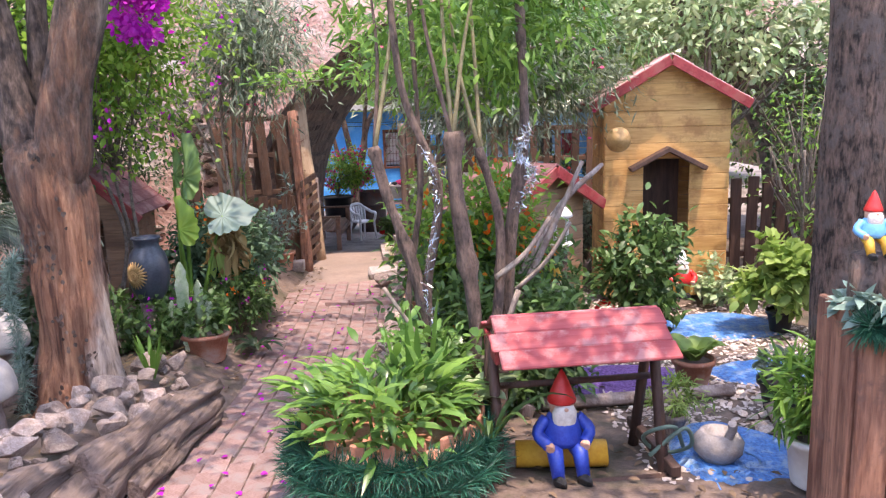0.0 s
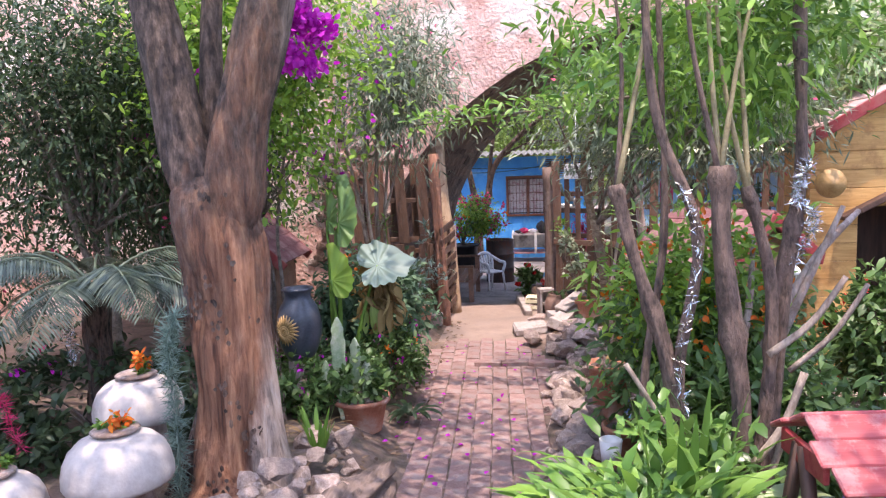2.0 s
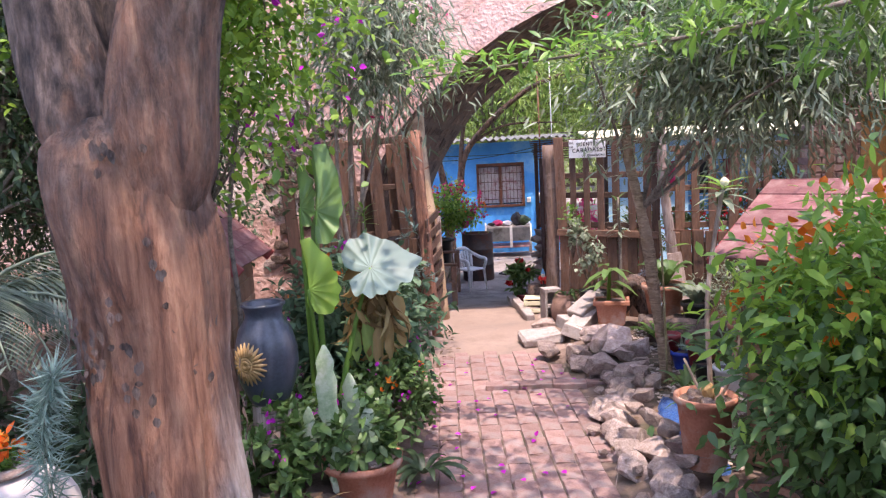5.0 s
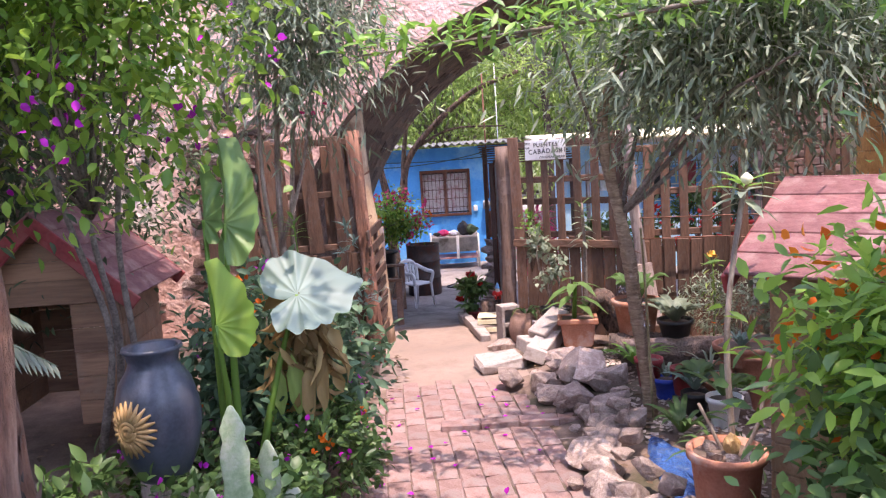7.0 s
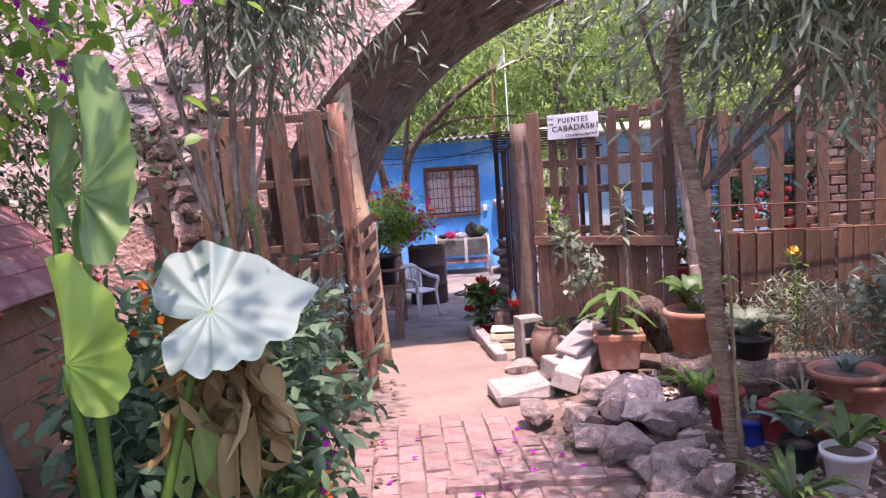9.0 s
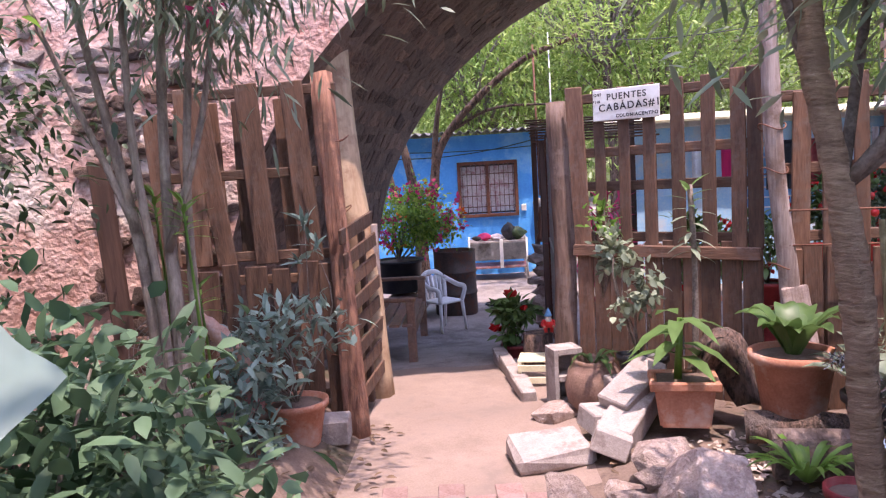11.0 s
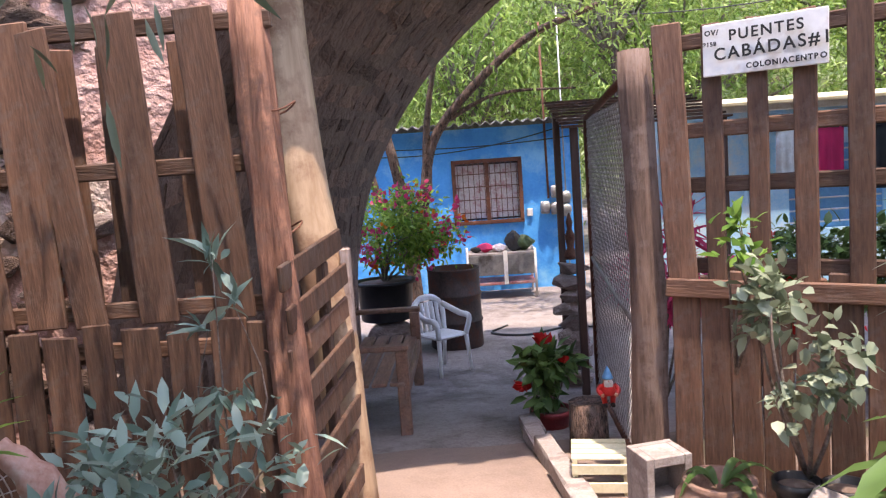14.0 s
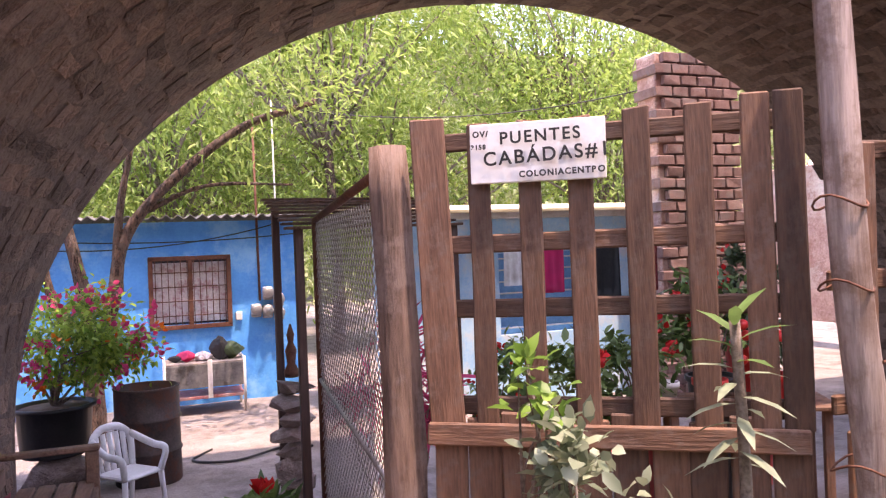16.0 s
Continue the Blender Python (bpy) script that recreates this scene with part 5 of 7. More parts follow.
fronds("grass_tuft", "bright green tuft of blade leaves", -1.95, 4.75, -0.1, 14, 0.36, 0.028, "leafbright", 0.35, 0.2, 1.0)
fronds("agave", "dark narrow-leaved rosette drooping over the path", -1.78, 6.75, -0.55, 16, 0.34, 0.05, "leafdark", 0.9, 0.6, 0.7)
fronds("dry_grass", "dry straw-coloured trailing stems", -2.25, 5.55, -0.3, 30, 0.4, 0.008, "leafdry", 0.9, 0.7, 0.8)

# palm
palm = thing("palm", "small feather palm with grey-green arching fronds", "palm", -3.75, 5.6, G(-3.75, 5.6))
part("trunk", tube(spline([(0, 0, -0.05), (0, 0, 0.5), (0.02, 0, 1.05)], 5), np.linspace(0.1, 0.08, 11), 12, wob=0.4), "bark", palm)
for k in range(15):
    a = 2 * math.pi * k / 15 + random.uniform(-0.15, 0.15)
    ln, up = random.uniform(1.2, 1.6), random.uniform(0.5, 1.2)
    pts = [Vector((math.cos(a) * ln * u * (0.75), math.sin(a) * ln * u * 0.75, 1.05 + up * u - (0.45 + up * 0.55) * u * u)) for u in np.linspace(0, 1, 9)]
    fr = part("frond", tube(pts, np.linspace(0.012, 0.003, 9), 5), "leafgrey", palm)
    base, way, upv = [], [], []
    side = Vector((-math.sin(a), math.cos(a), 0))
    for j in range(8):
        for q in range(6):
            p0 = pts[j].lerp(pts[j + 1], q / 6)
            d = (pts[j + 1] - pts[j]).normalized()
            for s in (-1, 1):
                base.append(p0)
                way.append(d * 0.6 + side * s + Vector((0, 0, -0.25)))
                upv.append((0, 0, 1))
    part("leaflet", leaf_mesh(base, way, upv, 0.30 * np.sin(np.linspace(0.5, 2.9, len(base))), 0.019, 0.3, 0.25), "leafpalm", fr, kind="stuff")

# mushroom seats
for x, y, r, zt in ((-2.72, 4.05, 0.255, 0.31), (-2.97, 4.7, 0.245, 0.39), (-3.35, 4.0, 0.24, 0.10)):
    g = G(x, y)
    m = thing("mushroom_seat", "white domed concrete mushroom on a grey stem", "garden ornament", x, y, g, group="mushroom seats")
    prof = [(q * r, zt - g - h * r) for q, h in ((0.4, 0.96), (0.96, 0.97), (1.0, 0.9), (0.995, 0.75), (0.95, 0.52), (0.86, 0.33), (0.7, 0.17), (0.48, 0.065), (0.22, 0.012), (0.01, 0.0))]
    part("cap", lathe(prof, 36), "capwhite", m, smooth=True)
    part("stem", lathe([(0.18, -0.05), (0.17, 0.05), (0.14, (zt - g) * 0.5), (0.15, zt - g - r * 0.9)], 18), "rock", m)
    tr = thing("moss_tray", "small dish of moss with a tuft in place of a figurine", "ornament", x, y, zt - 0.005)
    part("dish", lathe([(0.005, 0), (0.1, 0.0), (0.115, 0.012), (0.1, 0.022), (0.005, 0.02)], 20), "greywood", tr)
    crown(tr, (0, 0, 0.04), (0.09, 0.09, 0.03), 160, 0.035, 0.02, "leafbright", "moss")
    # Orange tuft made up in place of a small figurine.
    crown(tr, (0.03, 0, 0.09), (0.05, 0.05, 0.04), 50, 0.035, 0.025, "petalorange", "toy_flower")


def garland(name, label, points, r, material, n=900, ln=0.05):
    root = thing(name, label, "garland")
    sp = spline(points, 10)
    idx = RNG.integers(0, len(sp) - 1, n)
    t = RNG.random((n, 1))
    a = np.array([sp[i] for i in idx])
    b = np.array([sp[i + 1] for i in idx])
    part("tinsel_strand", leaf_mesh(a + (b - a) * t, unit(n), unit(n), ln * (0.6 + 0.6 * RNG.random(n)), 0.005, 0.1, 0.1), material, root, kind="stuff")


garland("tinsel", "silver tinsel wound round the tree trunk", [(-2.6, 4.4, -0.25), (-2.58, 4.38, 0.2), (-2.62, 4.42, 0.6), (-2.56, 4.4, 0.8)], 0.05, "leafblue", 1500, 0.09)
garland("tinsel", "silver tinsel hanging from a shrub stem", [(-0.03, 4.15, 0.2), (-0.1, 4.16, 0.6), (-0.02, 4.16, 1.1), (-0.1, 4.16, 1.4)], 0.05, "tinsel", 500, 0.04)
garland("tinsel", "thick silver tinsel wound round a shrub stem", [(0.46, 4.44, 1.0), (0.54, 4.42, 1.2), (0.46, 4.42, 1.32), (0.53, 4.44, 1.48)], 0.05, "tinsel", 520, 0.055)
garland("tinsel", "silver tinsel hanging from a palm frond", [(-3.7, 5.2, 0.75), (-3.68, 5.2, 0.3)], 0.05, "tinsel", 300, 0.06)
garland("tinsel", "silver tinsel tied round a slim trunk", [(-0.15, 8.33, 0.35), (-0.05, 8.3, 0.33), (0.02, 8.35, 0.05)], 0.05, "tinsel", 260, 0.05)
garland("tinsel", "red tinsel strand on the shrubbery", [(-3.9, 4.6, 0.55), (-3.75, 4.6, 0.3), (-3.6, 4.55, 0.0)], 0.05, "petal", 420, 0.07)
bush("shrub", "low dark plants beneath the palm", "shrub", -3.6, 5.4, -0.3, (-0.2, 0, 0.25), (1.0, 1.0, 0.3), 3500, 0.09, 0.045, "leafdark", (("petal", 6, 0.04), ("bract", 7, 0.04)), 0.01, 14)
bush("shrub", "low mixed bedding plants round the urn", "shrub", -2.75, 6.2, -0.38, (0.0, 0.2, 0.2), (0.5, 0.7, 0.22), 2600, 0.08, 0.04, "leaf", (("bract", 8, 0.04),), 0.01, 14)
bush("shrub", "small flowering shrub along the path's edge", "shrub", -2.05, 7.2, -0.5, (0, 0, 0.3), (0.24, 0.45, 0.28), 2000, 0.06, 0.03, "leaf", (("petalorange", 8, 0.035), ("bract", 4, 0.035)), 0.008, 12)

# ---- sign on the fence ----
def lettering(parent, text, x, z, size, slant=0.0, y=-0.016):
    """Painted words as flat meshes on the board."""
    cu = bpy.data.curves.new("text", "FONT")
    cu.body, cu.size, cu.extrude, cu.offset = text, size, 0.0008, 0.0011
    cu.space_character = 1.22
    tmp = bpy.data.objects.new("tmp", cu)
    scene.collection.objects.link(tmp)
    bpy.context.view_layer.update()
    me = bpy.data.meshes.new_from_object(tmp)
    bpy.data.objects.remove(tmp)
    me.materials.clear()
    return part("lettering", me, "black", parent, "hand-painted dark lettering", at=pose(x, y, z, 90, slant, 0))


sg = thing("address_sign", "hand-lettered white address board nailed to the fence", "sign", -0.335, 11.29, 1.225, math.degrees(math.atan2(FY1 - FY0, FX1 - FX0)))
sg.matrix_world = sg.matrix_world @ pose(0, -0.012, 0, 0, 0.5, 0)
part("board", box(0.46, 0.012, 0.205, 0.23, 0, 0.1025, 0.003), "white", sg)
lettering(sg, "PUENTES", 0.105, 0.132, 0.058, -1)
lettering(sg, "CABÁDAS#1", 0.048, 0.06, 0.066, -2)
lettering(sg, "COLONIACENTRO", 0.17, 0.016, 0.029, -1)
lettering(sg, "OV/", 0.012, 0.16, 0.028)
lettering(sg, "3158", 0.006, 0.118, 0.022)

# ---- gate, netting, bench ----
gate = thing("pallet_gate", "open slatted pallet gate leaning on the log post", "gate", -1.98, 10.85, -0.62, 82)
for k in range(8):
    part("slat", box(0.72, 0.02, 0.095, 0.38, 0, 0.12 + 0.155 * k, 0.005), "pallet", gate, at=pose(0, 0.012 * (k % 2), 0, 0, -6, 0))
for u, h in ((0.04, 1.2), (0.4, 1.2), (0.74, 1.22)):
    part("upright", box(0.06, 0.04, h, u, 0.03, h / 2, 0.006), "greywood" if u > 0.7 else "pallet", gate)
single("stripped_log", tube(spline([(-1.93, 11.55, -0.7), (-1.99, 11.62, 0.3), (-2.1, 11.72, 1.0), (-2.2, 11.8, 2.2)], 6), np.linspace(0.10, 0.12, 19), 14, wob=0.25, seed=4), "strippedlog", "pale stripped forked log against the vault", "post")

net = thing("wire_netting_gate", "chain-link netting door on a rusty iron frame", "gate", -0.52, 11.7, -0.7, 88)
L, H = 1.75, 1.92
for a, b in (((0, 0, 0), (0, 0, H + 0.12)), ((L, 0, 0), (L, 0, H)), ((0, 0, H + 0.12), (L, 0, H)), ((0, 0, 0.75), (L, 0, 0.95)), ((0, 0, 0.02), (L, 0, 0.02))):
    part("frame_tube", tube([a, b], 0.022 if a[2] != 0.75 else 0.016, 8), "iron" if a[2] != 0.75 else "steel", net)
bm = bmesh.new()
step = 0.055
for s in (-1, 1):
    for k in range(int((L + H) / step)):
        c = k * step
        pts = []
        for q in range(60):
            z = H * q / 59
            u = c - z if s > 0 else c - H + z
            if 0 <= u <= L:
                pts.append((u, 0.004 * s, z))
        if len(pts) > 1:
            tube([pts[0], pts[-1]], 0.0032, 3, bm, cap=False)
part("netting", bm, "steel", net, "zigzag galvanised wire netting", "stuff")

bench = thing("bench", "brown slatted wooden bench with armrests", "bench", -2.08, 13.0, -0.88, 90)
for k in range(4):
    part("seat_slat", box(1.5, 0.1, 0.025, 0.75, -0.22 + 0.12 * k, 0.42, 0.006), "benchwood", bench)
for k in range(4):
    part("back_slat", box(1.5, 0.022, 0.1, 0.75, 0.27 + 0.02 * k, 0.52 + 0.125 * k, 0.006), "benchwood", bench)
for u in (0.05, 1.45):
    part("leg", box(0.08, 0.08, 0.64, u, -0.26, 0.32, 0.008), "benchwood", bench)
    part("leg", box(0.08, 0.08, 0.95, u, 0.33, 0.475, 0.008), "benchwood", bench)
    part("armrest", box(0.09, 0.66, 0.035, u, 0.02, 0.66, 0.008), "benchwood", bench)
part("apron", box(1.5, 0.03, 0.09, 0.75, -0.28, 0.36, 0.006), "benchwood", bench)
bt = thing("detergent_bottle", "blue bottle with a red and white cap", "bottle", -2.06, 12.25, -0.76)
part("body", lathe([(0.02, 0), (0.06, 0.0), (0.065, 0.02), (0.06, 0.2), (0.035, 0.26)], 16), "bluecoat", bt)
part("cap", lathe([(0.03, 0.26), (0.034, 0.3), (0.03, 0.33)], 12), "redskin", bt)

# plastic armchair
chair = thing("plastic_armchair", "white moulded plastic armchair standing in the yard", "chair", -1.63, 15.3, -1.01, 42)
chair.scale = (0.78, 0.78, 0.88)
part("seat", box(0.46, 0.44, 0.035, 0, 0, 0.42, 0.015), "plastic", chair)
for sx in (-1, 1):
    part("leg", tube([(sx * 0.25, -0.24, 0), (sx * 0.22, -0.2, 0.42)], [0.022, 0.032], 8), "plastic", chair)
    part("leg", tube([(sx * 0.24, 0.27, 0), (sx * 0.21, 0.2, 0.42)], [0.022, 0.032], 8), "plastic", chair)
    part("arm", tube(spline([(sx * 0.22, -0.2, 0.42), (sx * 0.27, -0.22, 0.6), (sx * 0.28, -0.02, 0.63), (sx * 0.23, 0.24, 0.72)], 5), 0.034, 8), "plastic", chair)
part("back_frame", tube(spline([(-0.21, 0.2, 0.42), (-0.23, 0.25, 0.68), (-0.13, 0.28, 0.79), (0, 0.29, 0.81), (0.13, 0.28, 0.79), (0.23, 0.25, 0.68), (0.21, 0.2, 0.42)], 5), 0.036, 8), "plastic", chair)
for k in range(5):
    part("back_slat", tube([((k - 2) * 0.075, 0.215, 0.44), ((k - 2) * 0.08, 0.28, 0.76)], 0.028, 8), "plastic", chair)

dr = thing("oil_drum", "dark rusty open-topped steel oil drum", "drum", -1.5, 16.35, -1.01)
part("body", lathe([(0.05, 0.02), (0.28, 0.0), (0.29, 0.02), (0.285, 0.28), (0.298, 0.295), (0.298, 0.31), (0.285, 0.325), (0.285, 0.57), (0.298, 0.585), (0.298, 0.6), (0.285, 0.615), (0.285, 0.86), (0.295, 0.88), (0.275, 0.88), (0.27, 0.3), (0.02, 0.25)], 36), "drum", dr)
single("stone", ROCKS[3], "rock", "squared boulder serving as a plant stand", "stone", at=pose(-2.25, 16.45, -0.86) @ Matrix.Diagonal((0.75, 0.7, 0.6, 1)))
pot(-2.28, 16.5, -0.68, 0.33, 0.44, "black", "large black plastic tub on a boulder", taper=0.85)
bush("flowering_bush", "potted bush with clusters of pink blossom", "shrub", -2.28, 16.5, -0.28, (0.22, 0, 0.62), (0.62, 0.5, 0.42), 3400, 0.075, 0.035, "leaflime", (("petal", 80, 0.065), ("petalorange", 14, 0.06)), 0.014, 14, hollow=0.3)
pot(-2.6, 15.3, -1.0, 0.14, 0.32, "redpaint", "small red bucket beside the bench", taper=0.8, soil=False)
pot(-2.75, 16.0, -1.0, 0.22, 0.75, "bluecoat", "tall blue plastic barrel behind the tub", taper=0.9, soil=False)
yt = thing("tree", "slender grey yard tree with forked leaning limbs", "tree", -2.1, 18.2, -1.02)
for pts, r in (([(0, 0, 0), (0.02, 0, 1.0), (-0.1, 0, 2.0), (-0.5, 0.2, 3.6)], 0.13), ([(0.05, 0, 0.9), (0.25, 0, 1.6), (0.5, 0, 2.5), (1.6, -0.2, 3.5), (2.6, -0.3, 3.9)], 0.10), ([(0.3, 0, 1.7), (0.35, 0, 2.6), (0.6, 0, 3.8)], 0.07), ([(0.6, 0, 2.6), (1.3, -0.1, 2.9), (2.3, -0.2, 2.9)], 0.035), ([(-0.05, 0, 1.2), (-0.35, 0, 1.6), (-0.5, 0, 2.6)], 0.08)):
    sp = spline(pts, 6)
    part("limb", tube(sp, np.linspace(r, r * 0.35, len(sp)), 10, wob=0.15), "bark", yt)
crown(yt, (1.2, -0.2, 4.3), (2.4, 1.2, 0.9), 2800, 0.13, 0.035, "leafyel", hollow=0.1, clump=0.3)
cart = thing("metal_cot", "pale metal cot frame heaped with clothes", "cart", -0.83, 19.5, -1.0)
for sx in (-0.5, 0.5):
    for sy in (-0.3, 0.3):
        part("leg", tube([(sx, sy, 0), (sx, sy, 0.72)], 0.02, 8), "white", cart)
part("side_panel", box(0.98, 0.02, 0.3, 0, -0.3, 0.5, 0.005), "sheet", cart)
part("base_board", box(1.0, 0.6, 0.04, 0, 0, 0.22, 0.006), "pinkroof", cart)
part("top_board", box(1.0, 0.6, 0.03, 0, 0, 0.66, 0.006), "concrete", cart)
for sx in (-0.5, 0.5):
    part("rail", tube([(sx, -0.3, 0.7), (sx, 0.3, 0.7)], 0.016, 6), "white", cart)
for x, s, mt, nm, lb in ((-0.2, (0.3, 0.3, 0.16), "petal", "folded_cloth", "crumpled bright pink cotton cloth"), (0.02, (0.3, 0.3, 0.14), "curtain", "folded_cloth", "crumpled cream cotton cloth"), (0.22, (0.34, 0.34, 0.36), "black", "rucksack", "dark rucksack slumped on the cot"), (0.38, (0.34, 0.3, 0.26), "leafdark", "folded_cloth", "bundle of olive-green clothing"), (-0.36, (0.2, 0.2, 0.1), "black", "folded_cloth", "small dark folded cloth")):
    ob = single(nm, lump_mesh(int(abs(x) * 100) + 3, 1.0), mt, lb, "clothes", at=pose(-0.83 + x, 19.45, -0.33 + s[2] * 0.42) @ Matrix.Diagonal((*s, 1)))
part("hanging_strap", box(0.06, 0.012, 0.5, 0.06, -0.33, 0.46, 0.003), "white", cart)
hs = spline([(-0.9, 17.2, -0.99), (-1.1, 16.8, -0.985), (-0.7, 16.6, -0.985), (-0.2, 16.9, -0.985), (0.1, 16.8, -0.985)], 8)
single("garden_hose", tube(hs, 0.014, 6), "black", "black garden hose curled on the yard", "hose")

# small stone pillar, shade roof and the yard behind the fence
pl = thing("stone_pillar", "rubble stone pillar with a pot plant on top", "pillar", -0.45, 14.6, -1.0)
for k in range(9):
    rk = part("stone", ROCKS[k % 8], "rock", pl, at=pose(0.02 * (-1) ** k, 0.02 * (k % 3), 0.06 + 0.12 * k, 0, 0, 40 * k) @ Matrix.Diagonal((0.34, 0.34, 0.24, 1)))
part("finial", lathe([(0.05, 1.1), (0.06, 1.14), (0.03, 1.2), (0.045, 1.3), (0.02, 1.36), (0.03, 1.42), (0.005, 1.5)], 12), "iron", pl)
sh = thing("shade_roof", "small slatted lean-to roof on thin posts", "shelter", 0.1, 14.6, -1.0)
for k in range(9):
    part("roof_slat", box(1.3, 0.1, 0.018, 0, -0.55 + 0.14 * k, 2.2 + 0.035 * k, 0.004), "pallet", sh)
for sx in (-0.55, 0.6):
    part("post", box(0.06, 0.06, 2.2, sx, -0.5, 1.1, 0.006), "darkwood", sh)
    part("post", box(0.06, 0.06, 2.45, sx, 0.55, 1.22, 0.006), "darkwood", sh)

ann = thing("blue_annex", "light-blue rendered annex with a weathered tin roof", "house", 3.6, 17.6, -1.0)
bm = bmesh.new()
for sx, cx, sz, cz in ((1.6, -1.7, 2.4, 1.2), (2.0, 1.3, 2.4, 1.2), (1.2, -0.3, 0.9, 0.45), (1.2, -0.3, 0.45, 2.17)):
    box(sx, 0.2, sz, cx, 0.1, cz, 0, bm=bm)
part("wall", bm, "annex", ann)
w2 = part("window", box(1.2, 0.03, 1.05, -0.3, 0.12, 1.42, 0), "skyblue", ann, "pale blue shutter")
for k in range(7):
    part("slat", box(1.15, 0.03, 0.02, -0.3, 0.09, 0.98 + 0.15 * k, 0.004), "white", w2)
part("roof", box(5.6, 2.2, 0.05, 0, 1.0, 2.5, 0.01, m=pose(0, 0, 0, 5)), "cream", ann, "rusty pale sheet roof")
part("fascia", box(5.6, 0.04, 0.14, 0, -0.06, 2.46, 0.01), "white", ann)
col = thing("brick_pillar", "broken red brick and rubble pillar", "pillar", 5.4, 17.2, -1.0)
for k in range(30):
    for j in range(5):
        part("brick", box(0.25, 0.5, 0.13, -0.54 + 0.27 * j + 0.13 * (k % 2), 0, 0.075 + 0.15 * k, 0.012, rough=0.008), "brick", col)
part("core", box(1.25, 0.4, 4.5, 0.0, 0.03, 2.25, 0.02), "pink", col)
for x, y, r, h, mt in ((0.75, 12.6, 0.14, 0.5, "terracotta"), (1.4, 12.9, 0.16, 0.6, "redpaint"), (2.1, 13.0, 0.16, 0.9, "black"), (1.1, 14.2, 0.2, 0.5, "terracotta"), (2.8, 13.4, 0.18, 1.1, "redskin")):
    pot(x, y, G(x, y), r, h, mt, "flower pot in the yard behind the fence")
    bush("shrub", "red-flowered potted plant in the yard", "shrub", x, y, G(x, y) + h - 0.03, (0, 0, 0.4), (0.26, 0.26, 0.34), 500, 0.09, 0.045, "leaf" if mt != "redskin" else "leafdark", (("petalred", 12, 0.05),), 0.008, 8)
gt = thing("garden_table", "weathered plank table standing in the yard", "table", 1.95, 12.55, G(1.95, 12.55), -30)
for k in range(4):
    part("top_plank", box(1.0, 0.115, 0.025, 0, -0.18 + 0.12 * k, 0.74, 0.005), "pallet", gt)
for sx in (-0.43, 0.43):
    for sy in (-0.17, 0.17):
        part("leg", box(0.05, 0.05, 0.73, sx, sy, 0.365, 0.005), "pallet", gt)
tz = G(1.95, 12.55) + 0.752
for x, y, r, h, mt, lb in ((1.75, 12.6, 0.1, 0.14, "redskin", "glossy red bowl on the yard table"), (2.1, 12.45, 0.12, 0.16, "redskin", "glossy red bowl on the yard table"), (1.55, 12.75, 0.07, 0.12, "white", "small white pot on the yard table")):
    pot(x, y, tz, r, h, mt, lb)
bb = thing("bauble_bush", "small wired bush hung with red baubles", "ornament", 2.1, 12.45, tz + 0.13)
crown(bb, (0, 0, 0.24), (0.16, 0.16, 0.22), 260, 0.06, 0.02, "leafdark", "foliage")
for k in range(14):
    a = 2.4 * k
    q = bmesh.new()
    bmesh.ops.create_icosphere(q, subdivisions=2, radius=0.035)
    part("bauble", q, "redskin", bb, at=pose(0.17 * math.cos(a), 0.17 * math.sin(a), 0.08 + 0.028 * k), smooth=True)
cl = thing("clothesline", "washing line with a pink towel and dark cloths", "washing line")
for x in (0.9, 2.9):
    part("post", tube([(x, 14.0, G(x, 14) - 0.05), (x, 14.0, 1.15)], [0.035, 0.03], 10, wob=0.2), "greywood", cl)
part("line", tube([Vector((0.9 + 2.0 * u, 14.0, 1.1 - 0.2 * u * (1 - u))) for u in np.linspace(0, 1, 9)], 0.005, 5), "black", cl)
for x, w, h, mt, lb in ((1.47, 0.22, 0.42, "petal", "bright pink hanging towel"), (1.95, 0.26, 0.5, "black", "dark hanging cloth"), (2.35, 0.2, 0.45, "redpaint", "dark red hanging cloth"), (1.15, 0.16, 0.35, "white", "white hanging cloth")):
    bm = bmesh.new()
    cols = [[bm.verts.new((x - w / 2 + w * i / 8, 14.0 + 0.02 * math.sin(i * 1.9 + x * 7) * (0.3 + j / 5), 1.07 - h * j / 5)) for j in range(6)] for i in range(9)]
    for p, q in zip(cols, cols[1:]):
        for j in range(5):
            bm.faces.new((p[j], q[j], q[j + 1], p[j + 1])).smooth = True
    bmesh.ops.solidify(bm, geom=bm.faces[:], thickness=0.006)
    part("cloth", bm, mt, cl, lb)
bush("shrub", "dark red-leaved cordyline behind the netting", "shrub", 0.0, 13.4, -0.8, (0, 0, 1.0), (0.32, 0.3, 0.4), 500, 0.2, 0.03, "petal", (), 0.012, 8)
bush("poinsettia", "leafy plant with dark red bracts in a low pot", "flowers", -0.86, 12.95, -0.72, (0, 0, 0.3), (0.2, 0.2, 0.17), 420, 0.10, 0.06, "leaf", (("petalred", 5, 0.08),), 0.008, 8)
pot(-0.86, 12.95, -0.86, 0.13, 0.2, "redpaint", "small dark red pot beside the netting")
single("stump", tube([(-0.72, 12.3, -0.75), (-0.72, 12.3, -0.42)], [0.12, 0.11], 14, wob=0.25), "bark", "short sawn stump by the gate", "stump")
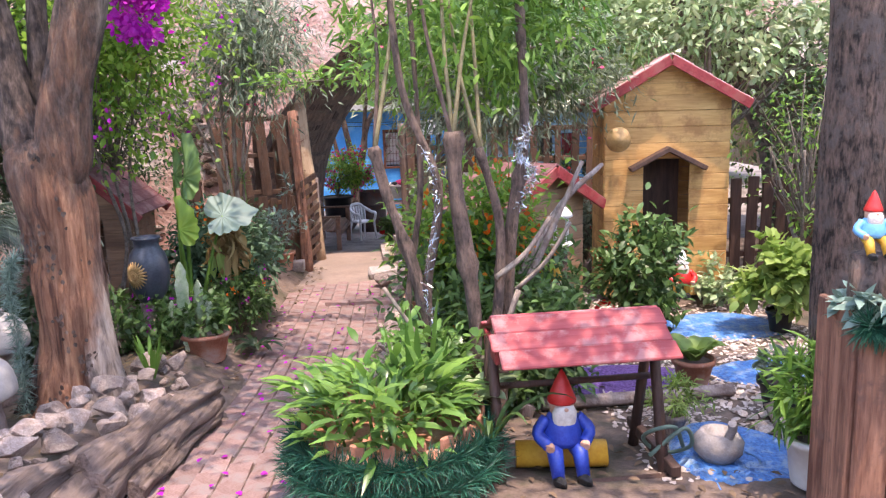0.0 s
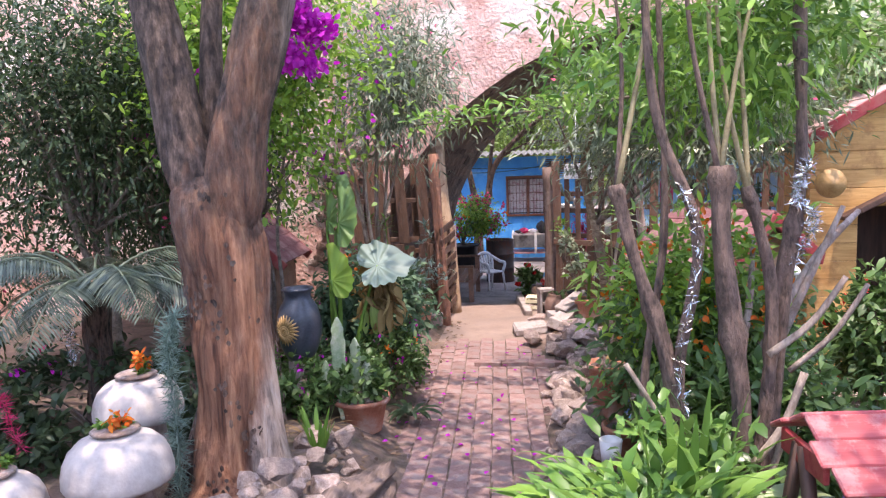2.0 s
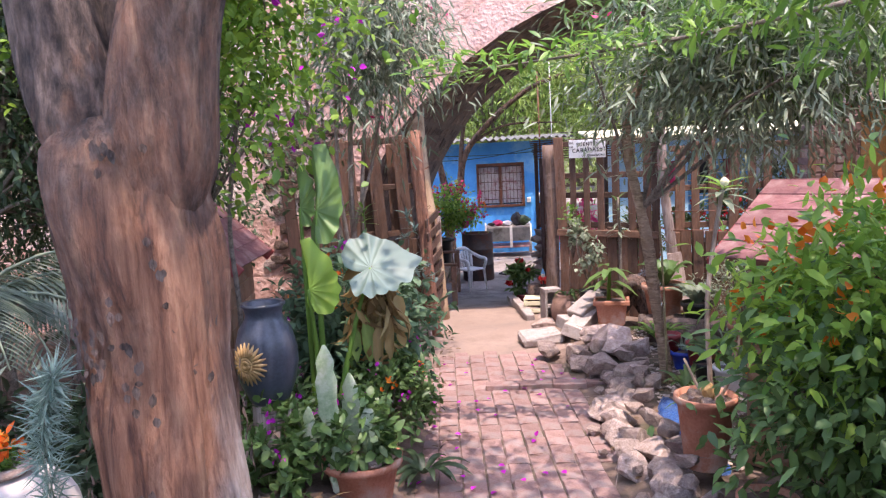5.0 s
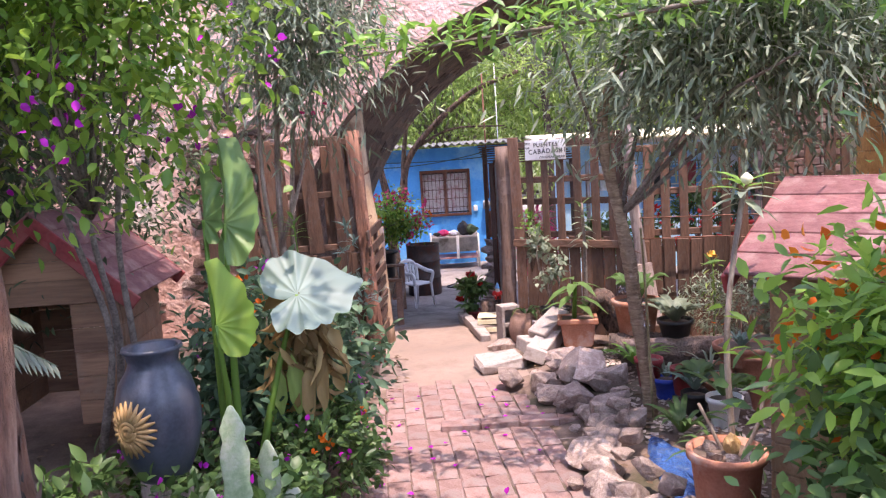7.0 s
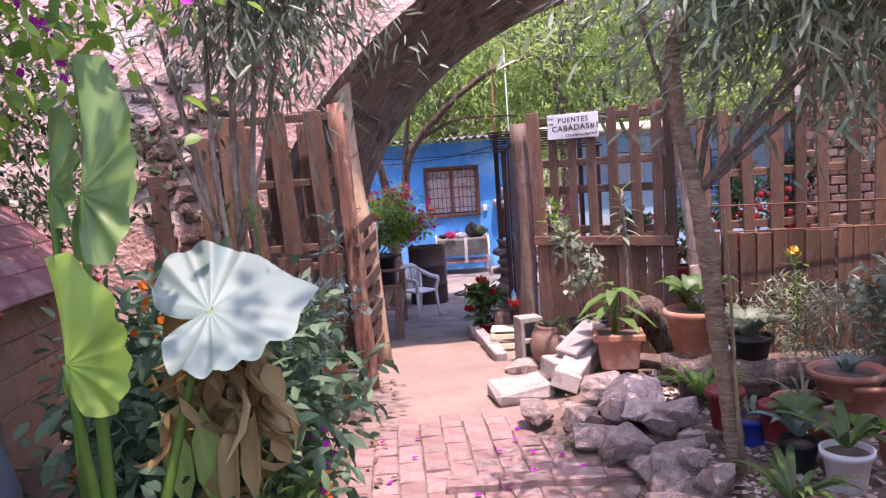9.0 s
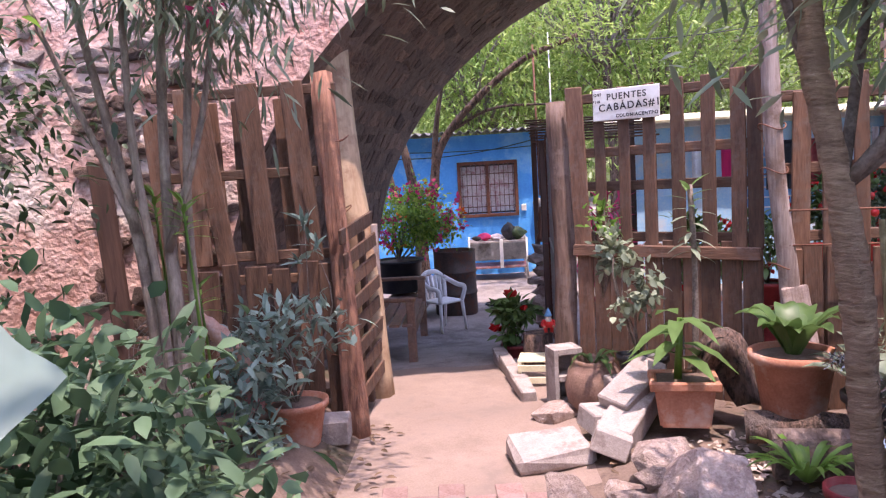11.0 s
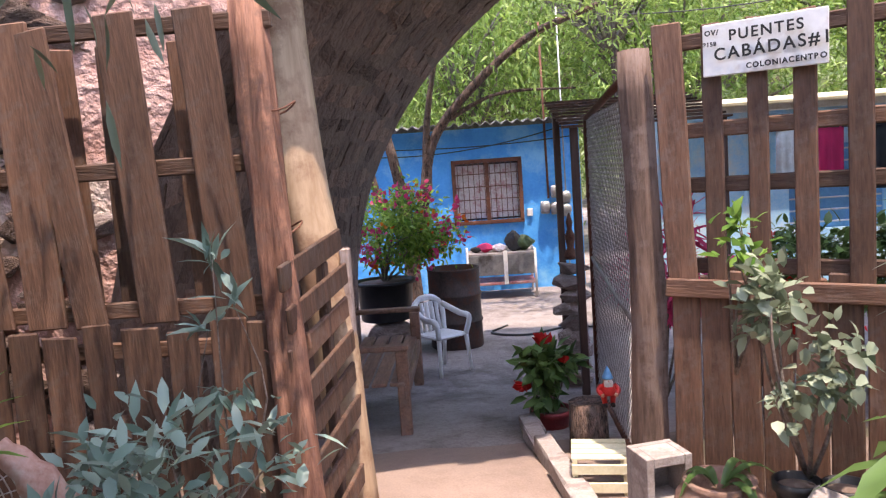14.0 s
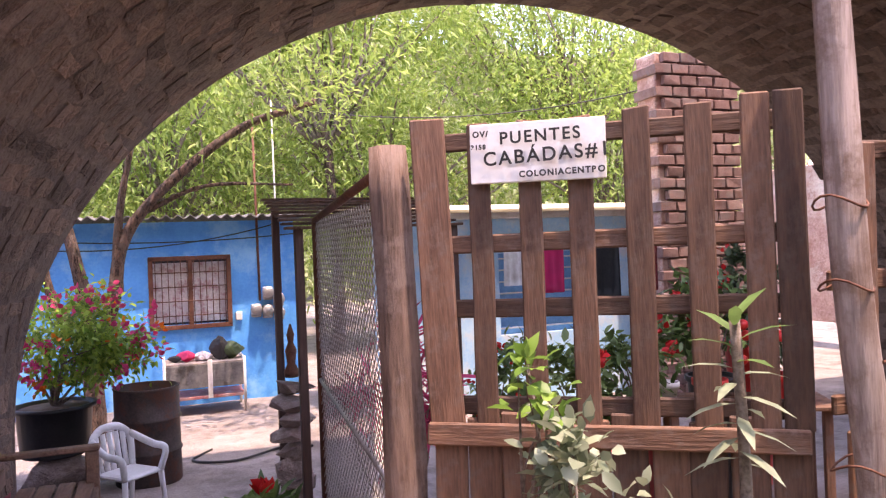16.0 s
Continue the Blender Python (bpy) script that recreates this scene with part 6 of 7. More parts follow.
for k, (x, y, s) in enumerate(((-1.0, 12.75, 0.3), (-1.0, 12.45, 0.32), (-0.96, 12.1, 0.34), (-0.92, 11.75, 0.34), (-0.88, 11.4, 0.34))):
    single("kerb_brick", box(0.11, s, 0.1, 0, 0, 0.03, 0.012, rough=0.006), "concrete", "worn kerb block edging the gateway", "brick", "kerb blocks", at=pose(x, y, G(x, y) + 0.02, 4, -3, 8))


# ---- concrete blocks and pots by the gate ----
def hollow_block(x, y, z, m):
    """A hollow block on end, its two openings to the front."""
    root = thing("concrete_block", "grey hollow concrete block stood on end", "concrete block", group="concrete blocks")
    root.matrix_world = pose(x, y, z) @ m
    w, d, h = 0.2, 0.16, 0.40
    part("face_shell", box(w, 0.032, h, 0, d / 2, h / 2, 0.003), "concrete", root)
    for zz in (0.02, h / 2, h - 0.02):
        part("web", box(w - 0.066, d - 0.02, 0.04, 0, -0.01, zz, 0.003), "concrete", root)
    for sx in (-1, 1):
        part("side_shell", box(0.032, d - 0.02, h, sx * (w / 2 - 0.016), -0.01, h / 2, 0.003), "concrete", root)
    return root


hollow_block(-0.62, 11.12, -0.66, pose(0, 0, 0, 0, 0, 15))
for x, y, z, rx, ry, rz, l in ((-0.3, 10.42, -0.36, 10, -25, 40, 0.4), (-0.36, 10.28, -0.48, 8, -20, 55, 0.4), (-0.5, 10.05, -0.52, 20, 10, 80, 0.3), (-0.46, 10.35, -0.5, 5, 5, 20, 0.3), (-0.22, 10.62, -0.42, 0, 0, 10, 0.4)):
    single("concrete_block", box(l, 0.2, 0.16 if l > 0.35 else 0.12, 0, 0, 0, 0.008, rough=0.003), "concrete", "pale solid concrete block tumbled in a pile", "concrete block", "concrete blocks", at=pose(x, y, z, rx, ry, rz))
single("concrete_slab", box(0.42, 0.34, 0.1, 0, 0, 0, 0.02, rough=0.012), "concrete", "broken pale concrete slab at the step", "slab", at=pose(-0.82, 10.15, -0.6, 2, -3, 8))
single("concrete_block", box(0.3, 0.2, 0.15, 0, 0, 0.07, 0.01), "concrete", "grey concrete block beside the gate post", "concrete block", at=pose(-2.13, 10.5, -0.62, 0, 0, 5))
ug = thing("clay_jar", "squat round brown clay jar", "jar", -0.46, 10.88, -0.66)
part("body", lathe([(0.03, 0), (0.1, 0.0), (0.17, 0.1), (0.185, 0.2), (0.16, 0.31), (0.125, 0.35), (0.135, 0.37), (0.11, 0.37), (0.1, 0.3), (0.02, 0.28)], 30), "jarclay", ug)
fronds("orchid", "drooping strap-leaved plant in a clay jar", -0.46, 10.88, -0.32, 7, 0.34, 0.04, "leaf", 0.8, 0.9, 0.8)
pot(-0.27, 10.66, -0.34, 0.075, 0.13, "black", "small black nursery pot on a block")
pot(-0.13, 10.6, -0.34, 0.075, 0.13, "black", "small black nursery pot on a block")
cr = thing("wooden_crate", "cream-painted slatted wooden fruit crate", "crate", -0.76, 11.75, -0.69, -8)
for k in range(4):
    part("slat", box(0.27, 0.055, 0.012, 0, -0.1 + 0.068 * k, 0.2, 0.003), "cream", cr)
for k in range(2):
    part("slat", box(0.27, 0.012, 0.05, 0, -0.13, 0.06 + 0.09 * k, 0.003), "cream", cr)
for sx in (-1, 1):
    for sy in (-1, 1):
        part("corner_post", box(0.025, 0.025, 0.2, sx * 0.12, sy * 0.115, 0.1, 0.003), "cream", cr)
long_pot(-0.07, 10.22, -0.5, 0.32, 0.24, 0.24, -10)
hp = thing("ginger_plant", "broad-leaved green plant on a thick stem", "plant", -0.1, 10.22, -0.25)
part("stem", tube([(0, 0, 0), (0.02, 0, 0.34)], [0.022, 0.016], 8), "leafbright", hp)
for k, (a, zz, ln) in enumerate(((200, 0.3, 0.3), (250, 0.32, 0.26), (330, 0.2, 0.3), (20, 0.3, 0.28), (90, 0.3, 0.28), (290, 0.12, 0.28), (140, 0.25, 0.3), (170, 0.14, 0.28), (45, 0.16, 0.26), (230, 0.2, 0.27), (310, 0.34, 0.24), (110, 0.36, 0.2))):
    d = Vector((math.cos(radians(a)), math.sin(radians(a)), 0.35 if k % 2 else 0.1))
    part("leaf", leaf_mesh([(0.01, 0, zz)], [d], [(0, 0, 1)], ln, 0.10, 0.3, 0.6), "leaf", hp)
bush("ficus", "potted round-leaved climber on thin grey stems", "shrub", -0.2, 10.72, -0.25, (-0.05, -0.05, 0.55), (0.4, 0.2, 0.42), 330, 0.058, 0.042, "leafgrey", (), 0.01, 12, hollow=0.3)
bush("ficus", "fresh bright round-leaved sprig against the fence", "shrub", -0.38, 10.9, 0.1, (0.0, -0.1, 0.5), (0.17, 0.12, 0.13), 60, 0.06, 0.045, "leafbright", (), 0.007, 6, hollow=0.3)
cd = thing("cordyline", "bare brown stem crowned by green lance leaves", "plant", 0.06, 10.48, -0.45)
part("stem", tube(spline([(0, 0, 0), (0.02, 0, 0.7), (0, 0, 1.25)], 5), np.linspace(0.02, 0.014, 11), 8, wob=0.2), "twig", cd)
for k in range(22):
    a = 2.4 * k
    zz = 0.85 + 0.4 * (k / 22)
    part("leaf", leaf_mesh([(0, 0, zz)], [(math.cos(a), math.sin(a), -0.1 + 1.4 * (k / 22) ** 3)], [(0, 0, 1)], 0.15, 0.038, 0.2, 0.3), "leafgrey" if k < 15 else "leaf", cd)
pot(0.4, 9.92, -0.4, 0.2, 0.36, label="large round terracotta pot with moulded swags", rim=0.05)
rock(0.4, 9.92, -0.48, 0.3, 4)
fronds("dracaena", "broad dark green strap-leaved pot plant", 0.4, 9.92, -0.07, 13, 0.5, 0.12, "leaf", 0.65, 0.75, 1.15)
single("driftwood", tube(spline([(0.02, 10.42, -0.42), (0.12, 10.42, -0.2), (0.24, 10.4, -0.12), (0.36, 10.35, -0.42)], 6), 0.11 - 0.004 * np.abs(np.arange(19) - 9), 22, wob=0.9, seed=8), "bark", "large gnarled brown driftwood root", "driftwood")
fronds("fern", "bright feathery green fern", 0.2, 9.3, -0.45, 34, 0.38, 0.03, "leafbright", 0.8, 0.6, 0.9)
for x, y, r, h, mt, lb in ((0.72, 9.05, 0.17, 0.13, "terracotta", "shallow terracotta bowl among pots"), (1.02, 8.95, 0.16, 0.25, "terracotta", "terracotta pot tipped on its side"), (0.45, 8.1, 0.11, 0.2, "white", "white tapered plastic pot"), (0.28, 8.75, 0.1, 0.16, "bluecoat", "small blue glazed pot"), (0.62, 8.6, 0.1, 0.14, "terracotta", "small plain terracotta pot"), (0.35, 8.35, 0.09, 0.16, "black", "small black plastic nursery pot"), (0.42, 7.0, 0.09, 0.16, "black", "small dark plastic pot"), (0.55, 6.6, 0.11, 0.2, "terracotta", "plain round terracotta pot"), (-0.2, 5.55, 0.12, 0.28, "terracotta", "terracotta pot in the shrubbery"), (0.05, 5.3, 0.11, 0.2, "terracotta", "terracotta pot in the shrubbery")):
    pot(x, y, G(x, y), r, h, mt, lb)
for x, y, z, n, l, w, mt in ((0.72, 9.05, -0.45, 14, 0.3, 0.02, "leafgrey"), (0.45, 8.1, -0.35, 10, 0.35, 0.05, "leaf"), (0.28, 8.75, -0.4, 12, 0.28, 0.03, "leafgrey"), (0.1, 7.9, -0.5, 16, 0.4, 0.04, "leaf"), (0.35, 8.35, -0.38, 10, 0.3, 0.05, "leafblue"), (0.42, 7.0, -0.38, 10, 0.22, 0.02, "leafgrey")):
    fronds("pot_plant", "strap-leaved plant growing in a pot", x, y, z, n, l, w, mt, 0.8, 0.6, 0.9)
bush("asparagus_fern", "wispy grey-green foliage among the pots", "shrub", 1.25, 9.7, -0.45, (0, 0, 0.3), (0.5, 0.3, 0.28), 2200, 0.06, 0.012, "leafgrey", (("petalorange", 3, 0.05),), 0.006, 10)
bush("shrub", "mixed low pot plants in front of the fence", "shrub", 2.0, 9.5, -0.45, (0, 0, 0.4), (0.6, 0.45, 0.4), 2600, 0.09, 0.04, "leafgrey", (("petal", 5, 0.04),), 0.01, 16)
pool(-0.08, 7.2, 0.13, 0.75, G(-0.05, 7.3) + 0.03, "pebble_bed", "bluechips", "strip of blue glass chips behind the edging stones", "gravel bed", 6)
gp0 = pot(-0.2, 6.45, -0.42, 0.155, 0.40, label="tall terracotta pot holding stones and a gilt heart")
part("gilt_heart", lump_mesh(5, 1.0), "ochre", gp0, "wrinkled gilt ornament", at=pose(0.02, -0.03, 0.43) @ Matrix.Diagonal((0.09, 0.09, 0.1, 1)))
for k, (x, y) in enumerate(((-0.07, -0.05), (-0.05, 0.06), (0.06, -0.08), (-0.01, -0.1))):
    rock(-0.2 + x, 6.45 + y, -0.03, 0.085, k + 2, "stones in the pot", "white and pink pebble lying in a pot")
pm = thing("plumeria", "bare-stemmed plumeria with a tuft of leaves and a bud", "plant", -0.16, 6.48, -0.08)
for pts, r in (([(0, 0, 0), (-0.02, 0.0, 0.5), (0.02, 0.02, 0.85), (0.07, 0.02, 1.16)], 0.014), ([(0.03, 0.0, 0.0), (0.10, -0.02, 0.16), (0.16, -0.02, 0.45)], 0.010), ([(-0.03, 0.0, 0.0), (-0.14, 0.02, 0.25)], 0.009)):
    sp = spline(pts, 5)
    part("stem", tube(sp, np.linspace(r, r * 0.75, len(sp)), 8, wob=0.25), "greybark", pm)
for k in range(15):
    a = 2.4 * k
    part("leaf", leaf_mesh([(0.07, 0.02, 1.1 + 0.006 * k)], [(math.cos(a), math.sin(a), -0.2 + 0.07 * k)], [(0, 0, 1)], 0.16, 0.045, 0.25, 0.35), "leafgrey" if k < 9 else "leafbright", pm)
part("bud", lathe([(0.004, 0), (0.022, 0.01), (0.026, 0.03), (0.004, 0.05)], 10), "cream", pm, at=pose(0.075, 0.0, 1.18))
sp = spline([(0.15, 9.55, -0.42), (0.8, 9.4, -0.4), (1.7, 9.3, -0.4)], 6)
single("log", tube(sp, np.linspace(0.10, 0.085, len(sp)), 22, wob=0.5, seed=3), "weathered", "long grey weathered log lying behind the fern", "log")
single("leaning_plank", box(0.15, 0.03, 0.62, 0, 0, 0.3, 0.008, rough=0.004), "greywood", "short grey plank leaning against the fence", "plank", at=pose(0.72, 10.42, -0.42, -8, -7, 0))
for x, y, z, r, h, mt, lb in ((0.62, 9.55, -0.36, 0.14, 0.2, "black", "round black plastic pot behind the log"), (0.95, 9.0, -0.42, 0.2, 0.16, "terracotta", "wide terracotta bowl of small succulents"), (1.35, 8.75, -0.42, 0.17, 0.26, "terracotta", "round terracotta pot beside the wide bowl"), (0.36, 8.62, -0.5, 0.085, 0.2, "redpaint", "narrow red bottle-shaped pot"), (0.18, 8.85, -0.5, 0.1, 0.22, "redpaint", "small red plastic pot behind the slim trunk"), (0.75, 8.2, -0.5, 0.09, 0.16, "terracotta", "small terracotta pot with saucer"), (0.58, 8.35, -0.5, 0.06, 0.1, "concrete", "little grey pottery cup")):
    pot(x, y, z, r, h, mt, lb)
fronds("bromeliad", "broad grey-green bromeliad in a black pot", 0.62, 9.55, -0.18, 16, 0.42, 0.085, "leafgrey", 0.75, 0.55, 0.9)
fronds("succulent", "spiky small succulent in a wide bowl", 0.95, 9.0, -0.28, 22, 0.16, 0.025, "leafblue", 0.7, 0.4, 1.0)
fronds("pothos", "fresh green heart-leaved plant among pots", 0.62, 8.25, -0.36, 9, 0.2, 0.12, "leafbright", 0.8, 0.5, 0.8)
fronds("pot_plant", "broad-leaved green pot plant beside the slim trunk", 0.4, 8.45, -0.34, 9, 0.26, 0.11, "leaf", 0.8, 0.5, 0.8)
fronds("spider_plant", "long arching strap leaves hanging over the stones", 0.02, 7.0, -0.42, 16, 0.48, 0.028, "leaf", 0.8, 0.9, 1.2)
n = 2200
bx0, by0 = RNG.uniform(-0.1, 1.7, n), RNG.uniform(6.6, 10.2, n)
rub = thing("rubble_litter", "pinkish rubble chips strewn among the pots", "gravel", kind="stuff")
part("rubble_chip", leaf_mesh(np.array([(x, y, G(x, y) + 0.015) for x, y in zip(bx0, by0)]), unit(n) * np.array([1, 1, 0.2]), np.array([0, 0, 1.0]) + unit(n) * 0.4, 0.03 + 0.04 * RNG.random(n), 0.04, -0.4, 0.2), "pebble", rub, kind="stuff")
yf = thing("yellow_rose", "slim potted plant with one yellow bloom", "flowers", 1.02, 9.75, -0.45)
part("stem", tube([(0, 0, 0), (0.02, 0, 0.4), (0.0, 0, 0.78)], [0.008, 0.006, 0.004], 6), "leafbright", yf)
part("foliage", leaf_mesh(np.array([0, 0, 0.3]) + RNG.random((40, 3)) * np.array([0.1, 0.1, 0.45]) - np.array([0.05, 0.05, 0]), unit(40), unit(40) + np.array([0, 0, 1.0]), 0.09, 0.02), "leafyel", yf, kind="stuff")
part("bloom", leaf_mesh(np.tile([0, 0, 0.78], (14, 1)), unit(14) + np.array([0, 0, 0.5]), unit(14), 0.05, 0.045), "yellow", yf, kind="stuff")
tq = spline([(0.04, 8.3, -0.55), (0.02, 8.32, 0.3), (0.0, 8.33, 0.75)], 4)
single("bamboo_stake", tube(tq, 0.009, 7), "cane", "thin pale cane stake tied beside the trunk", "stake")
pot(-2.24, 10.3, -0.56, 0.17, 0.26, label="terracotta pot beside the log post")
bush("sage_bush", "potted shrub with blue-grey lance leaves", "shrub", -2.24, 10.3, -0.32, (-0.05, -0.05, 0.28), (0.42, 0.3, 0.3), 560, 0.095, 0.035, "leafblue", (), 0.008, 14, hollow=0.2)
bush("sage_bush", "straggling blue-grey sprays along the low boards", "shrub", -2.5, 9.95, -0.5, (-0.05, 0, 0.2), (0.4, 0.25, 0.24), 520, 0.09, 0.035, "leafblue", (), 0.008, 12, hollow=0.2)
bush("sage_bush", "loose sprig climbing the log post", "shrub", -2.2, 10.62, -0.2, (0.02, 0, 0.55), (0.08, 0.08, 0.45), 60, 0.1, 0.035, "leafblue", (), 0.006, 4)
bush("loquat", "large-leaved green shrub beside the path", "shrub", -2.45, 9.2, -0.45, (-0.1, 0, 0.22), (0.42, 0.4, 0.2), 340, 0.16, 0.07, "leafmatte", (), 0.012, 10)
for k, (x, y, top) in enumerate(((-2.72, 9.75, 0.9), (-2.5, 9.55, 0.86), (-2.6, 9.9, 0.45))):
    cane = thing("lily_shoot", "thin green upright shoot with a leafy tip", "plant", x, y, -0.5)
    part("stem", tube(spline([(0, 0, 0), (0.03, 0, 0.5 * (top + 0.5)), (0.0, 0, top + 0.5)], 5), np.linspace(0.011, 0.006, 11), 7), "leafbright", cane)
    n = 16
    a = 2.4 * np.arange(n)
    part("foliage", leaf_mesh(np.stack([0 * a, 0 * a, top + 0.36 + 0.010 * np.arange(n)], 1), np.stack([np.cos(a), np.sin(a), 0.15 + 0.06 * np.arange(n)], 1), np.tile([0, 0, 1.0], (n, 1)), 0.15, 0.026, 0.2, 0.25), "leafbright", cane, kind="stuff")
sk = thing("animal_skull_planter", "pinkish clay ornament with a ribbed horn", "ornament", -2.66, 10.2, -0.32)
part("horn", tube(spline([(0, 0, 0), (0.12, 0, 0.22), (0.05, 0, 0.42), (-0.06, 0, 0.55)], 6), np.linspace(0.10, 0.03, 19) * (1 + 0.12 * np.sin(np.arange(19) * 2.1)), 16, wob=0.2), "horncl", sk)
part("base_bowl", lathe([(0.05, -0.2), (0.2, -0.1), (0.26, 0.02), (0.24, 0.04), (0.05, 0.0)], 20), "pinkroof", sk)
fan = thing("fan_guard", "round white wire fan guard", "fan", -2.98, 10.35, -0.02)
part("hub", lathe([(0.0, 0), (0.07, 0.0), (0.065, 0.03), (0.0, 0.035)], 20), "plastic", fan, "white plastic fan hub", at=pose(0, -0.01, 0, 90))
for r in np.linspace(0.03, 0.24, 9):
    part("ring", tube([(r * math.cos(a), 0, r * math.sin(a)) for a in np.linspace(0, 2 * math.pi, 25)], 0.003, 4), "steel", fan)
for k in range(24):
    a = 2 * math.pi * k / 24
    part("spoke", tube([(0, 0, 0), (0.24 * math.cos(a), 0, 0.24 * math.sin(a))], 0.002, 4), "steel", fan)

# iron ties on the posts
def tie(x, y, z, r, ang=0):
    pts = [(x + r * math.cos(a), y + r * math.sin(a), z + 0.02 * math.sin(2 * a + ang)) for a in np.linspace(0, 2 * math.pi, 17)]
    single("wire_tie", tube(pts, 0.004, 5), "iron", "twisted rusty wire tying post to fence", "wire", "wire ties")


for z in (1.2, 0.75, 0.28, -0.2):
    tie(-2.06 + 0.02 * z, 10.93 + 0.05 * z, z, 0.085, z)
for z in (1.1, 0.85, 0.3, 0.05):
    tie(0.6 - 0.04 * z, 10.57, z, 0.075, z)

# ---- cables and wires ----
for a, b, sag in (((-4.0, 19.9, 1.45), (0.5, 19.9, 1.35), 0.12), ((-3.5, 19.85, 1.3), (0.25, 19.9, 1.5), 0.2), ((0.26, 19.9, 3.2), (6.0, 17.0, 3.4), 0.4)):
    pts = [Vector(a).lerp(Vector(b), u) - Vector((0, 0, sag * 4 * u * (1 - u))) for u in np.linspace(0, 1, 15)]
    single("cable", tube(pts, 0.009, 5), "black", "slack black cable along the house wall", "cable")
for z in (0.42, 0.62):
    pts = [Vector((0.62, 10.5, z)).lerp(Vector((3.1, 10.35, z - 0.05)), u) for u in np.linspace(0, 1, 9)]
    single("fence_wire", tube(pts, 0.006, 5), "iron", "thin rusty wire strung along the fence", "wire")

# ---- gnome garden beside the start of the path ----
def gnome(x, y, z, h, hat, coat, legs, label, rz=0, seated=True):
    """A garden gnome as one mesh: hat, face, beard, coat, arms and boots."""
    bm = bmesh.new()
    mats = [hat, coat, "beard", "skin", legs, "black"]
    def add(b, k):
        for f in b.faces:
            f.material_index = k
        join(bm, b)
    add(lathe([(0.05, 0.30), (0.19, 0.30), (0.205, 0.36), (0.17, 0.50), (0.13, 0.58), (0.05, 0.62)], 20), 1)
    add(lathe([(0.02, 0.56), (0.115, 0.60), (0.12, 0.68), (0.02, 0.76)], 18), 3)
    add(lathe([(0.135, 0.70), (0.14, 0.72), (0.115, 0.78), (0.075, 0.88), (0.03, 0.98), (0.002, 1.02)], 20), 0)
    b = lathe([(0.002, 0.30), (0.05, 0.36), (0.11, 0.5), (0.12, 0.62), (0.09, 0.68), (0.02, 0.7)], 18)
    b.transform(Matrix.Translation((0, -0.09, 0)) @ Matrix.Diagonal((1, 0.65, 1, 1)))
    add(b, 2)
    b = lathe([(0.002, 0), (0.022, 0.01), (0.022, 0.03), (0.002, 0.04)], 10)
    b.transform(Matrix.Translation((0, -0.145, 0.645)))
    add(b, 3)
    for s in (-1, 1):
        add(tube(spline([(s * 0.15, 0, 0.54), (s * 0.25, -0.06, 0.42), (s * 0.17, -0.17, 0.33)], 4), [0.06] * 9, 10), 1)
        b = lump_mesh(2, 1.0)
        q = bmesh.new()
        q.from_mesh(b)
        q.transform(Matrix.Translation((s * 0.17, -0.2, 0.33)) @ Matrix.Diagonal((0.1, 0.1, 0.1, 1)))
        add(q, 3)
        foot = (s * 0.12, -0.3, 0.06) if seated else (s * 0.09, -0.06, 0.06)
        add(tube([(s * 0.1, -0.05, 0.3), (s * 0.12, -0.2 if seated else -0.02, 0.24), foot], [0.085, 0.075, 0.06], 10), 4)
        q = bmesh.new()
        q.from_mesh(b)
        q.transform(Matrix.Translation((foot[0], foot[1] - 0.05, 0.05)) @ Matrix.Diagonal((0.13, 0.22, 0.12, 1)))
        add(q, 5)
    me = mesh_of(bm, "gnome")
    for k in mats:
        me.materials.append(M[k])
    ob = new("garden_gnome", me)
    ob.matrix_world = pose(x, y, z, 0, 0, rz) @ Matrix.Diagonal((h, h, h, 1))
    return tagged(ob, label, "garden gnome", "garden gnomes")


gnome(0.56, 3.5, -0.2, 0.52, "redskin", "bluecoat", "bluecoat", "seated garden gnome in blue with a red hat", 8)
single("log", tube([(0.34, 3.6, -0.16), (0.8, 3.58, -0.16)], [0.07, 0.07], 14, wob=0.15), "yellow", "yellow-painted log seat under the gnome", "log")
gnome(0.9, 5.95, -0.12, 0.46, "yellow", "leafdark", "darkwood", "old garden gnome with a yellow hat", 10)
gnome(2.45, 7.55, -0.4, 0.5, "white", "redskin", "yellow", "garden gnome in red beside the tall playhouse", 0, False)
single("stump", tube([(1.45, 2.5, 0.8), (1.45, 2.5, 1.07)], [0.07, 0.06], 12, wob=0.2), "bark", "short stub carrying a small gnome", "stump")
gnome(1.45, 2.5, 1.06, 0.22, "redskin", "skyblue", "yellow", "small garden gnome on the planter box", -5)
gnome(-0.62, 12.2, -0.42, 0.22, "skyblue", "redskin", "redskin", "small bright painted gnome on a stump", 0, False)

well = thing("wishing_well", "small wooden well frame with a red plank roof", "garden ornament", 0.64, 3.62, -0.28, 6)
for k in range(3):
    for s in (1, -1):
        if s < 0 and k == 2:
            continue
        bm = box(0.86 + 0.02 * (k % 2), 0.115, 0.02, 0, 0, 0, 0.006)
        part("roof_plank", bm, "wellred", well, at=pose(0.01 * (-1) ** k, -s * (0.06 + 0.1 * k), 0.83 - 0.055 * k, s * 28, 0, 0))
for sx in (-0.42, 0.40):
    part("gable_board", box(0.025, 0.34, 0.09, sx, -0.02, 0.72, 0.006), "redpaint", well)
    for s in (-1, 1):
        part("post", tube([(sx, s * 0.24, -0.05), (sx, s * 0.02, 0.75)], [0.028, 0.026], 4), "darkwood", well)
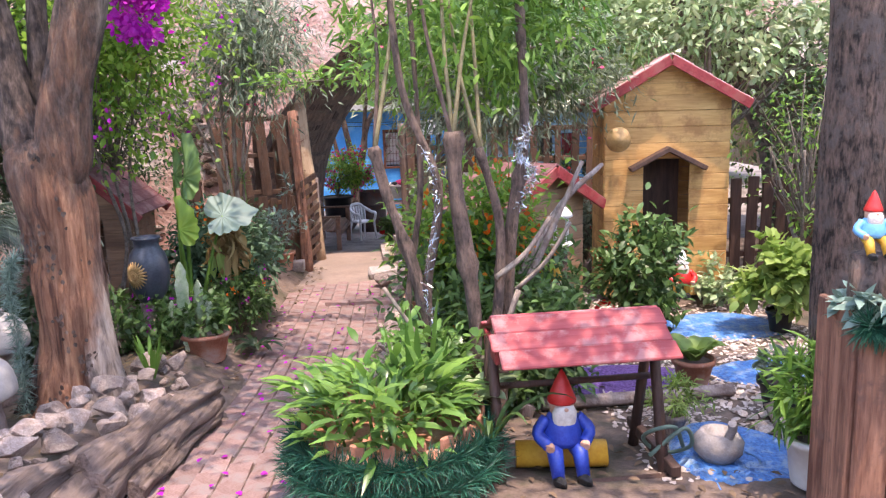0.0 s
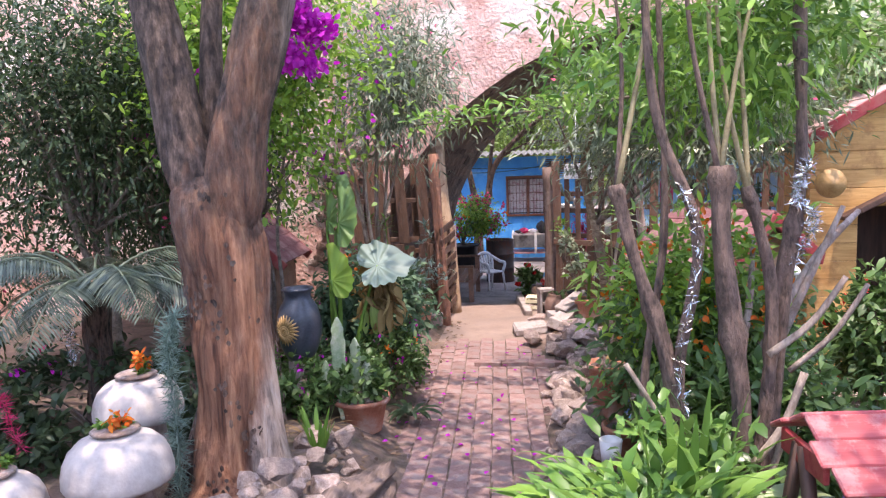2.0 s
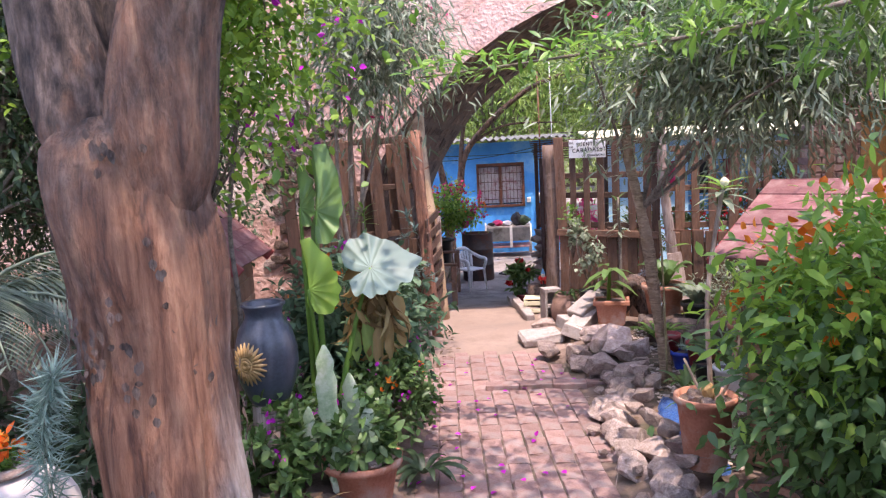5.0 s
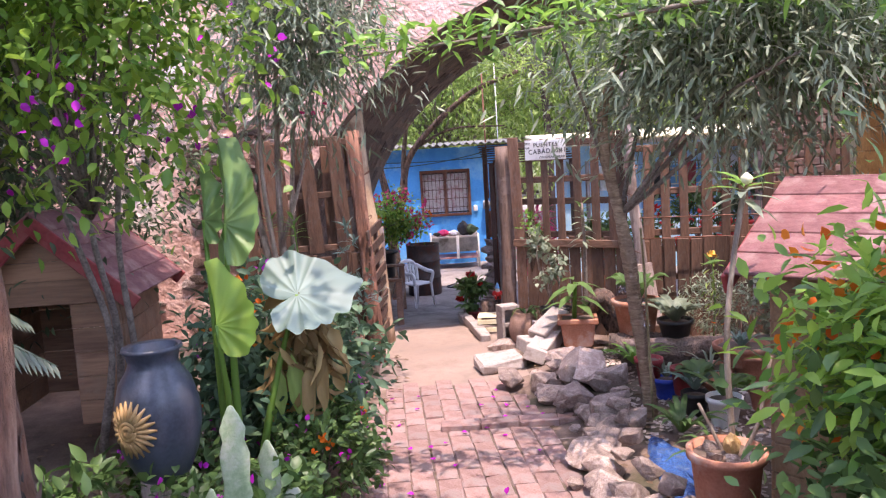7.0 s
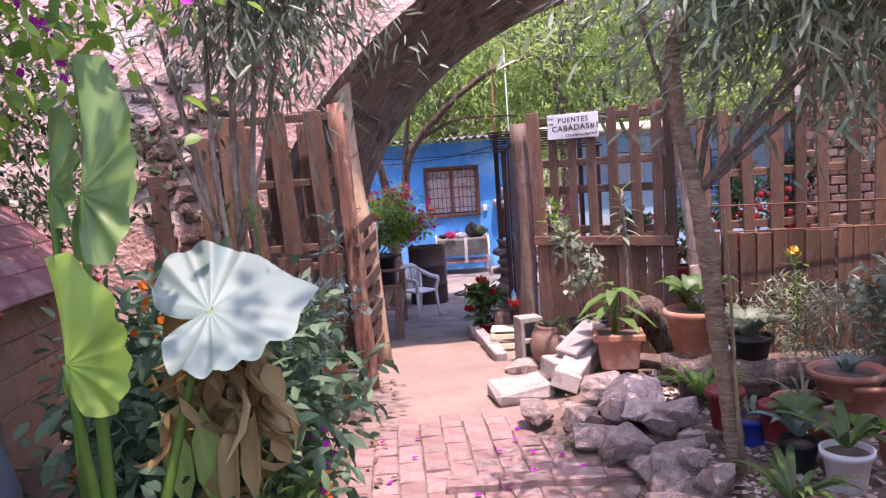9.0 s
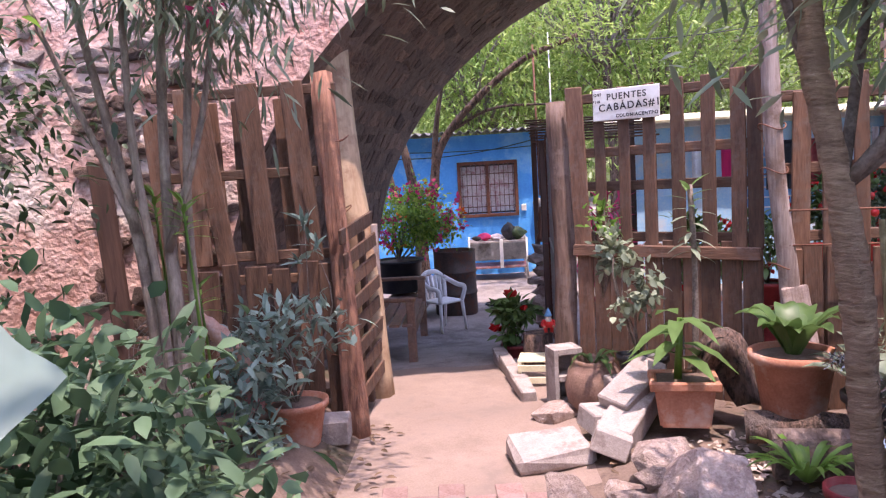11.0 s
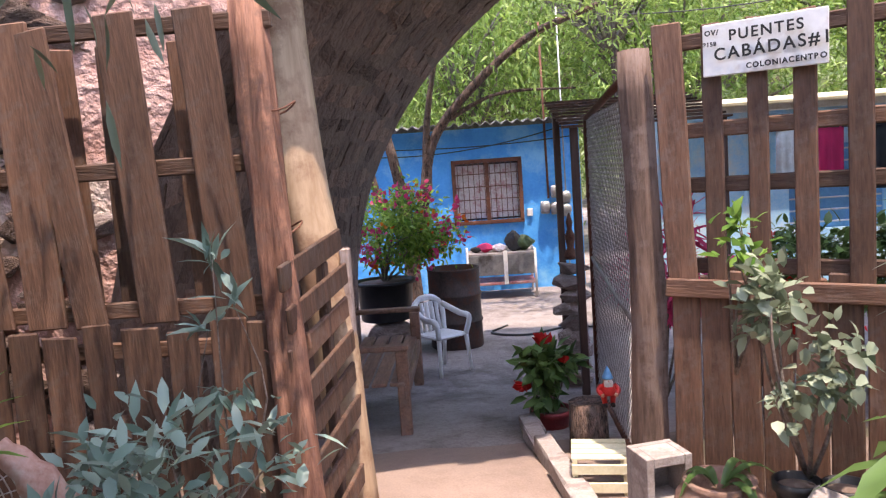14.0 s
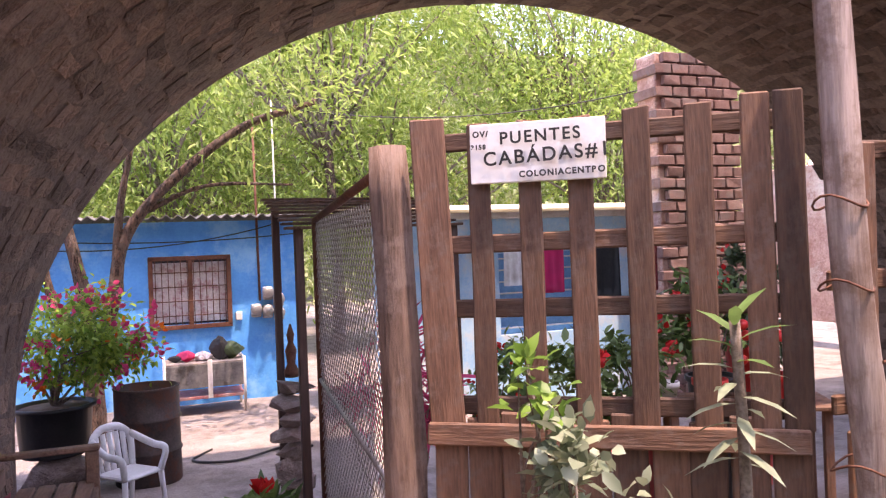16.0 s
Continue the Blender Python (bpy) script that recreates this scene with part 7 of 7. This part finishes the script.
part("beam", tube([(-0.42, 0, 0.5), (0.4, 0, 0.5)], 0.018, 8), "darkwood", well)
part("sill", box(0.86, 0.05, 0.06, 0, -0.25, 0.05, 0.006), "darkwood", well)
part("sill", box(0.05, 0.62, 0.06, 0.42, 0.0, 0.12, 0.006), "darkwood", well)

# planter with a garland round it
pb = thing("planter_box", "low round planter trimmed with green garland", "planter", -0.27, 3.5, -0.2)
part("body", lathe([(0.1, 0), (0.4, 0.0), (0.42, 0.03), (0.44, 0.3), (0.40, 0.3), (0.38, 0.25), (0.05, 0.24)], 28), "terracotta", pb)
for k in range(20):
    a = 2 * math.pi * k / 20
    part("edging_piece", box(0.07, 0.02, 0.12, 0, 0, 0, 0.012), "terracotta", pb, at=pose(0.44 * math.cos(a), 0.44 * math.sin(a), 0.3, 0, 0, math.degrees(a) + 90))
ring = [(-0.27 + 0.47 * math.cos(a), 3.5 + 0.47 * math.sin(a), 0.05) for a in np.linspace(0, 2 * math.pi, 14)]
garland("garland", "dark green artificial pine garland round a planter", ring, 0.05, "green_tinsel", 6500, 0.12)
ring = [(-0.27 + 0.5 * math.cos(a), 3.5 + 0.5 * math.sin(a), -0.07) for a in np.linspace(0, 2 * math.pi, 14)]
garland("garland", "dark green artificial pine garland round a planter", ring, 0.05, "green_tinsel", 6000, 0.12)
lily = thing("peace_lilies", "lush clump of long glossy green leaves", "plant", -0.27, 3.5, 0.03)
for n, lo, mt, nm in ((300, 0.04, "leaflily", "foliage"), (80, 0.16, "leafbright", "young_foliage")):
    a = RNG.random(n) * 2 * math.pi
    r = np.sqrt(RNG.random(n)) * 0.42
    b0 = np.stack([r * np.cos(a) - 0.06, r * np.sin(a), lo + 0.2 * RNG.random(n)], 1)
    wy = np.stack([np.cos(a) * (0.25 + r), np.sin(a) * (0.25 + r), 0.35 + 0.9 * RNG.random(n)], 1) + unit(n) * 0.4
    part(nm, leaf_mesh(b0, wy, np.array([0, 0, 1.0]) + unit(n) * 0.35, 0.10 + 0.10 * RNG.random(n), 0.05, 0.3, 0.7), mt, lily, kind="stuff")
for k in range(24):
    a = 2.4 * k
    q = Vector((0.3 * math.cos(a) * (k / 24) - 0.06, 0.3 * math.sin(a) * (k / 24), 0.02))
    part("stalk", tube([q, q * 1.2 + Vector((0, 0, 0.2))], [0.008, 0.005], 6), "leafbright", lily)
fronds("snake_plant", "tall stiff upright blade leaves", -0.15, 3.75, -0.25, 9, 0.85, 0.05, "leafbright", 0.28, 0.1, 1.1)
fronds("dumb_cane", "pale yellow-green broad variegated leaves", 0.1, 3.6, 0.1, 11, 0.3, 0.12, "variegated", 0.8, 0.5, 0.9)
fronds("spider_plant", "long arching pale-edged strap leaves", 0.2, 3.35, 0.05, 9, 0.5, 0.03, "leaf", 0.9, 0.9, 1.2)
bush("shrub", "leafy light-green sprigs at the path's edge", "shrub", -0.15, 4.0, -0.3, (0, 0, 0.5), (0.33, 0.28, 0.28), 420, 0.09, 0.045, "leaflily", (), 0.008, 10)


def Z(x, y):
    return G(x, y) + 0.03


pool(2.62, 6.85, 0.62, 0.5, Z(2.6, 6.8), "pebble_pool", "bluewater", "mock pool of blue glass chips", "ornamental pool", 1)
pool(2.45, 5.25, 0.5, 0.35, Z(2.45, 5.25), "pebble_pool", "bluewater", "mock pool of blue glass chips", "ornamental pool", 2)
pool(1.5, 3.5, 0.34, 0.55, Z(1.5, 3.5), "pebble_pool", "bluewater", "mock stream of blue glass chips", "ornamental pool", 3)
pool(1.2, 5.1, 0.72, 0.42, Z(1.2, 5.1), "gravel_bed", "purple", "bed of purple gravel", "gravel bed", 4)
for k in range(150):
    x, y = rs.uniform(1.15, 3.3), rs.uniform(3.4, 7.6)
    if abs(x - 2.6) < 0.5 and abs(y - 6.85) < 0.4 or abs(x - 1.2) < 0.7 and abs(y - 5.1) < 0.45 or abs(x - 1.5) < 0.3 and abs(y - 3.5) < 0.5 or abs(x - 2.45) < 0.4 and abs(y - 5.25) < 0.3:
        continue
    ob = single("pebble", ROCKS[k % 8].copy() if k < 8 else PEB[k % 8], "pebble", "pale pink river pebble in the gravel garden", "pebble", "river pebbles")
    if k < 8:
        ob.data.materials.clear()
        ob.data.materials.append(M["pebble"])
        PEB = [*PEB, ob.data] if k else [ob.data] * 8
        PEB = PEB[-8:]
    s = rs.uniform(0.05, 0.14)
    ob.matrix_world = pose(x, y, G(x, y) + 0.025, rs.uniform(-20, 20), rs.uniform(-20, 20), rs.uniform(0, 360)) @ Matrix.Diagonal((s, s * 0.8, s * 0.6, 1))
n = 5000
gr = np.stack([RNG.uniform(1.0, 3.4, n), RNG.uniform(3.3, 7.8, n)], 1)
gp = np.array([(x, y, G(x, y) + 0.012) for x, y in gr])
gv = thing("gravel", "loose pale pink gravel between the pools", "gravel", kind="stuff")
part("gravel_stone", leaf_mesh(gp, unit(n) * np.array([1, 1, 0.2]), np.array([0, 0, 1.0]) + unit(n) * 0.4, 0.04, 0.035, -0.4, 0.2), "pebble", gv, kind="stuff")
for pts in ([(0.6, 4.55, 0.05), (1.2, 4.6, 0.06), (1.9, 4.75, 0.05)], [(0.5, 4.4, 0.05), (0.45, 5.0, 0.06)], [(1.9, 3.2, 0.08), (1.85, 3.9, 0.08), (2.0, 4.4, 0.06)]):
    single("edging_timber", tube([(x, y, G(x, y) + z) for x, y, z in pts], 0.05, 4), "greywood", "rough grey timber edging a gravel bed", "timber")
pot(1.72, 5.0, Z(1.72, 5.0), 0.14, 0.2, label="round terracotta pot on the purple gravel")
fronds("hosta", "broad pale-green rosette in a terracotta pot", 1.72, 5.0, Z(1.7, 5) + 0.17, 16, 0.32, 0.14, "leafyel", 0.7, 0.5, 0.9)
pot(2.03, 4.34, Z(2.03, 4.3), 0.13, 0.2, "black", "black nursery pot by the blue pool")
pot(1.27, 3.98, Z(1.27, 3.98), 0.07, 0.12, "greywood", "small tin pot with a feathery herb")
bush("herb", "feathery pale-green herb in a tin pot", "plant", 1.27, 3.98, Z(1.27, 3.98) + 0.1, (0, 0, 0.12), (0.15, 0.15, 0.1), 500, 0.05, 0.012, "leafyel", (), 0.004, 8)
bush("herb", "small grey-leaved herb in a black pot", "plant", 2.03, 4.34, Z(2.0, 4.3) + 0.18, (0, 0, 0.1), (0.14, 0.14, 0.1), 300, 0.06, 0.03, "leafgrey", (), 0.004, 8)
pot(3.05, 6.6, Z(3.05, 6.6), 0.12, 0.2, "black", "black nursery pot beside the pool")
bush("coleus", "bushy yellow-green coleus in a black pot", "plant", 3.05, 6.6, Z(3, 6.6) + 0.18, (0, 0, 0.3), (0.36, 0.3, 0.26), 900, 0.12, 0.09, "leafyel", (), 0.008, 10)
bush("coleus", "bushy variegated plant before the playhouse door", "plant", 2.95, 7.7, Z(2.95, 7.7), (0, 0, 0.25), (0.3, 0.25, 0.22), 700, 0.08, 0.05, "variegated", (), 0.008, 10)
bush("poinsettia", "green shrub with red blooms by the playhouse", "shrub", 1.75, 6.6, -0.45, (0, 0, 0.55), (0.4, 0.35, 0.45), 1800, 0.1, 0.05, "leaf", (("petalred", 5, 0.08),), 0.012, 12)
dk = thing("duck_planter", "grey pottery duck-shaped planter", "planter", 1.36, 3.55, Z(1.36, 3.55))
part("body", lathe([(0.02, 0), (0.08, 0.0), (0.12, 0.05), (0.125, 0.1), (0.09, 0.15), (0.07, 0.15), (0.06, 0.12), (0.01, 0.11)], 22), "concrete", dk)
part("neck", tube(spline([(0.02, -0.06, 0.12), (0.03, -0.1, 0.2), (0.02, -0.12, 0.24)], 4), 0.022, 8), "concrete", dk)
pot(1.68, 3.2, Z(1.7, 3.2), 0.14, 0.24, "white", "white and blue marbled pot with a leafy herb", taper=0.75)
bush("herb", "dense upright green herb in a white pot", "plant", 1.68, 3.2, Z(1.68, 3.2) + 0.22, (0, 0, 0.22), (0.17, 0.17, 0.22), 1100, 0.11, 0.02, "leafbright", (), 0.005, 10)
hz = spline([(1.0, 3.5, -0.14), (1.15, 3.45, 0.02), (1.22, 3.55, -0.12), (1.1, 3.65, -0.2), (0.98, 3.55, -0.06), (1.1, 3.45, 0.03), (1.2, 3.6, -0.15)], 8)
single("garden_hose", tube(hz, 0.011, 6), "leafblue", "coil of thin turquoise hose", "hose")

bx = thing("planter_chest", "reddish-brown board planter chest with garland", "planter", 1.72, 2.52, G(1.6, 2.5) - 0.03)
for k in range(6):
    part("board", box(0.115, 0.03, 1.05, -0.29 + 0.12 * k, -0.14, 0.52, 0.006), "postwood", bx)
for s in (-0.35, 0.35):
    part("side", box(0.03, 0.25, 1.05, s, 0, 0.52, 0.006), "postwood", bx)
part("soil", box(0.66, 0.24, 0.04, 0, 0, 1.0, 0.004, rough=0.01), "earth", bx)
garland("garland", "green artificial garland over the planter's rim", [(1.37, 2.36, 0.86), (1.45, 2.34, 0.84), (1.65, 2.34, 0.78), (1.98, 2.34, 0.84)], 0.05, "green_tinsel", 2600, 0.09)
bush("succulents", "small mixed succulents with a pink bloom", "plant", 1.6, 2.5, 0.85, (0, 0, 0.06), (0.3, 0.2, 0.08), 500, 0.07, 0.04, "leafblue", (("petal", 3, 0.04),), 0.005, 6)
ptree = thing("tree", "dark rough-barked trunk beside the planter chest", "tree", 1.84, 3.35, G(1.84, 3.35) - 0.05)
part("trunk", tube(spline([(0.05, 0, 0), (0.02, 0, 1.0), (0.0, 0, 2.4), (0.1, 0.1, 4.2)], 6), np.linspace(0.17, 0.12, 19), 18, wob=0.2, seed=12), "bark", ptree)
crown(ptree, (0.3, 0.2, 4.7), (1.9, 1.7, 0.9), 6000, 0.11, 0.05, "leaf", hollow=0.1)
bush("thorn_bush", "bare pale tangled twigs beside the playhouse", "shrub", 3.6, 7.4, -0.4, (0, 0, 1.5), (0.6, 0.5, 0.9), 500, 0.07, 0.03, "leafbright", (("petalred", 2, 0.09),), 0.014, 40, hollow=0.2, count=60)
bf = thing("paling_fence", "dark weathered upright paling fence", "fence", 3.3, 8.9, -0.55)
for k in range(13):
    part("paling", box(0.13, 0.025, 1.2 + 0.15 * ((k * 5) % 4) / 4, 0, 0, 0.6, 0.006), "darkwood", bf, at=pose(0.05 + 0.17 * k, 0, 0, 0, rs.uniform(-2, 2), 0))
for z in (0.3, 0.95):
    part("rail", box(2.3, 0.03, 0.07, 1.05, 0.03, z, 0.006), "darkwood", bf)
br = [((0.5, 5.2, 0.35), (0.85, 5.3, 0.9), (1.2, 5.6, 1.15)), ((0.4, 5.0, 0.1), (0.7, 5.2, 0.6), (1.0, 5.3, 1.2)), ((0.2, 5.0, -0.2), (0.45, 5.2, 0.5), (0.6, 5.6, 1.0))]
for k, q in enumerate(br):
    single("dead_branch", tube(spline(q, 5), np.linspace(0.03, 0.015, 11), 8, wob=0.3, seed=k), "greywood", "bare grey broken branch among the shrubs", "branch")
bush("shrub", "thick green undergrowth around bare stems", "shrub", 0.45, 4.9, -0.45, (0, 0, 0.45), (0.45, 0.4, 0.42), 3600, 0.09, 0.04, "leaf", (("petalorange", 4, 0.04),), 0.01, 14)
lt = thing("candle_lantern", "small white metal garden lantern", "lantern", 1.0, 6.25, 0.45)
for k in range(4):
    q = math.pi / 4 + math.pi / 2 * k
    part("upright", tube([(0.07 * math.cos(q), 0.07 * math.sin(q), 0.0), (0.07 * math.cos(q), 0.07 * math.sin(q), 0.22)], 0.008, 5), "white", lt)
part("top", lathe([(0.1, 0.22), (0.09, 0.25), (0.03, 0.31), (0.005, 0.33)], 8), "white", lt)
part("base", lathe([(0.02, -0.02), (0.1, -0.02), (0.1, 0.0), (0.02, 0.0)], 8), "white", lt)
single("stump", tube([(1.0, 6.25, -0.5), (1.0, 6.25, 0.43)], [0.06, 0.05], 10, wob=0.2), "bark", "thin post carrying the lantern", "stump")
single("white_cup", lathe([(0.02, 0), (0.055, 0.0), (0.07, 0.14), (0.062, 0.14), (0.05, 0.02), (0.005, 0.015)], 20), "white", "small plain white cup on a stone", "cup", at=pose(-0.3, 5.25, -0.3))

# branch of pinnate leaves hanging over the path
ov = thing("overhanging_branch", "bright pinnate-leaved branch arching over the path", "branch", kind="")
sp = spline([(1.3, 7.2, 2.2), (0.2, 7.3, 2.02), (-0.8, 7.4, 1.92), (-1.75, 7.5, 1.85)], 8)
part("twig", tube(sp, np.linspace(0.018, 0.005, len(sp)), 6), "twig", ov)
bb, ww = [], []
for p in sp[6:]:
    for k in range(20):
        bb.append(p + Vector((rs.uniform(-0.12, 0.12), rs.uniform(-0.15, 0.15), rs.uniform(-0.08, 0.14))))
        ww.append((rs.uniform(-1, 1), rs.uniform(-1, 0.4), rs.uniform(-0.5, 0.6)))
part("foliage", leaf_mesh(bb, ww, unit(len(bb)) * 0.5 + np.array([0, 0, 1.0]), 0.11, 0.036, 0.2, 0.25), "leafbright", ov, kind="stuff")

# fallen petals
ft = thing("fallen_petals", "magenta bracts and dry leaves scattered on the bricks", "petals", kind="stuff")
n = 90
fx = RNG.uniform(-1.9, -0.6, n)
fy = RNG.uniform(3.5, 9.5, n)
fp = np.array([(x, y, G(x, y) + 0.012) for x, y in zip(fx, fy)])
part("petal", leaf_mesh(fp, unit(n) * np.array([1, 1, 0.1]), np.array([0, 0, 1.0]) + unit(n) * 0.3, 0.045, 0.04, 0.5, -0.1), "bract", ft, kind="stuff")
n = 1600
fx = np.where(RNG.random(n) < 0.5, RNG.uniform(-4, -1.7, n), RNG.uniform(-0.6, 1.6, n))
fy = RNG.uniform(2.5, 10.8, n)
fp = np.array([(x, y, G(x, y) + 0.02) for x, y in zip(fx, fy)])
part("dry_leaf", leaf_mesh(fp, unit(n) * np.array([1, 1, 0.15]), np.array([0, 0, 1.0]) + unit(n) * 0.4, 0.06, 0.03, 0.4, 0.1), "litter", ft, kind="stuff")

# ---- enclosing walls behind the start and at the sides ----
for x, y, sx, sy, nm in ((0, -5, 20, 0.3, "wall_south"), (-9.5, 3.2, 0.3, 16.4, "wall_west"), (9.5, 3.2, 0.3, 16.4, "wall_east"), (-9.5, 22, 0.3, 13, "wall_west_yard"), (10.5, 22, 0.3, 13, "wall_east_yard")):
    single(nm, box(sx, sy, 3.0, 0, 0, 0.9, 0.02), "pink", "plain rendered garden boundary wall", "wall", kind="structure", at=pose(x, y, 0))
for x, y, rx, ry in ((-3.5, -1.5, 1.6, 1.4), (3.2, -0.8, 1.6, 1.5), (3.9, 3.2, 1.1, 1.6), (-5.2, 2.0, 1.3, 1.8)):
    bush("hedge", "leafy garden shrubs near the start of the path", "shrub", x, y, 0, (0, 0, 1.3), (rx, ry, 1.4), 5000, 0.11, 0.05, "leaf", (), 0.02, 20, hollow=0.4)

# exposed rubble in the bridge face
for k in range(120):
    x, z = rs.uniform(-4.6, -2.6), rs.uniform(-0.5, 3.0)
    if x > -2.9 and z < 1.2 or noise.noise(Vector((x * 1.1, z * 0.9, 3))) < -0.08:
        continue
    part("rubble_stone", ROCKS[k % 8], None, stone_bridge, at=pose(x, FRONT - 0.005, z, 0, rs.uniform(-12, 12), 0) @ Matrix.Diagonal((rs.uniform(0.16, 0.34), 0.07, rs.uniform(0.14, 0.24), 1)))

DARKSTONE = []
for k in range(8):
    me = ROCKS[k].copy()
    me.materials.clear()
    me.materials.append(M["arch"])
    DARKSTONE.append(me)
for k in range(90):
    x, z = rs.uniform(-3.9, -3.05), rs.uniform(-0.5, 1.9)
    part("rubble_stone", DARKSTONE[k % 8], None, stone_bridge, at=pose(x, FRONT - 0.02, z, 0, rs.uniform(-12, 12), 0) @ Matrix.Diagonal((rs.uniform(0.16, 0.28), 0.06, rs.uniform(0.14, 0.22), 1)))

# ---- bricks of the path ----
path = thing("brick_path", "worn pinkish-red brick garden path", "path", kind="structure")


def brick_mesh(k):
    rnd = random.Random(k)
    bm = box(0.139, 0.281, 0.06, 0, 0, -0.03, 0.007)
    for v in bm.verts:
        v.co += Vector((rnd.uniform(-1, 1) * 0.004, rnd.uniform(-1, 1) * 0.005, rnd.uniform(-1, 1) * 0.003))
    me = mesh_of(bm, "brick")
    me.materials.append(M["brick"])
    return me


BR = [brick_mesh(k) for k in range(6)]
for row in range(30):
    for c in range(-8, 9):
        s = 9.75 - 0.288 * row - (0.144 if c % 2 else 0)
        x = -1.35 + 0.146 * c + 0.055 * (9.75 - s)
        if x - 0.05 < path_left(s) or x + 0.04 > path_right(s) or s < 1.8:
            continue
        part("brick", BR[(row * 3 + c) % 6], None, path, at=pose(x + rs.uniform(-0.004, 0.004), s, lerp(s, PROFILE) + rs.uniform(-0.006, 0.004), rs.uniform(-1.6, 1.6) - 3.2 * (s < 5.5), rs.uniform(-1.6, 1.6), 3.1 + rs.uniform(-1.5, 1.5)))
for k in range(4):
    part("brick", BR[k], None, path, at=pose(-0.42 - 0.28 * k, 8.62, -0.6, 0, 0, 90 + rs.uniform(-4, 4)))

# ---- stones of the vault ----
def vault_stone(k):
    rnd = random.Random(50 + k)
    bm = box(0.2, 0.33, 0.02, 0, 0, 0, 0.007)
    for v in bm.verts:
        v.co += Vector((rnd.uniform(-1, 1) * 0.03, rnd.uniform(-1, 1) * 0.04, rnd.uniform(-1, 1) * 0.003))
    return bm


VS = []
for k in range(6):
    me = mesh_of(vault_stone(k), "stone")
    me.materials.append(M["arch"])
    VS.append(me)
rest = bmesh.new()
length, prev, ang, rows = 0.0, arch_point(0.5, -0.15), -0.15, []
while ang < math.pi + 0.15:
    ang += 0.002
    p = arch_point(0.5, ang)
    length += (p - prev).length
    prev = p
    if length > 0.222:
        rows.append(ang)
        length = 0.0
for i, ang in enumerate(rows):
    for j in range(12):
        v = (j + 0.5 + 0.5 * (i % 2)) / 12
        if v > 0.99:
            continue
        p = arch_point(v, ang)
        t = (arch_point(v, ang + 0.02) - p).normalized()
        w = (arch_point(min(v + 0.05, 1.05), ang) - p).normalized()
        nrm = t.cross(w).normalized()
        mt = Matrix((t, w, nrm)).transposed().to_4x4()
        mt.translation = p - nrm * rs.uniform(-0.006, 0.006)
        mt = mt @ pose(rs.uniform(-0.015, 0.015), rs.uniform(-0.05, 0.05), 0, rs.uniform(-0.8, 0.8), rs.uniform(-0.8, 0.8), rs.uniform(-9, 9)) @ Matrix.Diagonal((rs.uniform(0.45, 1.0), rs.uniform(0.5, 1.15), 0.95, 1))
        if i < 26:
            part("stone", VS[(i * 5 + j) % 6], None, stone_bridge, at=mt)
        else:
            b = vault_stone((i + j) % 6)
            b.transform(mt)
            join(rest, b)
part("vault_stonework", rest, "arch", stone_bridge, kind="stuff")
